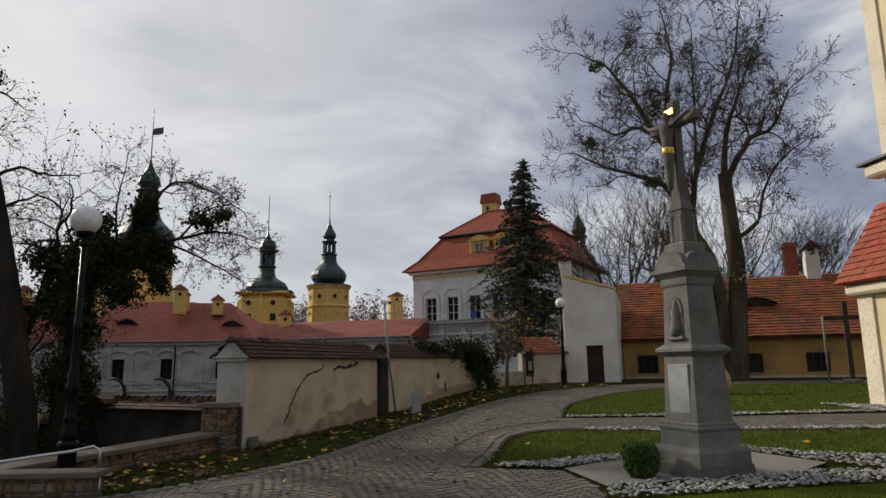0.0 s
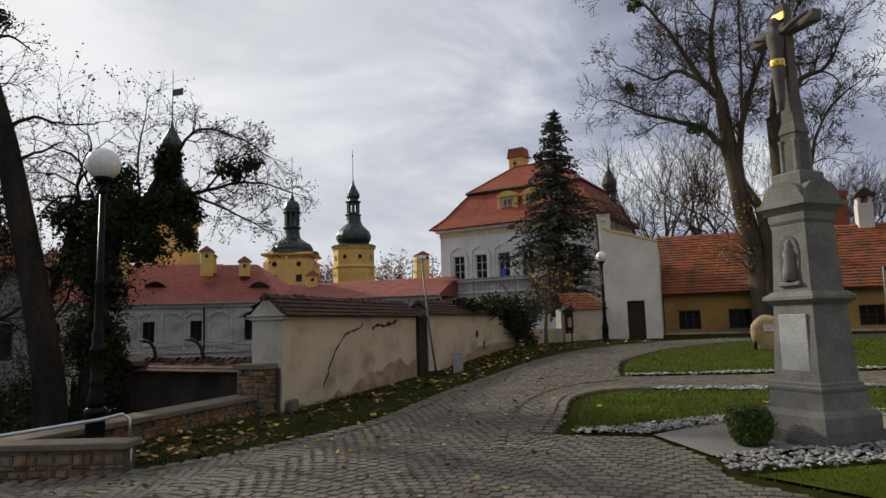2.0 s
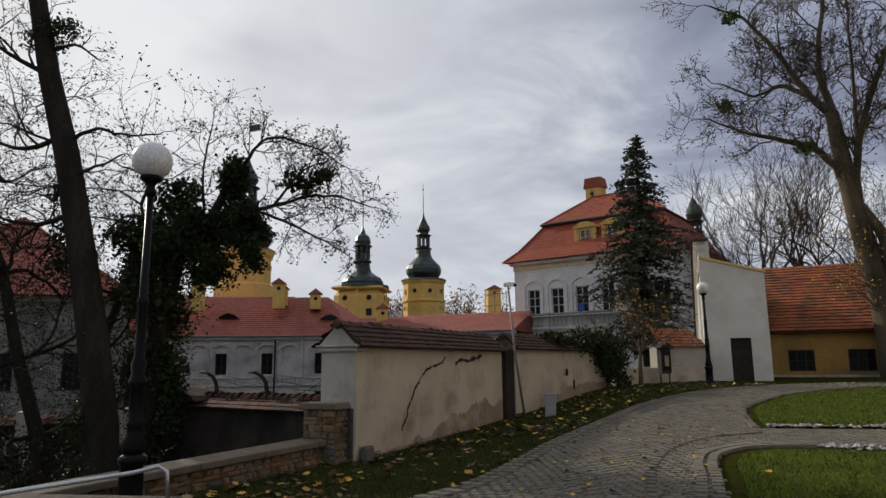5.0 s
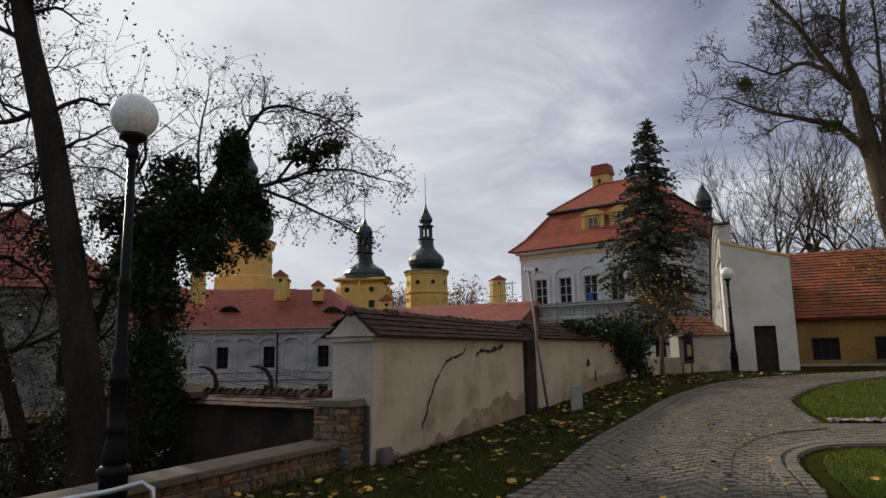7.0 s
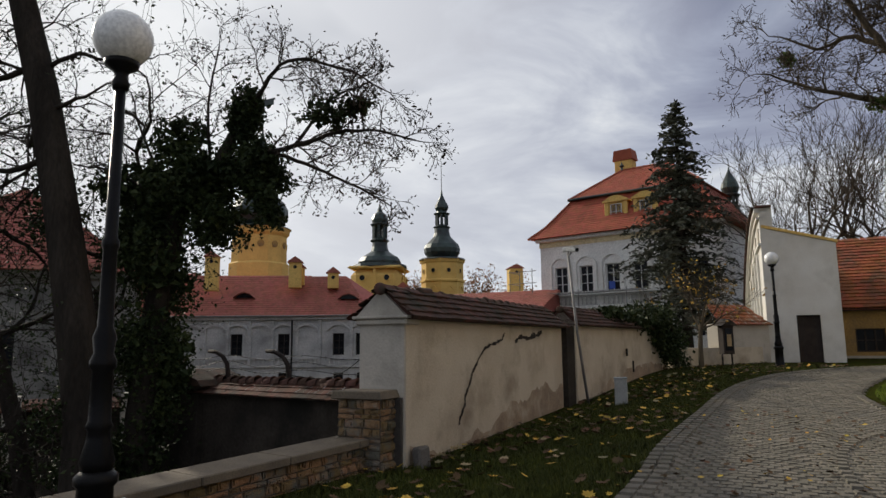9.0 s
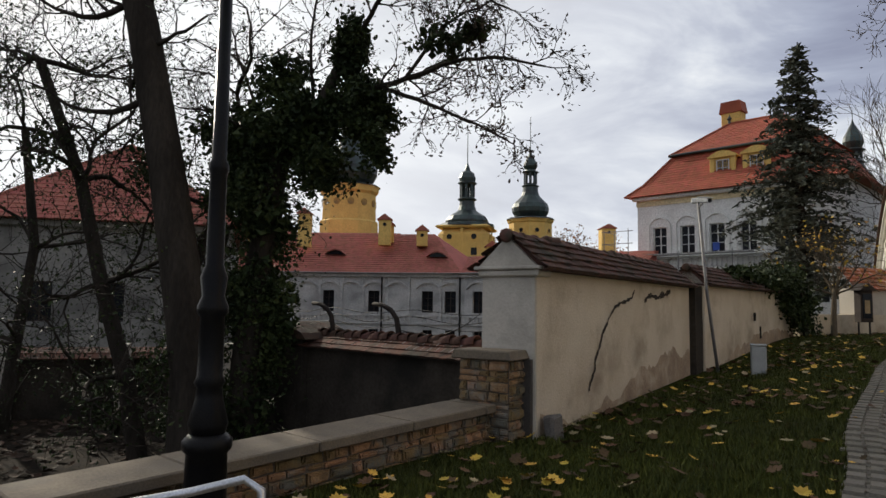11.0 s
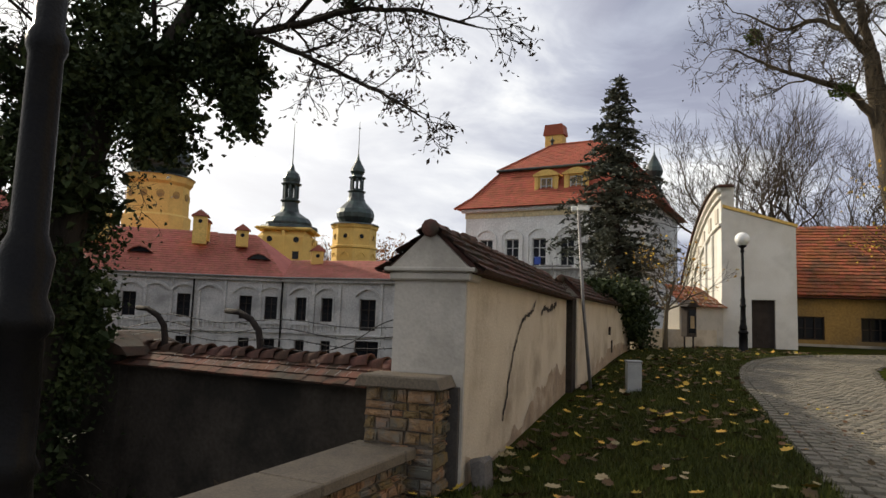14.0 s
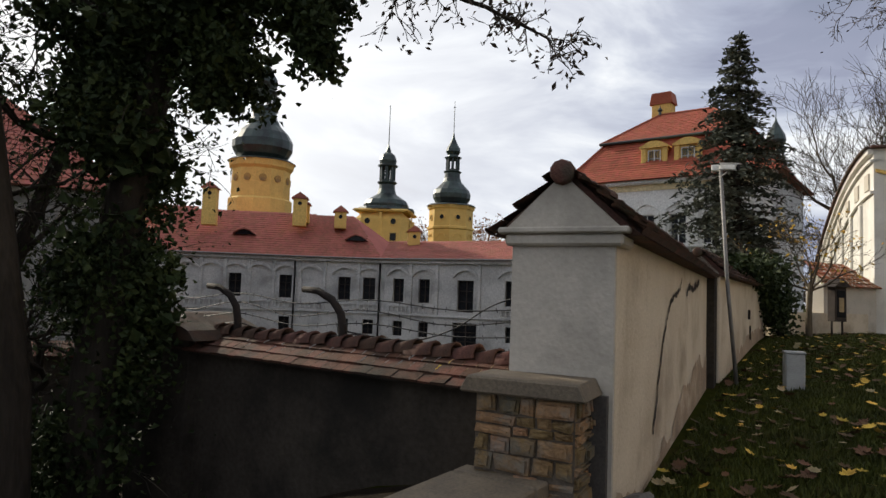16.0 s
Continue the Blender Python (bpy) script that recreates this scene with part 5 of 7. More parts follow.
def big_tree():
    w = Wood(11)
    V = lambda *q: [Vector(p) for p in q]
    y = 34.7
    # flared double stem
    w.limb(V((2.8, y, -0.1), (2.75, y, 0.7), (2.65, y, 1.8), (2.5, y, 3.4), (2.3, y, 5.0), (2.0, y, 6.8), (1.75, y, 8.8), (1.5, y, 11.2), (1.42, y, 12.3)), [1.05, 0.72, 0.58, 0.50, 0.46, 0.42, 0.38, 0.32, 0.27], 14)
    w.limb(V((3.2, y + 0.2, -0.1), (3.35, y + 0.2, 0.9), (3.6, y + 0.2, 2.6), (3.8, y + 0.2, 4.6), (3.9, y + 0.2, 6.5), (3.8, y + 0.2, 8.5), (3.7, y + 0.2, 11.0)), [0.95, 0.64, 0.50, 0.45, 0.41, 0.37, 0.31], 14)
    w.limb(V((2.7, y - 0.2, 1.0), (2.9, y - 0.35, 2.6), (3.0, y - 0.4, 4.6), (2.7, y - 0.3, 6.6), (1.9, y - 0.05, 8.3)), [0.42, 0.33, 0.26, 0.22, 0.18], 10)
    k = dict(kids=(3, 4), spread=0.72, up=0.10, wob=0.30, shrink=0.62, thin=0.0135, start=0.25)
    limbs = (
        ((1.42, y, 12.2), (0.6, y - 0.2, 13.2), (-0.3, y - 0.3, 15.0), (-1.6, y - 0.4, 17.2), (-3.2, y - 0.5, 18.4)), ((1.45, y, 12.3), (1.15, y + 0.2, 14.8), (1.6, y + 0.5, 18.0), (1.3, y + 0.7, 20.6)),
        ((1.7, y, 9.0), (0.8, y - 0.3, 10.5), (-0.6, y - 0.6, 11.1), (-2.0, y - 0.8, 11.6), (-3.6, y - 1.0, 12.5)), ((0.6, y - 0.2, 13.2), (-0.5, y + 0.4, 14.1), (-1.6, y + 0.9, 14.0), (-3.0, y + 1.2, 15.0)),
        ((2.0, y, 7.6), (2.2, y - 0.5, 10.6), (3.3, y - 0.8, 13.8), (4.4, y - 0.9, 16.4), (5.0, y - 1.0, 19.2)), ((3.7, y + 0.2, 10.9), (4.0, y + 0.5, 13.2), (4.7, y + 0.8, 15.2), (5.7, y + 1.0, 17.6)),
        ((3.75, y + 0.2, 10.6), (5.0, y, 12.6), (6.1, y - 0.2, 13.1), (7.0, y - 0.4, 14.9)), ((4.05, y + 0.2, 7.6), (5.0, y + 0.1, 8.3), (5.4, y, 9.7), (6.1, y - 0.1, 11.1), (7.2, y - 0.2, 12.0)),
        ((2.1, y, 9.5), (2.5, y + 1.2, 12.5), (2.7, y + 2.0, 16.0), (2.9, y + 2.2, 19.6)),
    )
    for n, q in enumerate(limbs):
        w.bough(V(*q), 0.19 if n < 7 and n != 3 else 0.12, 0.035, 0.52, 2.1 if n != 7 else 1.8, 3, 0.18, 0.25, **k)
    for p, d in w.tips:
        if w.rng.random() < 0.30:
            w.leaf(p + Vector((w.rng.gauss(0, 0.15), w.rng.gauss(0, 0.15), w.rng.gauss(0, 0.15))), 0.08)
    t = w.build("tree", "large bare old lime tree with a forked trunk", "tree", BARK_PALE, SEED, "last_leaves")
    # yellow shoots on the trunk and a mistletoe ball
    s = Wood(5)
    for c, r, n in (((1.6, 33.9, 4.2), 1.1, 60), ((0.7, 33.8, 5.2), 1.2, 50), ((2.4, 33.8, 6.2), 1.0, 45), ((4.3, 34.0, 5.4), 1.0, 55), ((1.0, 33.9, 6.8), 1.1, 40)):
        s.cloud(c, r, n, 0.10)
        for _ in range(16):
            q = Vector(c) + Vector((s.rng.gauss(0, 0.6 * r), s.rng.gauss(0, 0.3), s.rng.gauss(0, 0.5 * r)))
            s.limb([Vector((2.3, 34.5, c[2] - 0.9)), (Vector((2.3, 34.5, c[2] - 0.4)) + q) / 2, q], [0.02, 0.014, 0.006], 3)
    shoots = new("shoot_growth", raw_mesh("shoot_growth", s.tv, s.tf, BARK_PALE))
    shoots.parent = t
    tagged(shoots, "thin upright trunk shoots", kind="stuff")
    ob = new("shoot_foliage", raw_mesh("shoot_foliage", s.lv, s.lf, LEAF_YELLOW))
    ob.parent = t
    tagged(ob, "yellow leaves on trunk shoots", kind="stuff")
    s = Wood(6)
    for c, r in (((-2.4, 33.6, 17.3), 0.42), ((-2.9, 34.2, 13.2), 0.38), ((0.2, 33.9, 10.7), 0.45)):
        s.cloud(c, r, 260, 0.12)
    ob = new("mistletoe", raw_mesh("mistletoe", s.lv, s.lf, BUSHLEAF))
    ob.parent = t
    tagged(ob, "round mistletoe clump", kind="stuff")


big_tree()


def bare_tree(x, y, h, seed, z=0.4, r=0.28, label="bare autumn tree with fine upright twigs"):
    w = Wood(seed)
    p = Vector((x, y, z - 0.5))
    w.limb([p, p + Vector((0, 0, 0.12 * h)), p + Vector((0.1, 0, 0.24 * h))], [r * 1.3, r, r * 0.85], 8)
    q = p + Vector((0.1, 0, 0.23 * h))
    for d in ((0.1, 0, 1), (0.55, 0.1, 0.9), (-0.5, 0.1, 0.95), (0.1, -0.5, 0.9), (-0.1, 0.5, 1)):
        w.grow(q, Vector(d).normalized(), 0.27 * h, r * 0.6, 4, (3, 3), 0.62, 0.22, 0.22, 0.70, 0.014, 0.3)
    w.build("tree", label, "tree", BARK_PALE, group="bare trees behind the gate")


for x, y, h, s in ((-2.3, 50.5, 18.5, 21), (1.4, 52.0, 19.0, 22), (5.2, 53.0, 17.0, 23), (9.5, 54.0, 15.0, 24)):
    bare_tree(x, y, h, s)


def autumn_tree(x, y, z, h, seed, density=700):
    w = Wood(seed)
    p = Vector((x, y, z))
    w.limb([p, p + Vector((0, 0, 0.35 * h))], [0.3, 0.2], 6)
    for d in ((0, 0, 1), (0.6, 0, 0.8), (-0.6, 0, 0.8), (0, -0.5, 0.9)):
        w.grow(p + Vector((0, 0, 0.3 * h)), Vector(d).normalized(), 0.28 * h, 0.14, 3, (3, 4), 0.6, 0.15, 0.2, 0.66, 0.03, 0.3)
    for q, d in w.tips:
        for _ in range(max(1, density // max(1, len(w.tips)))):
            w.leaf(q + Vector((w.rng.gauss(0, 0.5), w.rng.gauss(0, 0.5), w.rng.gauss(0, 0.5))), 0.34)
    w.build("tree", "round tree with thinning russet autumn leaves", "tree", BARK, AUTUMN, group="russet trees behind the palace")


for x, y, z, h, s, n in ((-70.5, 114.5, -3, 21.0, 31, 900), (-66.0, 118, -3, 20.5, 32, 800), (-75.5, 112, -3, 18.5, 33, 800), (-53.2, 123, -3, 20.5, 34, 1600), (-50.0, 126, -3, 17.5, 35, 1000)):
    autumn_tree(x, y, z, h, s, n)


def conifer(x, y, z, h, radius, seed):
    w = Wood(seed)
    rng = w.rng
    w.limb([Vector((x, y, z)), Vector((x, y, z + h * 0.5)), Vector((x + 0.1, y, z + h))], [0.32, 0.2, 0.03], 8)
    levels = 46
    for k in range(levels):
        t = k / (levels - 1)
        zz = z + h * (0.08 + 0.90 * t)
        reach = min(0.62 * radius, radius * (1 - t) ** 0.85) * rng.uniform(0.6, 1.2) + 0.12
        for j in range(10 if t < 0.7 else 7):
            a = rng.uniform(0, 2 * math.pi)
            rr = reach * rng.uniform(0.65, 1.12)
            pts = []
            for i in range(4):
                s = i / 3
                pts.append(Vector((x + math.cos(a) * rr * s, y + math.sin(a) * rr * s, zz + 0.22 * rr * s - 0.42 * rr * s * s)))
            w.limb(pts, [0.045, 0.03, 0.02, 0.01], 3)
            for i in range(int(7 + rr * 8)):
                s = rng.uniform(0.18, 1.05)
                p = Vector((x + math.cos(a) * rr * s, y + math.sin(a) * rr * s, zz + 0.22 * rr * s - 0.42 * rr * s * s))
                p += Vector((rng.gauss(0, 0.16), rng.gauss(0, 0.16), rng.gauss(-0.06, 0.07)))
                w.leaf(p, 0.20, Vector((rng.gauss(0, 0.6), rng.gauss(0, 0.6), 1)).normalized(), 2.0)
    w.build("conifer", "tall dark green spruce with drooping boughs", "tree", BARK, NEEDLE, "needles")


conifer(-8.95, 47.0, 1.0, 15.9, 5.4, 41)


def ivy_tree():
    w = Wood(51)
    w.fine = 0.022
    V = lambda *q: [Vector(p) for p in q]
    w.limb(V((-13.6, 11.5, -1.7), (-13.6, 11.5, 0.2), (-13.5, 11.6, 2.0), (-13.2, 11.7, 3.6), (-12.4, 11.75, 4.3), (-11.9, 11.8, 5.2)), [0.30, 0.24, 0.20, 0.16, 0.12, 0.06], 8)
    k = dict(kids=(3, 4), spread=0.62, up=0.0, wob=0.24, shrink=0.62, thin=0.0055, start=0.15)
    for q, r in (((( -12.2, 11.8, 4.4), (-11.0, 11.8, 4.45), (-10.2, 11.8, 4.55), (-9.4, 11.75, 4.5), (-8.6, 11.7, 4.2)), 0.05), (((-11.2, 11.8, 4.4), (-10.5, 11.95, 4.1), (-9.9, 12.0, 3.8), (-9.3, 12.05, 3.45)), 0.035), (((-11.8, 11.8, 5.1), (-11.2, 11.6, 5.6), (-10.6, 11.5, 5.75), (-9.7, 11.5, 5.4), (-9.0, 11.5, 4.95)), 0.04), (((-10.8, 11.8, 4.5), (-10.0, 11.6, 5.0), (-9.3, 11.5, 5.1)), 0.03)):
        w.bough(V(*q), r, 0.012, 0.17, 0.62, 2, 0.22, 0.15, **k)
    for q, r in ((((-12.6, 11.8, 4.3), (-12.5, 11.6, 5.4), (-12.2, 11.5, 6.3)), 0.03), (((-13.4, 11.6, 4.0), (-13.8, 11.4, 5.0), (-13.9, 11.2, 5.7)), 0.03), (((-13.4, 11.6, 3.8), (-14.4, 11.4, 4.4), (-15.2, 11.2, 4.6)), 0.035)):
        w.bough(V(*q), r, 0.012, 0.25, 0.7, 2, 0.2, 0.1, **k)
    pods = Wood(52)
    for p, d in w.tips:
        for _ in range(2):
            pods.leaf(p + Vector((pods.rng.gauss(0, 0.05), pods.rng.gauss(0, 0.05), pods.rng.gauss(-0.04, 0.04))), 0.032, None, 2.0)
    # dense ivy over the stem and the boughs
    for c, r, n, sq in (((-13.75, 11.5, -0.3), 0.65, 1500, (1, 1, 1.8)), ((-13.55, 11.6, 1.3), 0.70, 2300, (1, 1, 1.6)), ((-13.5, 11.6, 2.8), 0.80, 2600, (1, 1, 1.1)), ((-13.6, 11.7, 4.0), 1.0, 3000, (1.05, 1, 0.8)), ((-12.5, 11.8, 4.1), 0.78, 2100, (1, 0.9, 0.85)), ((-14.5, 11.5, 4.2), 0.50, 260, (1, 1, 0.9)), ((-12.5, 11.8, 3.45), 0.55, 900, (1, 0.9, 0.9)), ((-14.0, 11.6, 3.4), 0.55, 550, (1, 1, 0.9)), ((-13.2, 11.6, 4.9), 0.50, 600, (1.2, 1, 0.9)), ((-11.85, 11.8, 5.15), 0.42, 1000, (0.8, 0.8, 1.35)), ((-11.55, 11.8, 4.2), 0.50, 1200, (1, 0.9, 0.9)), ((-11.35, 11.85, 3.6), 0.34, 480, (0.9, 0.9, 1.1)), ((-9.95, 11.7, 4.85), 0.40, 300, (1.5, 1.0, 0.65))):
        w.cloud(c, r, int(n * 1.8), 0.066, sq)
        w.cloud(c, r * 0.72, int(n * 0.22), 0.13, sq)
    t = w.build("ivy_tree", "leaning tree smothered in dark ivy with bare outer twigs", "tree", BARK, IVY, "ivy")
    ob = new("dry_foliage", raw_mesh("dry_foliage", pods.lv, pods.lf, SEED))
    ob.parent = t
    tagged(ob, "dry hanging leaves and pods", kind="stuff")


ivy_tree()


def old_trunk():
    w = Wood(61)
    w.limb([Vector(p) for p in ((-13.3, 10.4, -1.6), (-13.35, 10.4, -0.9), (-13.4, 10.4, 0.3), (-13.75, 10.35, 1.9), (-14.1, 10.3, 3.3), (-14.75, 10.2, 5.6), (-15.4, 10.1, 7.4), (-16.1, 10.0, 9.8))], [0.48, 0.34, 0.30, 0.28, 0.26, 0.24, 0.21, 0.17], 12)
    V = lambda *q: [Vector(p) for p in q]
    k = dict(kids=(3, 4), spread=0.75, up=0.02, wob=0.28, shrink=0.62, thin=0.006, start=0.2)
    right = (((-14.85, 10.2, 5.9), (-14.2, 10.4, 6.15), (-13.6, 10.5, 5.95), (-12.8, 10.7, 5.9)), ((-14.6, 10.2, 5.2), (-14.0, 10.3, 5.3), (-13.4, 10.4, 5.5)), ((-15.6, 10.1, 8.0), (-14.8, 10.2, 8.0), (-14.2, 10.3, 7.6)))
    left = (((-14.9, 10.2, 6.0), (-15.8, 9.8, 5.8), (-16.8, 9.4, 6.3)), ((-15.4, 10.1, 7.4), (-16.6, 9.6, 8.2), (-17.6, 9.2, 9.4)), ((-14.4, 10.3, 4.4), (-15.4, 9.9, 4.2), (-16.4, 9.4, 4.7)), ((-15.1, 10.1, 6.8), (-16.0, 10.6, 7.0), (-17.0, 11.0, 7.6)), ((-14.7, 10.2, 5.4), (-15.6, 10.6, 4.9), (-16.5, 11.0, 5.2)))
    for q in right:
        w.bough(V(*q), 0.045, 0.014, 0.38, 0.6, 1, 0.3, 0.1, **k)
    for q in left:
        w.bough(V(*q), 0.06, 0.018, 0.30, 1.25, 2, 0.15, 0.1, **k)
    for p, d in list(w.tips):
        for _ in range(2):
            w.leaf(p + Vector((w.rng.gauss(0, 0.10), w.rng.gauss(0, 0.10), w.rng.gauss(0, 0.08))), 0.042, None, 1.8)
    for c, r, n in (((-15.3, 10.1, 8.4), 0.42, 700), ((-15.9, 10.0, 8.3), 0.30, 250), ((-13.6, 10.2, 0.4), 0.5, 350)):
        w.cloud(c, r, n, 0.06)
    w.build("old_tree", "tall leaning dark tree trunk with wandering bare limbs", "tree", BARK, IVY, "leaves")


old_trunk()


def thicket(x, y, z, pts, r, seed, label, ivy=()):
    w = Wood(seed)
    b = Vector((x, y, z))
    line = [b + Vector(p) for p in pts]
    w.limb(line, [r * (1 - 0.5 * k / (len(line) - 1)) for k in range(len(line))], 7)
    k = dict(kids=(3, 4), spread=0.8, up=0.03, wob=0.28, shrink=0.62, thin=0.005, start=0.2)
    for i in range(1, len(line)):
        for _ in range(3):
            d = Vector((w.rng.gauss(0, 1), w.rng.gauss(0, 1), w.rng.uniform(0.0, 0.9))).normalized()
            w.grow(line[i], d, w.rng.uniform(1.3, 2.3), r * 0.32, 3, **k)
    for p, d in list(w.tips):
        for _ in range(3):
            w.leaf(p + Vector((w.rng.gauss(0, 0.12), w.rng.gauss(0, 0.12), w.rng.gauss(0, 0.1))), 0.045, None, 1.7)
    for c, rr, n in ivy:
        w.cloud(c, rr, n, 0.08)
    w.build("thicket_tree", label, "tree", BARK, IVY, "leaves", group="trees in the overgrown garden")


thicket(-16.0, 11.3, -1.6, ((0, 0, 0), (-0.3, -0.15, 1.6), (-0.8, -0.4, 3.2), (-1.1, -0.7, 5.0), (-1.8, -1.2, 7.2)), 0.17, 71, "thin dark tree leaning over the leafy garden", (((-16.9, 11.8, 4.1), 0.7, 900), ((-17.6, 10.2, 4.0), 0.5, 300)))
thicket(-15.2, 11.9, -1.6, ((0, 0, 0), (-0.25, 0.1, 1.5), (-0.6, 0.0, 3.0), (-0.2, 0.3, 4.6), (0.2, 0.4, 6.4)), 0.14, 72, "thin dark tree with tangled twigs")
thicket(-18.4, 8.2, -1.6, ((0, 0, 0), (-0.1, -0.4, 1.8), (0.3, -0.3, 3.4), (0.9, 0.1, 5.0), (1.2, 0.5, 7.2)), 0.16, 73, "crooked dark tree with tangled twigs", (((-17.6, 8.3, 3.3), 0.6, 400),))
thicket(-20.5, 11.0, -1.6, ((0, 0, 0), (0.2, 0.1, 2.0), (0.3, 0.3, 4.0), (0.2, 0.0, 6.5)), 0.15, 74, "upright dark tree with tangled twigs")


def undergrowth(c, r, n, sq, seed):
    w = Wood(seed)
    c = Vector(c)
    for k in range(6):
        w.limb([Vector((c.x, c.y, c.z - r)), c + Vector((w.rng.gauss(0, 0.3), w.rng.gauss(0, 0.3), r * 0.4))], [0.03, 0.01], 4)
    w.cloud(c, r, n, 0.075, sq)
    w.build("shrub", "dark ivy undergrowth in the shaded garden", "bush", BARK, IVY, "leaves", group="garden undergrowth")


for q in (((-14.6, 11.9, -0.9), 0.6, 1300, (1.5, 1, 0.9), 85), ((-16.3, 12.6, -0.9), 0.7, 1400, (1.6, 1, 0.8), 86), ((-18.6, 12.4, -0.8), 0.8, 1500, (1.6, 1, 0.8), 87), ((-12.3, 11.3, -1.0), 0.5, 800, (1.5, 0.8, 0.7), 88)):
    undergrowth(*q)


def wall_ivy():
    w = Wood(81)
    for c, r, n, sq in (((-8.0, 21.6, 2.05), 0.5, 700, (1.2, 1.8, 0.5)), ((-7.75, 24.2, 2.1), 0.7, 1300, (1, 1.9, 0.75)), ((-7.5, 26.2, 1.7), 0.85, 2400, (0.9, 1.4, 1.0)), ((-7.3, 27.2, 1.2), 0.75, 1500, (0.9, 1.2, 0.9))):
        w.cloud(c, r, n, 0.10, sq)
    w.limb([Vector((-7.2, 27.0, 0.2)), Vector((-7.2, 27.0, 1.2)), Vector((-7.3, 26.6, 2.0))], [0.09, 0.07, 0.04], 6)
    w.build("ivy_bush", "dark evergreen ivy bush hanging over the wall", "bush", BARK, IVY, "leaves")
    w = Wood(82)
    b = Vector((-6.5, 27.6, 0.25))
    w.limb([b, b + Vector((0, 0, 0.9)), b + Vector((0.05, 0.05, 1.7))], [0.10, 0.08, 0.06], 7)
    for d in ((0.2, 0, 1), (-0.4, 0.2, 1), (0.5, -0.2, 0.9), (0, 0.4, 1), (-0.2, -0.4, 0.8), (0.7, 0.2, 0.5), (-0.7, 0, 0.5)):
        w.grow(b + Vector((0.05, 0.05, 1.5)), Vector(d).normalized(), 1.2, 0.035, 3, (3, 4), 0.6, 0.1, 0.2, 0.62, 0.006, 0.3)
    for p, d in list(w.tips):
        if w.rng.random() < 0.3:
            w.leaf(p, 0.08)
    w.build("young_tree", "small tree with sparse yellow-green leaves by the wall", "tree", BARK_PALE, LEAF_YELLOW, "leaves")


wall_ivy()


def distant_woods():
    w = Wood(91)
    for k in range(64):
        a = radians(-62 + 124 * k / 63)
        d = 210 + w.rng.uniform(-20, 30)
        c = Vector((-d * math.sin(a), d * math.cos(a), 4))
        w.cloud(c, w.rng.uniform(7, 11), 260, 1.3, (1.2, 1.2, 0.8))
        w.limb([c - Vector((0, 0, 9)), c + Vector((0, 0, 4))], [0.5, 0.2], 5)
    t = w.build("far_woods", "distant brown autumn woodland beyond the roofs", "woodland", BARK, WOODS, "crowns")
    tagged(t, kind="stuff")


distant_woods()


# ---- wayside cross ----
def square(parent, name, profile, mat, label="", m=None, chamfer=0.0):
    """A square pier from (half width, height) pairs."""
    return part(name, lathe([(r * math.sqrt(2), z) for r, z in profile], 4, turn=math.pi / 4), mat, parent, label, m=m)


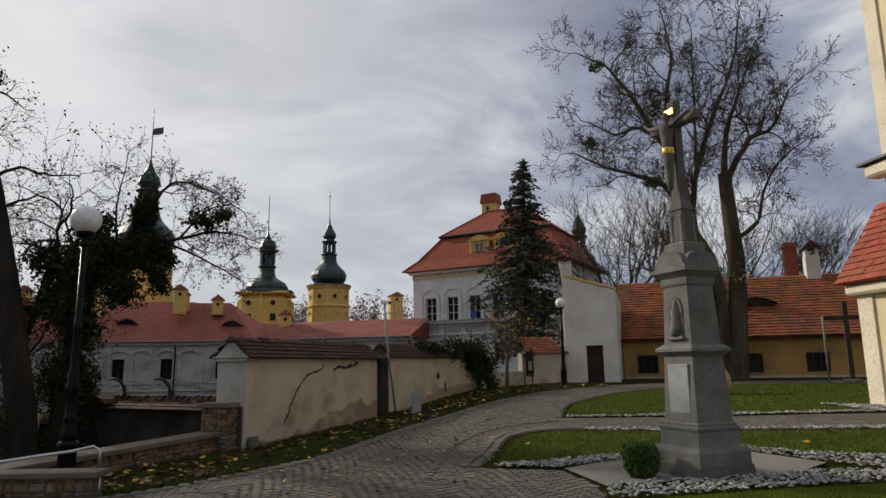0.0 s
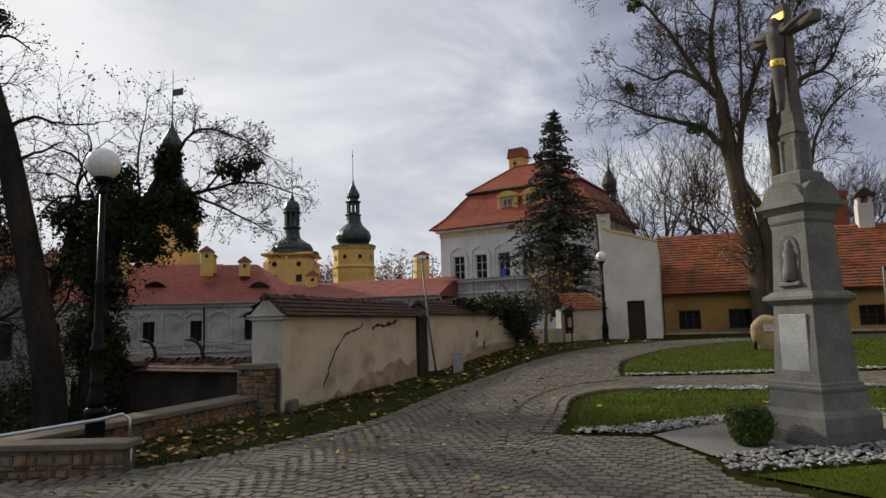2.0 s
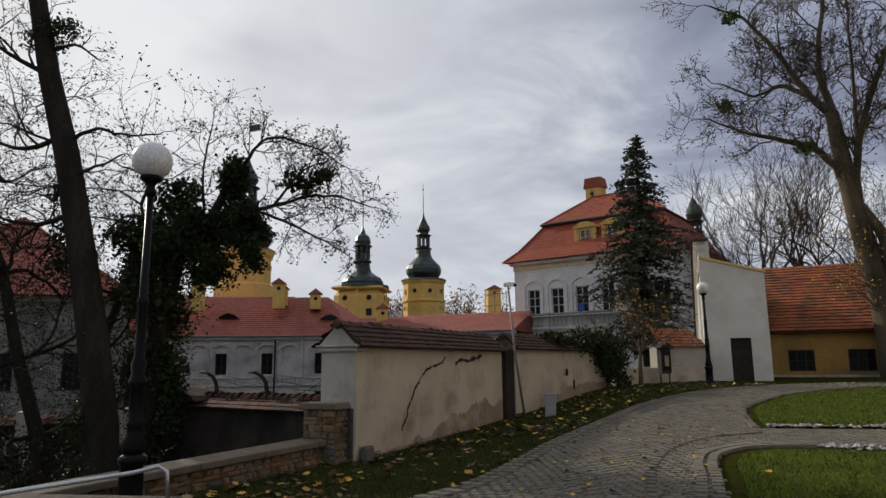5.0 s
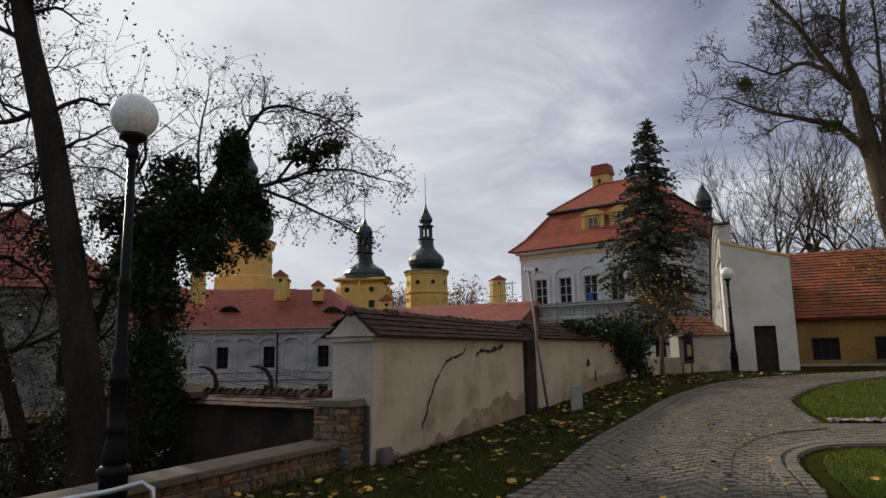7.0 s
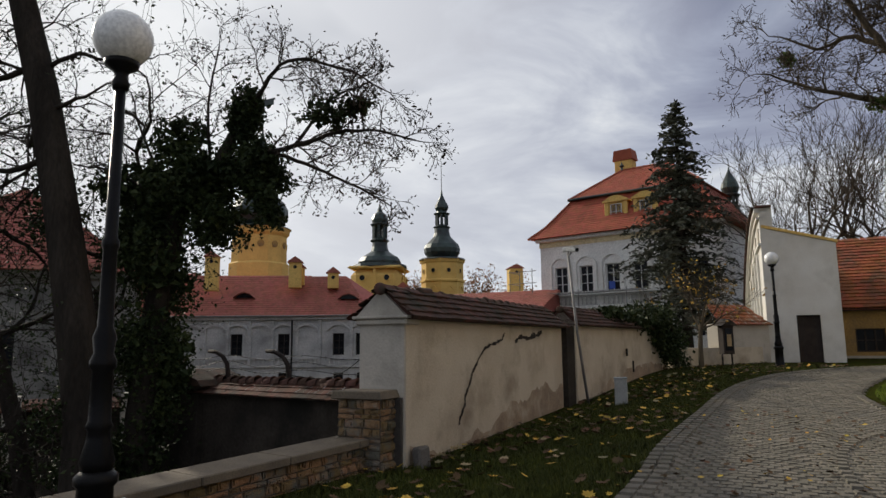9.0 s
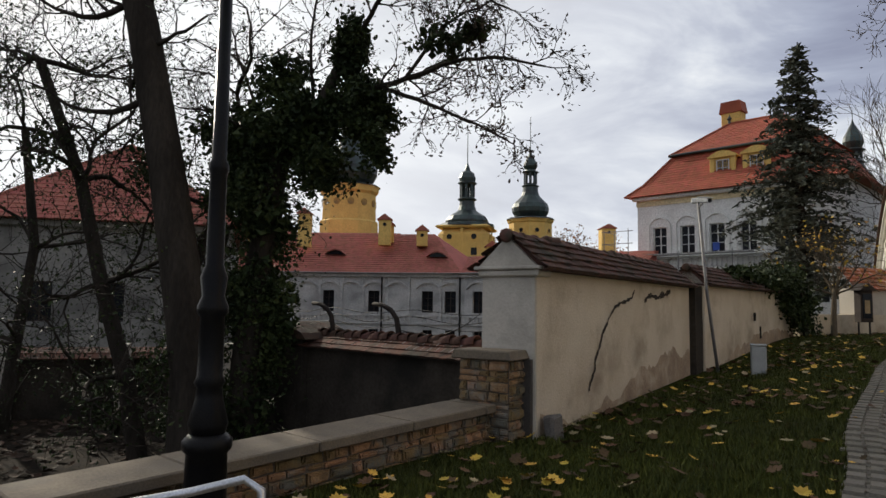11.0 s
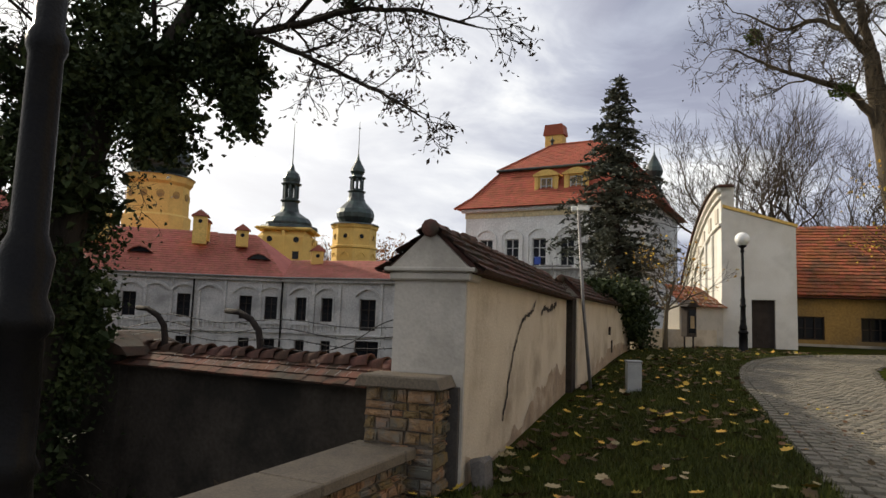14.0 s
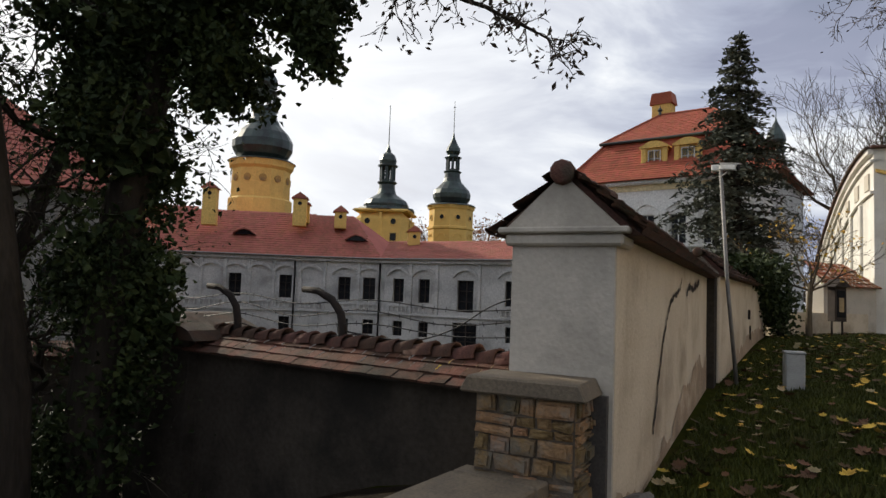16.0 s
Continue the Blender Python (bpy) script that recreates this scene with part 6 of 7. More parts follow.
def monument():
    t = thing("wayside_cross", "tall grey stone wayside cross on a stepped pedestal", "monument", pose(-0.02, 8.42, 0.05, 0, 0, 40) @ Matrix.Scale(0.94, 4))
    square(t, "base_step", [(0.46, -0.1), (0.46, 0.13), (0.445, 0.22), (0.43, 0.225)], STONE_STAT)
    square(t, "step", [(0.43, 0.225), (0.43, 0.38), (0.40, 0.44), (0.365, 0.445)], STONE_MON)
    square(t, "plinth", [(0.355, 0.445), (0.345, 0.63), (0.36, 0.66), (0.36, 0.685), (0.33, 0.70), (0.33, 0.725), (0.30, 0.75)], STONE_MON)
    d = square(t, "lower_die", [(0.30, 0.75), (0.265, 1.58), (0.27, 1.60), (0.345, 1.665), (0.345, 1.70), (0.27, 1.76)], STONE_MON)
    part("inscription_panel", block(-0.296, -0.19, 0.86, -0.27, 0.19, 1.50, bevel=0.008), CONCRETE, d, "pale worn inscription panel")
    u = square(t, "upper_die", [(0.255, 1.76), (0.225, 2.55)], STONE_MON)
    arch = [(-0.13, 1.86), (0.13, 1.86), (0.13, 2.22), (0.10, 2.33), (0.05, 2.39), (0, 2.41), (-0.05, 2.39), (-0.10, 2.33), (-0.13, 2.22)]
    part("niche", prism(arch, 0.02, m=pose(-0.252, 0, 0, 0, 0, -90)), STONE_STAT, u, "shallow arched niche")
    part("relief", lathe([(0.09, 1.88), (0.085, 2.0), (0.06, 2.12), (0.075, 2.2), (0.04, 2.26), (0.05, 2.31), (0.02, 2.36)], 10, m=pose(-0.245, 0, 0)), STONE_MON, u, "worn carved relief", smooth=True)
    part("niche_sill", block(-0.30, -0.15, 1.82, -0.24, 0.15, 1.87, bevel=0.01), STONE_MON, u)
    c = square(t, "cornice", [(0.235, 2.55), (0.25, 2.58), (0.25, 2.66), (0.31, 2.72), (0.335, 2.74), (0.335, 2.79), (0.30, 2.80)], STONE_MON)
    for k in range(4):
        g = [(-0.30, 2.80), (0.30, 2.80)] + [(0.26 * math.cos(math.pi * j / 10), 2.80 + 0.06 + 0.17 * math.sin(math.pi * j / 10)) for j in range(11)]
        part("curved_gable", prism(g, 0.1, m=pose(0, 0, 0, 0, 0, 90 * k) @ pose(0, -0.30, 0)), STONE_MON, c)
    square(t, "cap_block", [(0.27, 2.80), (0.24, 2.92), (0.19, 2.98), (0.19, 3.14), (0.17, 3.16)], STONE_MON)
    s = square(t, "shaft_base", [(0.115, 3.16), (0.105, 3.62), (0.12, 3.64), (0.085, 3.78)], STONE_STAT)
    for k in range(4):
        part("colonnette", lathe([(0.05, 3.16), (0.035, 3.2), (0.032, 3.52), (0.05, 3.56)], 8, m=pose(0.135 * math.cos(k * math.pi / 2 + math.pi / 4), 0.135 * math.sin(k * math.pi / 2 + math.pi / 4), 0)), STONE_MON, s, smooth=True)
    x = square(t, "cross_shaft", [(0.09, 3.7), (0.066, 4.3), (0.064, 5.24), (0.056, 5.26)], STONE_STAT)
    part("cross_arm", block(-0.066, -0.46, 4.86, 0.066, 0.46, 5.01, bevel=0.015), STONE_STAT, x)
    part("title_plaque", block(-0.10, -0.09, 5.04, -0.075, 0.09, 5.14, bevel=0.008), GOLD, x, "gilded plaque")
    # carved figure, kept to a plain worn shape
    bm = lathe([(0.03, 3.92), (0.05, 4.05), (0.065, 4.3), (0.085, 4.48), (0.07, 4.6), (0.10, 4.8), (0.09, 4.88), (0.035, 4.92), (0.06, 4.98), (0.055, 5.04), (0.01, 5.08)], 8, m=pose(-0.16, 0, 0))
    for sgn in (-1, 1):
        tube([(-0.16, 0.07 * sgn, 4.84), (-0.14, 0.25 * sgn, 4.92), (-0.11, 0.43 * sgn, 4.97)], [0.04, 0.03, 0.022], 6, bm)
    part("carved_figure", bm, STONE_STAT, t, "plain weathered carved figure", smooth=True)
    part("gilded_drapery", lathe([(0.070, 4.43), (0.092, 4.46), (0.082, 4.50), (0.088, 4.53), (0.066, 4.55)], 9, m=pose(-0.16, 0, 0)), GOLD, t, "gilded drapery", smooth=True)
    return t


monument()


def box_bush():
    w = Wood(101)
    b = Vector((-0.74, 8.05, 0.06))
    for k in range(7):
        w.limb([b, b + Vector((w.rng.gauss(0, 0.12), w.rng.gauss(0, 0.12), 0.3))], [0.015, 0.006], 3)
    for _ in range(5200):
        d = Vector((w.rng.gauss(0, 1), w.rng.gauss(0, 1), w.rng.gauss(0, 1))).normalized()
        r = (w.rng.random() ** 0.25) * (1 + 0.16 * noise.noise(d * 2.5))
        q = Vector((0.22 * d.x * r, 0.22 * d.y * r, max(-0.22, min(0.20, 0.30 * d.z * r))))
        q.x, q.y = q.x * (1.0 + q.z), q.y * (1.0 + q.z)
        w.leaf(b + Vector((0, 0, 0.23)) + q, 0.026)
    t = w.build("box_bush", "small clipped flat-topped box bush at the pedestal", "bush", BARK, BUSHLEAF, "leaves")
    g = Wood(102)
    for k in range(26):
        a, l = g.rng.uniform(0, 6.28), g.rng.uniform(0.14, 0.28)
        q = b + Vector((0.08 * math.cos(a), 0.08 * math.sin(a), 0.42))
        g.limb([q, q + Vector((0.05 * math.cos(a), 0.05 * math.sin(a), l))], [0.008, 0.003], 3)
    ob = new("dry_stems", raw_mesh("dry_stems", g.v, g.f, SEED))
    ob.parent = t
    tagged(ob, "dry brown stems", kind="stuff")


box_bush()


# ---- lamps ----
def street_lamp(x, y, z, h, label, s=1.0):
    t = thing("street_lamp", label, "street lamp", pose(x, y, z), "black park lamps")
    part("foot", lathe([(0.15 * s, -0.1), (0.15 * s, 0.06), (0.12 * s, 0.09), (0.11 * s, 0.62), (0.135 * s, 0.65), (0.135 * s, 0.70), (0.10 * s, 0.74)], 12), IRON, t, smooth=True)
    part("post", lathe([(0.095 * s, 0.74), (0.11 * s, 0.80), (0.075 * s, 0.95), (0.07 * s, 1.02), (0.085 * s, 1.05), (0.07 * s, 1.09), (0.066 * s, 1.45), (0.085 * s, 1.48), (0.085 * s, 1.52), (0.062 * s, 1.58), (0.075 * s, 1.70), (0.05 * s, 1.78), (0.046 * s, 2.35), (0.056 * s, 2.38), (0.056 * s, 2.42), (0.042 * s, 2.45), (0.036 * s, h - 0.62)], 12), IRON, t, smooth=True)
    part("collar", lathe([(0.05 * s, h - 0.65), (0.06 * s, h - 0.60), (0.04 * s, h - 0.54), (0.055 * s, h - 0.50), (0.11 * s, h - 0.46), (0.12 * s, h - 0.42), (0.06 * s, h - 0.41)], 14), IRON, t, smooth=True)
    r = 0.225
    part("globe", lathe([(r * math.sin(math.pi * k / 16), h - r - r * math.cos(math.pi * k / 16)) for k in range(17)], 24), GLOBE, t, "opal white globe", smooth=True)
    return t


street_lamp(-8.79, 7.21, -0.25, 4.28, "tall black iron park lamp beside the stone wall", 1.12)
street_lamp(-4.16, 28.3, 0.46, 3.85, "black iron park lamp in front of the gatehouse", 1.15)


# ---- rails, posts, small things by the wall ----
def handrail(pts, posts, label):
    t = thing("handrail", label, "handrail", group="stair handrails")
    part("rail", tube(pts, 0.021, 8), STEEL, t, smooth=True)
    for x, y, z0, z1 in posts:
        part("post", tube([(x, y, z0), (x, y, z1)], 0.019, 8), STEEL, t, smooth=True)


handrail([(-7.68, 6.70, 0.20), (-7.70, 6.69, 0.44), (-7.76, 6.64, 0.49), (-7.90, 6.46, 0.45), (-8.44, 5.36, 0.38), (-9.24, 4.0, 0.06)], [(-7.68, 6.70, -0.40, 0.22), (-8.44, 5.36, -0.45, 0.38)], "brushed steel stair handrail on short posts")
handrail([(-6.98, 4.42, 0.20), (-7.02, 4.41, 0.45), (-7.09, 4.35, 0.48), (-7.23, 4.17, 0.44), (-8.13, 2.87, 0.36)], [(-6.98, 4.42, -0.3, 0.22), (-8.13, 2.87, -0.45, 0.36)], "brushed steel stair handrail on short posts")
cheek = thing("stair_cheek", "stone stair cheek with a smooth concrete capping", "stair wall", kind="structure")
m_, n_ = along(-9.4, 5.97, -7.62, 6.54)
part("core", block(0, 0, -1.2, n_, 0.26, 0.11), MORTAR, cheek, m=m_)
stone_course_wall(cheek, m_, n_, -0.5, 0.11, seed=21)
part("capping", block(-0.02, -0.09, 0.11, n_ + 0.07, 0.32, 0.19, bevel=0.012), CAPSTONE, cheek, m=m_)


def camera_pole():
    t = thing("camera_pole", "slim galvanised pole with a white security camera", "camera pole")
    b = Vector((-7.98, 18.35, -0.1))
    part("pole", tube([b, Vector((-8.12, 18.1, 1.6)), Vector((-8.22, 17.95, 3.36))], [0.032, 0.030, 0.027], 10), GALV, t, smooth=True)
    c = part("camera_body", block(-0.13, -0.045, -0.04, 0.13, 0.045, 0.05, bevel=0.012), FRAME_WHITE, t, "white camera housing", m=pose(-8.10, 17.85, 3.38, 0, 8, -25))
    part("lens", lathe([(0.04, 0), (0.04, 0.03), (0.03, 0.035)], 12, m=pose(0.13, 0, 0, 0, 90, 0)), GLASS_DARK, c)
    part("hood", block(-0.14, -0.05, 0.055, 0.17, 0.05, 0.066), FRAME_WHITE, c)
    part("bracket", tube([(-8.22, 17.95, 3.25), (-8.12, 17.87, 3.32)], 0.018, 6), GALV, t)
    part("second_head", block(-0.06, -0.05, 0, 0.06, 0.05, 0.10, bevel=0.015), FRAME_WHITE, t, m=pose(-8.30, 18.02, 3.36))


camera_pole()
box = thing("marker_post", "pale concrete utility post in the grass", "post")
part("shaft", block(-0.13, -0.10, -0.3, 0.13, 0.10, 0.54, bevel=0.015), CONCRETE, box, m=pose(-7.22, 18.0, 0.07, 0, 0, 12))
part("cap", block(-0.14, -0.11, 0.54, 0.14, 0.11, 0.58, bevel=0.012), CONCRETE, box, m=pose(-7.22, 18.0, 0.07, 0, 0, 12))


def leaning_stone(x, y, z, w, h, lean, yaw, label):
    bm = block(-w / 2, -0.07, -0.1, w / 2, 0.07, h, bevel=0.03)
    for v in bm.verts:
        v.co.x += random.uniform(-0.015, 0.015)
        v.co.z += random.uniform(-0.02, 0.02)
    ob = part("kerb_stone", bm, STONE_STAT, None, m=pose(x, y, z, lean, 0, yaw))
    tagged(ob, label, "stone")


leaning_stone(-8.27, 11.25, -0.25, 0.20, 0.38, -6, 72, "worn stone guard post leaning on the wall foot")
slot = thing("iron_stub", "small rusty iron stubs in the wall", "iron stub")
for y, z0, z1 in ((23.0, 0.55, 0.85), (22.2, 1.0, 1.2)):
    part("stub", block(-7.93 + 0.02, y, z0, -7.86, y + 0.07, z1), RUST, slot)

# ---- barbed wire on the courtyard wall ----
wire = thing("barbed_wire", "rusty barbed wire strung on curved iron posts", "barbed wire")
m_, n_ = along(-13.4, 12.35, -9.1, 11.6)
for x0 in (0.10, 1.66):
    pts = [m_ @ Vector((x0 + 0.60, 0.22, 0.55)), m_ @ Vector((x0 + 0.60, 0.22, 0.92)), m_ @ Vector((x0 + 0.56, 0.22, 1.08)), m_ @ Vector((x0 + 0.44, 0.22, 1.20)), m_ @ Vector((x0 + 0.24, 0.22, 1.28)), m_ @ Vector((x0 + 0.04, 0.22, 1.29))]
    part("curved_post", tube(pts, [0.045, 0.042, 0.04, 0.038, 0.035, 0.032], 8), RUST, wire, smooth=True)
for z, sag, k0 in ((1.21, 0.05, 0.1), (1.12, 0.09, 0.35), (1.0, 0.06, 0.5), (0.90, 0.10, 0.58)):
    pts = []
    for k in range(25):
        u = k / 24
        pts.append(m_ @ Vector((-1.2 + u * (n_ + 1.05), 0.22 + 0.02 * math.sin(9 * u), z - sag * math.sin(3 * math.pi * u) ** 2 + 0.02 * math.sin(17 * u + z))))
    part("strand", tube(pts, 0.0055, 4), CABLE, wire)
    bm = bmesh.new()
    for k in range(44):
        u = (k + 0.5) / 44 * 24
        i = int(u)
        p = pts[i].lerp(pts[min(24, i + 1)], u - i)
        a = random.uniform(0, 3.14)
        d = Vector((0.3 * math.cos(a), 0.1, math.sin(a))).normalized() * 0.02
        tube([p - d, p + d], 0.004, 3, bm)
    tagged(part("barb", bm, CABLE, wire), kind="stuff")
part("loose_strand", tube(spline([m_ @ Vector((2.2, 0.22, 0.92)), m_ @ Vector((3.0, 0.22, 0.88)), m_ @ Vector((3.5, 0.2, 1.0)), m_ @ Vector((3.9, 0.2, 1.22)), m_ @ Vector((4.33, 0.2, 1.34))], 6), 0.007, 4), CABLE, wire)
part("wall_spike", block(-9.12, 11.42, 1.28, -9.04, 11.52, 1.42, bevel=0.02), RUST, wire)

# ---- boulder with plaque, lantern board, wooden cross ----
def boulder():
    bm = bmesh.new()
    bmesh.ops.create_icosphere(bm, subdivisions=4, radius=1.0)
    for v in bm.verts:
        d = v.co.normalized()
        k = 1 + 0.22 * noise.noise(d * 1.3 + Vector((3, 1, 2))) + 0.07 * noise.noise(d * 4.5)
        q = d * k
        v.co = Vector((0.52 * q.x * (1.05 - 0.12 * q.z), 0.34 * q.y, max(-0.15, 0.70 * q.z + 0.46)))
        if v.co.y < -0.26:
            v.co.y = -0.26 - 0.15 * (v.co.y + 0.26) * -1
    t = thing("memorial_boulder", "tan memorial boulder with a small metal plaque on the lawn", "boulder", pose(1.35, 23.2, 0.38, 0, 0, 12))
    part("stone", bm, BOULDER, t, smooth=True)
    pl = part("plaque", block(-0.16, -0.02, -0.10, 0.16, 0.0, 0.10, bevel=0.006), STEEL, t, "shiny metal plaque with faint lettering", m=pose(-0.12, -0.33, 0.68, -12))
    for k in range(3):
        part("writing_line", block(-0.12, -0.024, 0.05 - 0.045 * k, 0.10, -0.0205, 0.062 - 0.045 * k), IRON, pl)
    g = thing("grave_lantern", "small dark grave lantern beside the boulder", "lantern", pose(0.88, 22.75, 0.38))
    part("body", lathe([(0.07, 0), (0.06, 0.04), (0.055, 0.18), (0.07, 0.20)], 10), GLASS_DARK, g)
    part("lid", lathe([(0.075, 0.20), (0.05, 0.26), (0.02, 0.29), (0.02, 0.31)], 10), IRON, g)


boulder()


def shrine_board():
    t = thing("shrine_lantern", "dark wooden roofed shrine case on thin legs", "shrine", pose(-5.75, 28.6, 0.35, 0, 0, 50))
    for x in (-0.22, 0.22):
        part("leg", block(x - 0.02, -0.02, -0.1, x + 0.02, 0.02, 0.6), RUST, t)
    part("case", block(-0.24, -0.12, 0.58, 0.24, 0.12, 1.55, bevel=0.01), DARKWOOD, t)
    part("glass", block(-0.17, -0.135, 0.70, 0.17, -0.12, 1.45), GLASS_DARK, t)
    part("image_panel", block(-0.10, -0.142, 0.85, 0.10, -0.136, 1.25), BOULDER, t, "faded picture panel")
    part("roof", prism([(-0.36, 1.55), (0.36, 1.55), (0.0, 1.78)], 0.40, m=pose(0, -0.2, 0)), DARKWOOD, t)


shrine_board()
wc = thing("wooden_cross", "tall dark wooden cross on a stone foot", "cross", pose(7.15, 29.9, 0.5))
part("upright", block(-0.09, -0.09, -0.1, 0.09, 0.09, 3.3, bevel=0.01), DARKWOOD, wc)
part("crossbeam", block(-0.85, -0.07, 2.55, 0.85, 0.07, 2.72, bevel=0.01), DARKWOOD, wc)
part("foot", block(-0.3, -0.25, -0.15, 0.3, 0.25, 0.18, bevel=0.04), STONE_MON, wc)
fp = thing("flag_pole", "plain pale metal pole in the lawn", "pole", pose(6.3, 29.8, 0.45))
part("pole", lathe([(0.05, -0.1), (0.045, 2.0), (0.04, 2.75), (0.02, 2.78)], 8), GALV, fp, smooth=True)

# ---- rubble and barrow in the courtyard ----
rub = thing("rubble_heap", "heap of pale rubble and bricks in the courtyard", "rubble", kind="stuff")
rng = random.Random(7)
verts, faces = [], []
for k in range(420):
    r = abs(rng.gauss(0, 1.5))
    a = rng.uniform(0, 6.28)
    z = max(0.0, 1.7 - 0.55 * r) * rng.uniform(0.6, 1.05)
    c = Vector((-23.5 + r * math.cos(a) * 1.4, 44.5 + r * math.sin(a), -3.9 + z))
    bmx = Matrix.Rotation(rng.uniform(0, 6.28), 3, Vector((rng.gauss(0, 1), rng.gauss(0, 1), rng.gauss(0, 1))).normalized())
    n0 = len(verts)
    sx, sy, sz = rng.uniform(0.08, 0.28), rng.uniform(0.06, 0.18), rng.uniform(0.05, 0.12)
    for i in range(8):
        verts.append(tuple(c + bmx @ Vector(((i & 1) * 2 * sx - sx, (i >> 1 & 1) * 2 * sy - sy, (i >> 2) * 2 * sz - sz))))
    faces += [tuple(n0 + j for j in q) for q in ((0, 1, 3, 2), (4, 6, 7, 5), (0, 4, 5, 1), (2, 3, 7, 6), (0, 2, 6, 4), (1, 5, 7, 3))]
ob = new("rubble", raw_mesh("rubble", verts, faces, BOULDER))
ob.parent = rub
yb = thing("rubble_chute", "yellow plastic rubble chute lying in the courtyard", "chute")
part("tube_section", lathe([(0.35, 0), (0.28, 1.6), (0.30, 1.6), (0.37, 0)], 12), YELLOWPLASTIC, yb, m=pose(-25.6, 43.5, -3.3, 0, 82, 20))


# ---- paving, grass and leaves ----
def inside(poly, x, y):
    r = False
    j = len(poly) - 1
    for i in range(len(poly)):
        (xi, yi), (xj, yj) = poly[i], poly[j]
        if (yi > y) != (yj > y) and x < (xj - xi) * (y - yi) / (yj - yi) + xi:
            r = not r
        j = i
    return r


def sett_verts(cx, cy, ang, w, l, rng):
    ca, sa = math.cos(ang), math.sin(ang)
    z = height(cx, cy) + 0.012
    top = z + rng.uniform(0.006, 0.012)
    out = []
    for s, zz in ((0.5, z - 0.01), (0.43, top)):
        for x, y in ((-w * s, -l * s), (w * s, -l * s), (w * s, l * s), (-w * s, l * s)):
            x += rng.uniform(-0.004, 0.004)
            y += rng.uniform(-0.004, 0.004)
            out.append((cx + x * ca - y * sa, cy + x * sa + y * ca, zz + rng.uniform(-0.002, 0.002)))
    return out


SETT_FACES = ((4, 5, 6, 7), (0, 1, 5, 4), (1, 2, 6, 5), (2, 3, 7, 6), (3, 0, 4, 7))


def lay_setts():
    rng = random.Random(17)
    verts, faces, single = [], [], []
    pitch = 0.125
    # rows run in gentle arcs across the drive
    y = -9.0
    row = 0
    while y < 33.0:
        p = pitch if y < 20 else 0.17
        x = -9.2 + (p * 0.5 if row % 2 else 0)
        while x < 6.0:
            yy = y + 0.20 * (1 - ((x / 1.35) % 1.0 * 2 - 1) ** 2)
            if inside(road_outline, x, yy) and x < 3.5:
                w = p * rng.uniform(0.82, 1.0)
                vs = sett_verts(x + rng.uniform(-0.008, 0.008), yy, rng.gauss(0, 0.07), w, p * rng.uniform(0.82, 0.98), rng)
                if -6.0 < x < -4.9 and 9.6 < yy < 13.6 and len(single) < 280:
                    single.append((x, yy, vs))
                else:
                    n0 = len(verts)
                    verts += vs
                    faces += [tuple(n0 + k for k in q) for q in SETT_FACES]
            x += p
        y += p
        row += 1
    ob = new("sett_paving", raw_mesh("sett_paving", verts, faces, SETT))
    ob.parent = road
    tagged(ob, "grey granite setts", kind="stuff")
    for x, yy, vs in single:
        o = new("sett", raw_mesh("sett", [(a - x, b - yy, c) for a, b, c in vs], SETT_FACES, SETT_ONE))
        o.location = (x, yy, 0)
        o.parent = road


def edge_row(line, name, label, size=0.16, mat=None):
    """A single row of larger setts along a line."""
    rng = random.Random(len(line) + int(size * 1000))
    verts, faces = [], []
    for (ax, ay), (bx, by) in zip(line, line[1:]):
        n = max(1, int(math.hypot(bx - ax, by - ay) / size))
        for k in range(n):
            t = (k + 0.5) / n
            vs = sett_verts(ax + (bx - ax) * t, ay + (by - ay) * t, math.atan2(by - ay, bx - ax), size * 0.93, size * 0.75, rng)
            vs = [(a, b, c + (0.022 if i > 3 else 0.0)) for i, (a, b, c) in enumerate(vs)]
            n0 = len(verts)
            verts += vs
            faces += [tuple(n0 + j for j in q) for q in SETT_FACES]
    ob = new(name, raw_mesh(name, verts, faces, mat or SETT))
    ob.parent = road
    tagged(ob, label, kind="stuff")


def shift(line, d):
    out = []
    for i, (x, y) in enumerate(line):
        ax, ay = line[max(0, i - 1)]
        bx, by = line[min(len(line) - 1, i + 1)]
        n = math.hypot(bx - ax, by - ay) or 1
        out.append((x - (by - ay) / n * d, y + (bx - ax) / n * d))
    return out


SETT_ONE = material("granite_sett", (0.175, 0.155, 0.118), 0.85, (0.130, 0.115, 0.088), 3.5, 60, 0.5, random_tint=0.15)
lay_setts()
for d in (-0.06, -0.20):
    edge_row(shift(ROAD_LEFT, d), "edging", "pale edging setts", 0.17)
edge_row(shift(ROAD_RIGHT, -0.06), "edging", "pale edging setts", 0.17)
edge_row(shift(INNER, -0.06), "edging", "pale edging setts", 0.17)
edge_row(shift(INNER, -0.22), "edging", "pale edging setts", 0.17)
# an inlaid sweep of setts where the two drives part
edge_row([tuple(v) for v in spline([(-2.6, 14.3), (-3.3, 13.6), (-3.75, 12.2), (-3.8, 10.6), (-3.6, 9.0), (-3.3, 7.4)])], "inlay", "darker inlaid row of setts", 0.13)


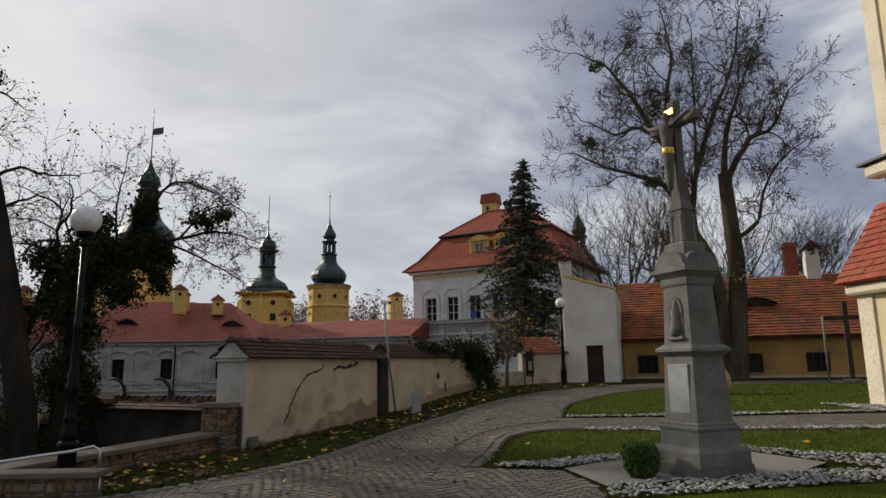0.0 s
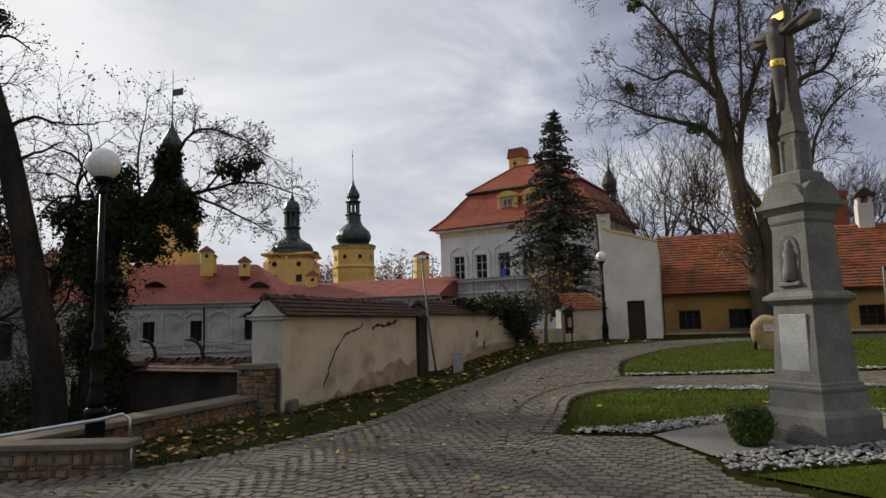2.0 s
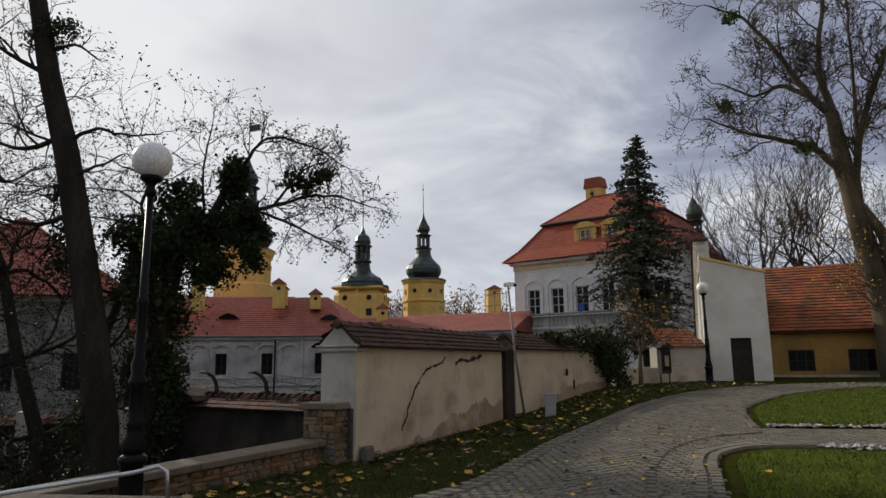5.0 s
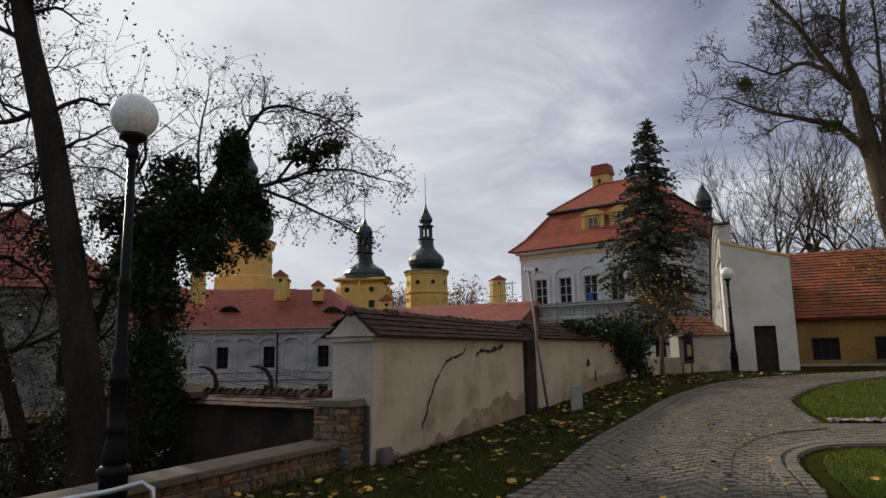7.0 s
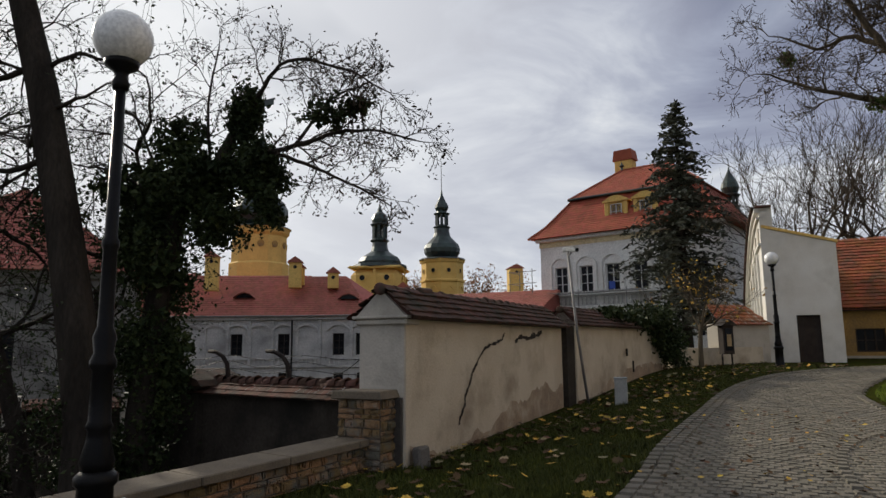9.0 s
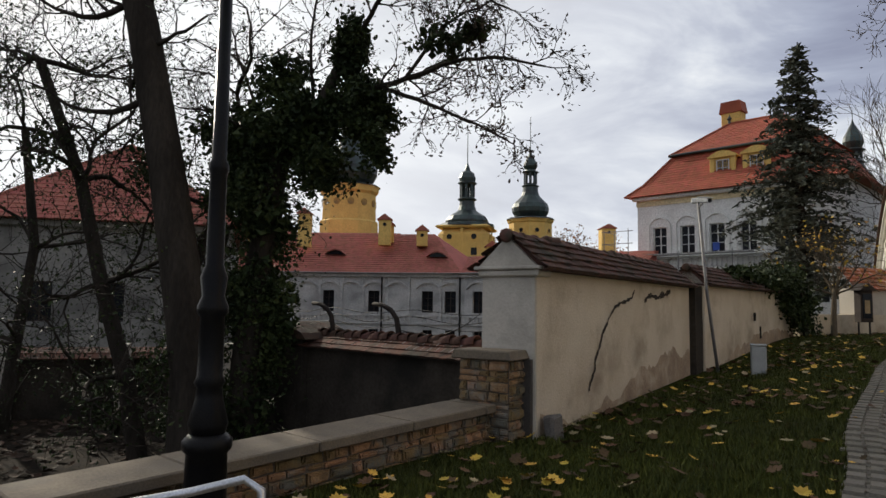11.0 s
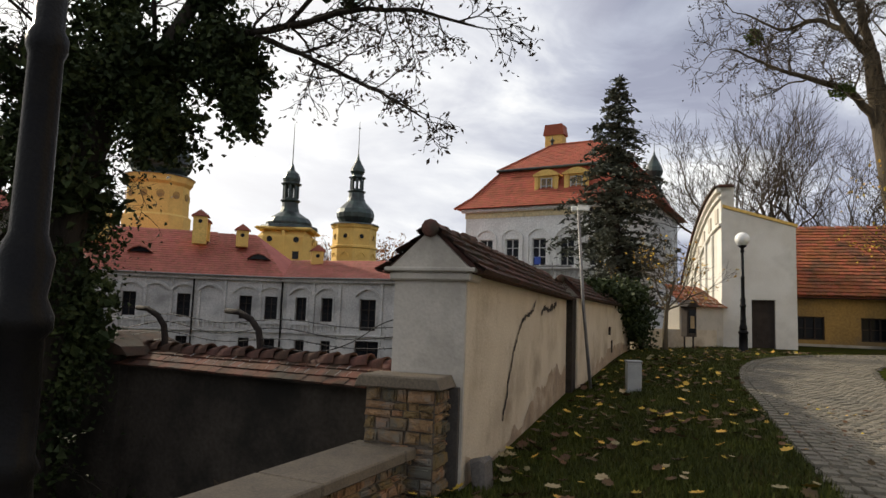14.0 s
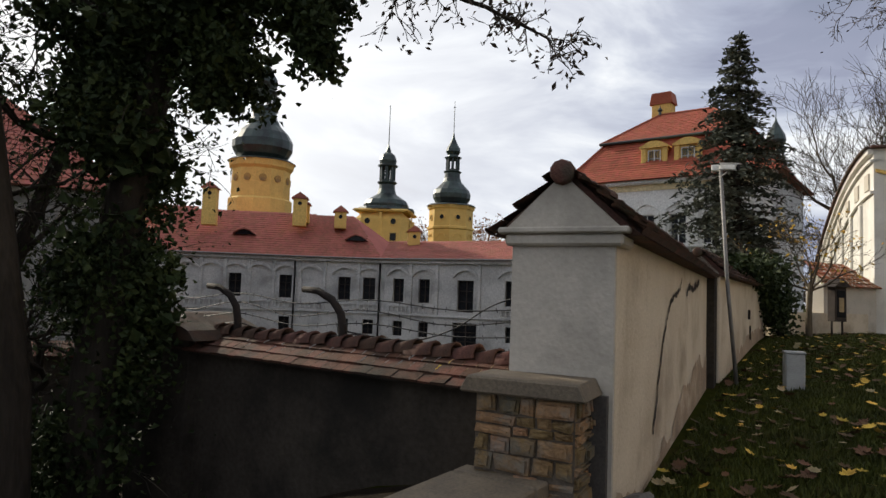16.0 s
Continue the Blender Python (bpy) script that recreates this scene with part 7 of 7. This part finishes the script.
def pebbles(strip, count, name, seed, size=0.027):
    """Rounded pebbles inside an outline."""
    rng = random.Random(seed)
    xs, ys = [p[0] for p in strip], [p[1] for p in strip]
    verts, faces = [], []
    octa = [(1, 0, 0), (0, 1, 0), (-1, 0, 0), (0, -1, 0), (0, 0, 0.8), (0, 0, -0.5)]
    tri = ((0, 1, 4), (1, 2, 4), (2, 3, 4), (3, 0, 4), (1, 0, 5), (2, 1, 5), (3, 2, 5), (0, 3, 5))
    n = 0
    for _ in range(count * 12):
        x, y = rng.uniform(min(xs), max(xs)), rng.uniform(min(ys), max(ys))
        if not inside(strip, x, y):
            continue
        s = size * rng.uniform(0.6, 1.4)
        a = rng.uniform(0, 6.28)
        k = len(verts)
        z = height(x, y) + 0.055 + rng.uniform(-0.01, 0.02)
        for px, py, pz in octa:
            px, py = px * s * 1.3, py * s * 0.85
            verts.append((x + px * math.cos(a) - py * math.sin(a), y + px * math.sin(a) + py * math.cos(a), z + pz * s * 0.8 + rng.uniform(-0.2, 0.2) * s))
        faces += [tuple(k + j for j in t) for t in tri]
        n += 1
        if n >= count:
            break
    ob = new(name, raw_mesh(name, verts, faces, PEBBLE))
    tagged(ob, "bed of white marble pebbles edging the lawn", "gravel", kind="stuff")


pebbles([(0.75, 10.30), (0.75, 10.8), (1.5, 10.35), (3.2, 10.05), (5.5, 10.2), (5.5, 9.3), (2.2, 9.0), (1.6, 9.45)], 1000, "gravel_bed", 1)
pebbles([(-2.65, 8.35), (-2.55, 8.55), (-1.1, 9.62), (0.72, 10.75), (0.74, 10.4), (-0.9, 9.35), (-1.75, 8.5)], 700, "gravel_bed", 2)
pebbles([(-1.12, 7.42), (-0.4, 7.82), (1.15, 8.68), (2.1, 8.95), (5.5, 9.2), (5.5, 8.6), (2.0, 8.25), (0.8, 7.68), (-0.85, 6.8), (-1.05, 6.85)], 1700, "gravel_bed", 3)
pebbles([(-2.5, 15.03), (-0.36, 15.42), (1.2, 15.82), (4.5, 16.92), (12, 19.1), (12, 19.4), (4.5, 17.25), (1.2, 16.12), (-0.36, 15.72), (-2.48, 15.25)], 1300, "gravel_bed", 4, 0.038)
pebbles([(-1.9, 12.92), (-0.4, 12.97), (1.4, 13.37), (3.4, 13.77), (12, 15.75), (12, 15.4), (3.4, 13.45), (1.4, 13.05), (-0.4, 12.65), (-1.85, 12.62)], 1300, "gravel_bed", 5, 0.038)
pebbles([(3.6, 18.9), (4.7, 18.5), (6.0, 15.4), (5.2, 15.2)], 700, "gravel_bed", 6, 0.042)


def blades(region, count, name, mat, seed, h=(0.03, 0.07), box=None, label="short grass", parent=None, skip=None, width=0.006):
    rng = random.Random(seed)
    xs, ys = [p[0] for p in region], [p[1] for p in region]
    x0, x1, y0, y1 = box or (min(xs), max(xs), min(ys), max(ys))
    verts, faces = [], []
    n = tries = 0
    while n < count and tries < count * 8:
        tries += 1
        y = y0 + (y1 - y0) * rng.random() ** 1.6
        x = rng.uniform(x0, x1)
        if not inside(region, x, y) or (skip and inside(skip, x, y)):
            continue
        z = height(x, y) + 0.0
        a = rng.uniform(0, 6.28)
        l = rng.uniform(*h)
        s = width * (1 + (y - y0) * 0.06)
        k = len(verts)
        lean = rng.gauss(0, 0.5) * l
        dx, dy = math.cos(a), math.sin(a)
        verts += [(x - dx * s, y - dy * s, z), (x + dx * s, y + dy * s, z), (x - dy * lean, y + dx * lean, z + l)]
        faces.append((k, k + 1, k + 2))
        n += 1
    ob = new(name, raw_mesh(name, verts, faces, mat))
    tagged(ob, label, "grass", kind="stuff")


VERGE = [(-8.75, 10.6), (-9.3, 6.9), (-7.6, 7.05)] + [q for q in ROAD_LEFT if 7.0 < q[1] < 28.5] + [(-4.6, 31.0), (-7.35, 27.5), (-8.2, 18.4), (-8.4, 11.1)]
blades(VERGE, 90000, "verge_grass", BLADE, 3, (0.03, 0.08), label="short rough autumn grass beside the drive")
blades(lawn_south, 26000, "lawn_grass", BLADE_LAWN, 4, (0.05, 0.075), (-3, 6, 9, 13.6), "mown lawn grass", width=0.008)
blades(lawn_north, 26000, "lawn_grass", BLADE_LAWN, 5, (0.05, 0.08), (-3, 8, 15.8, 29.0), "mown lawn grass", width=0.012)
blades(lawn_front, 9000, "lawn_grass", BLADE_LAWN, 6, (0.05, 0.075), (-1, 4, 4.5, 9), "mown lawn grass", width=0.007)

MAPLE = [(0, -0.42), (0.14, -0.26), (0.40, -0.28), (0.36, -0.05), (0.56, 0.14), (0.36, 0.24), (0.30, 0.46), (0.14, 0.42), (0, 0.64), (-0.14, 0.42), (-0.30, 0.46), (-0.36, 0.24), (-0.56, 0.14), (-0.36, -0.05), (-0.40, -0.28), (-0.14, -0.26)]


def fallen(region, count, name, mat, seed, size, label, bias=1.0, lift=0.03, skip=None):
    rng = random.Random(seed)
    xs, ys = [p[0] for p in region], [p[1] for p in region]
    verts, faces = [], []
    n = tries = 0
    while n < count and tries < count * 10:
        tries += 1
        x = rng.uniform(min(xs), max(xs))
        y = min(ys) + (max(ys) - min(ys)) * rng.random() ** bias
        if not inside(region, x, y) or noise.noise(Vector((x * 0.55, y * 0.55, seed))) < rng.uniform(-0.45, 0.25):
            continue
        a, s = rng.uniform(0, 6.28), size * rng.uniform(0.5, 1.25)
        tx, ty, curl = rng.gauss(0, 0.22), rng.gauss(0, 0.22), rng.uniform(0.1, 0.9)
        k = len(verts)
        z = height(x, y) + lift + rng.uniform(0, 0.03)
        verts.append((x, y, z))
        for px, py in MAPLE:
            px, py = px * s, py * s
            verts.append((x + px * math.cos(a) - py * math.sin(a), y + px * math.sin(a) + py * math.cos(a), max(z - 0.025, z + px * tx + py * ty + curl * (px * px + py * py) / s)))
        m = len(MAPLE)
        faces += [(k, k + 1 + i, k + 1 + (i + 1) % m) for i in range(m)]
        n += 1
    ob = new(name, raw_mesh(name, verts, faces, mat))
    tagged(ob, label, "leaves", kind="stuff")


fallen(VERGE, 250, "fallen_leaves", LEAF_YELLOW, 11, 0.105, "scattered yellow maple leaves on the grass", 1.5, 0.045)
fallen(VERGE, 130, "fallen_leaves", LEAF_PALE, 12, 0.12, "scattered pale dry maple leaves on the grass", 1.3, 0.045)
fallen(VERGE, 520, "fallen_leaves", LEAF_BROWN, 13, 0.12, "scattered brown maple leaves on the grass", 1.3, 0.04)
GARDEN = [(-9.95, 10.4), (-10.1, 5.0), (-24.0, 4.0), (-24.0, 9.0), (-17.9, 16.2), (-14.1, 12.0)]
fallen(GARDEN, 1500, "fallen_leaves", LEAF_SHADED, 14, 0.16, "brown leaves covering the garden ground", 1.0, 0.05)
fallen([(-9, 5.9), (-5.9, 9.8), (-5.2, 16), (-3.2, 15.5), (-2.9, 9), (-2.2, 4), (-8.5, 4)], 420, "fallen_leaves", LEAF_BROWN, 15, 0.06, "a few dry leaves on the setts", 1.0, 0.03)
fallen(lawn_south, 60, "fallen_leaves", LEAF_YELLOW, 16, 0.10, "a few yellow leaves on the lawn", 1.0, 0.08)
fallen([(-9, 5.9), (-5.9, 9.8), (-5.2, 16), (-3.2, 15.5), (-2.9, 9), (-2.2, 4), (-8.5, 4)], 160, "fallen_leaves", LEAF_YELLOW, 18, 0.055, "small yellow leaves strewn on the setts", 1.0, 0.03)
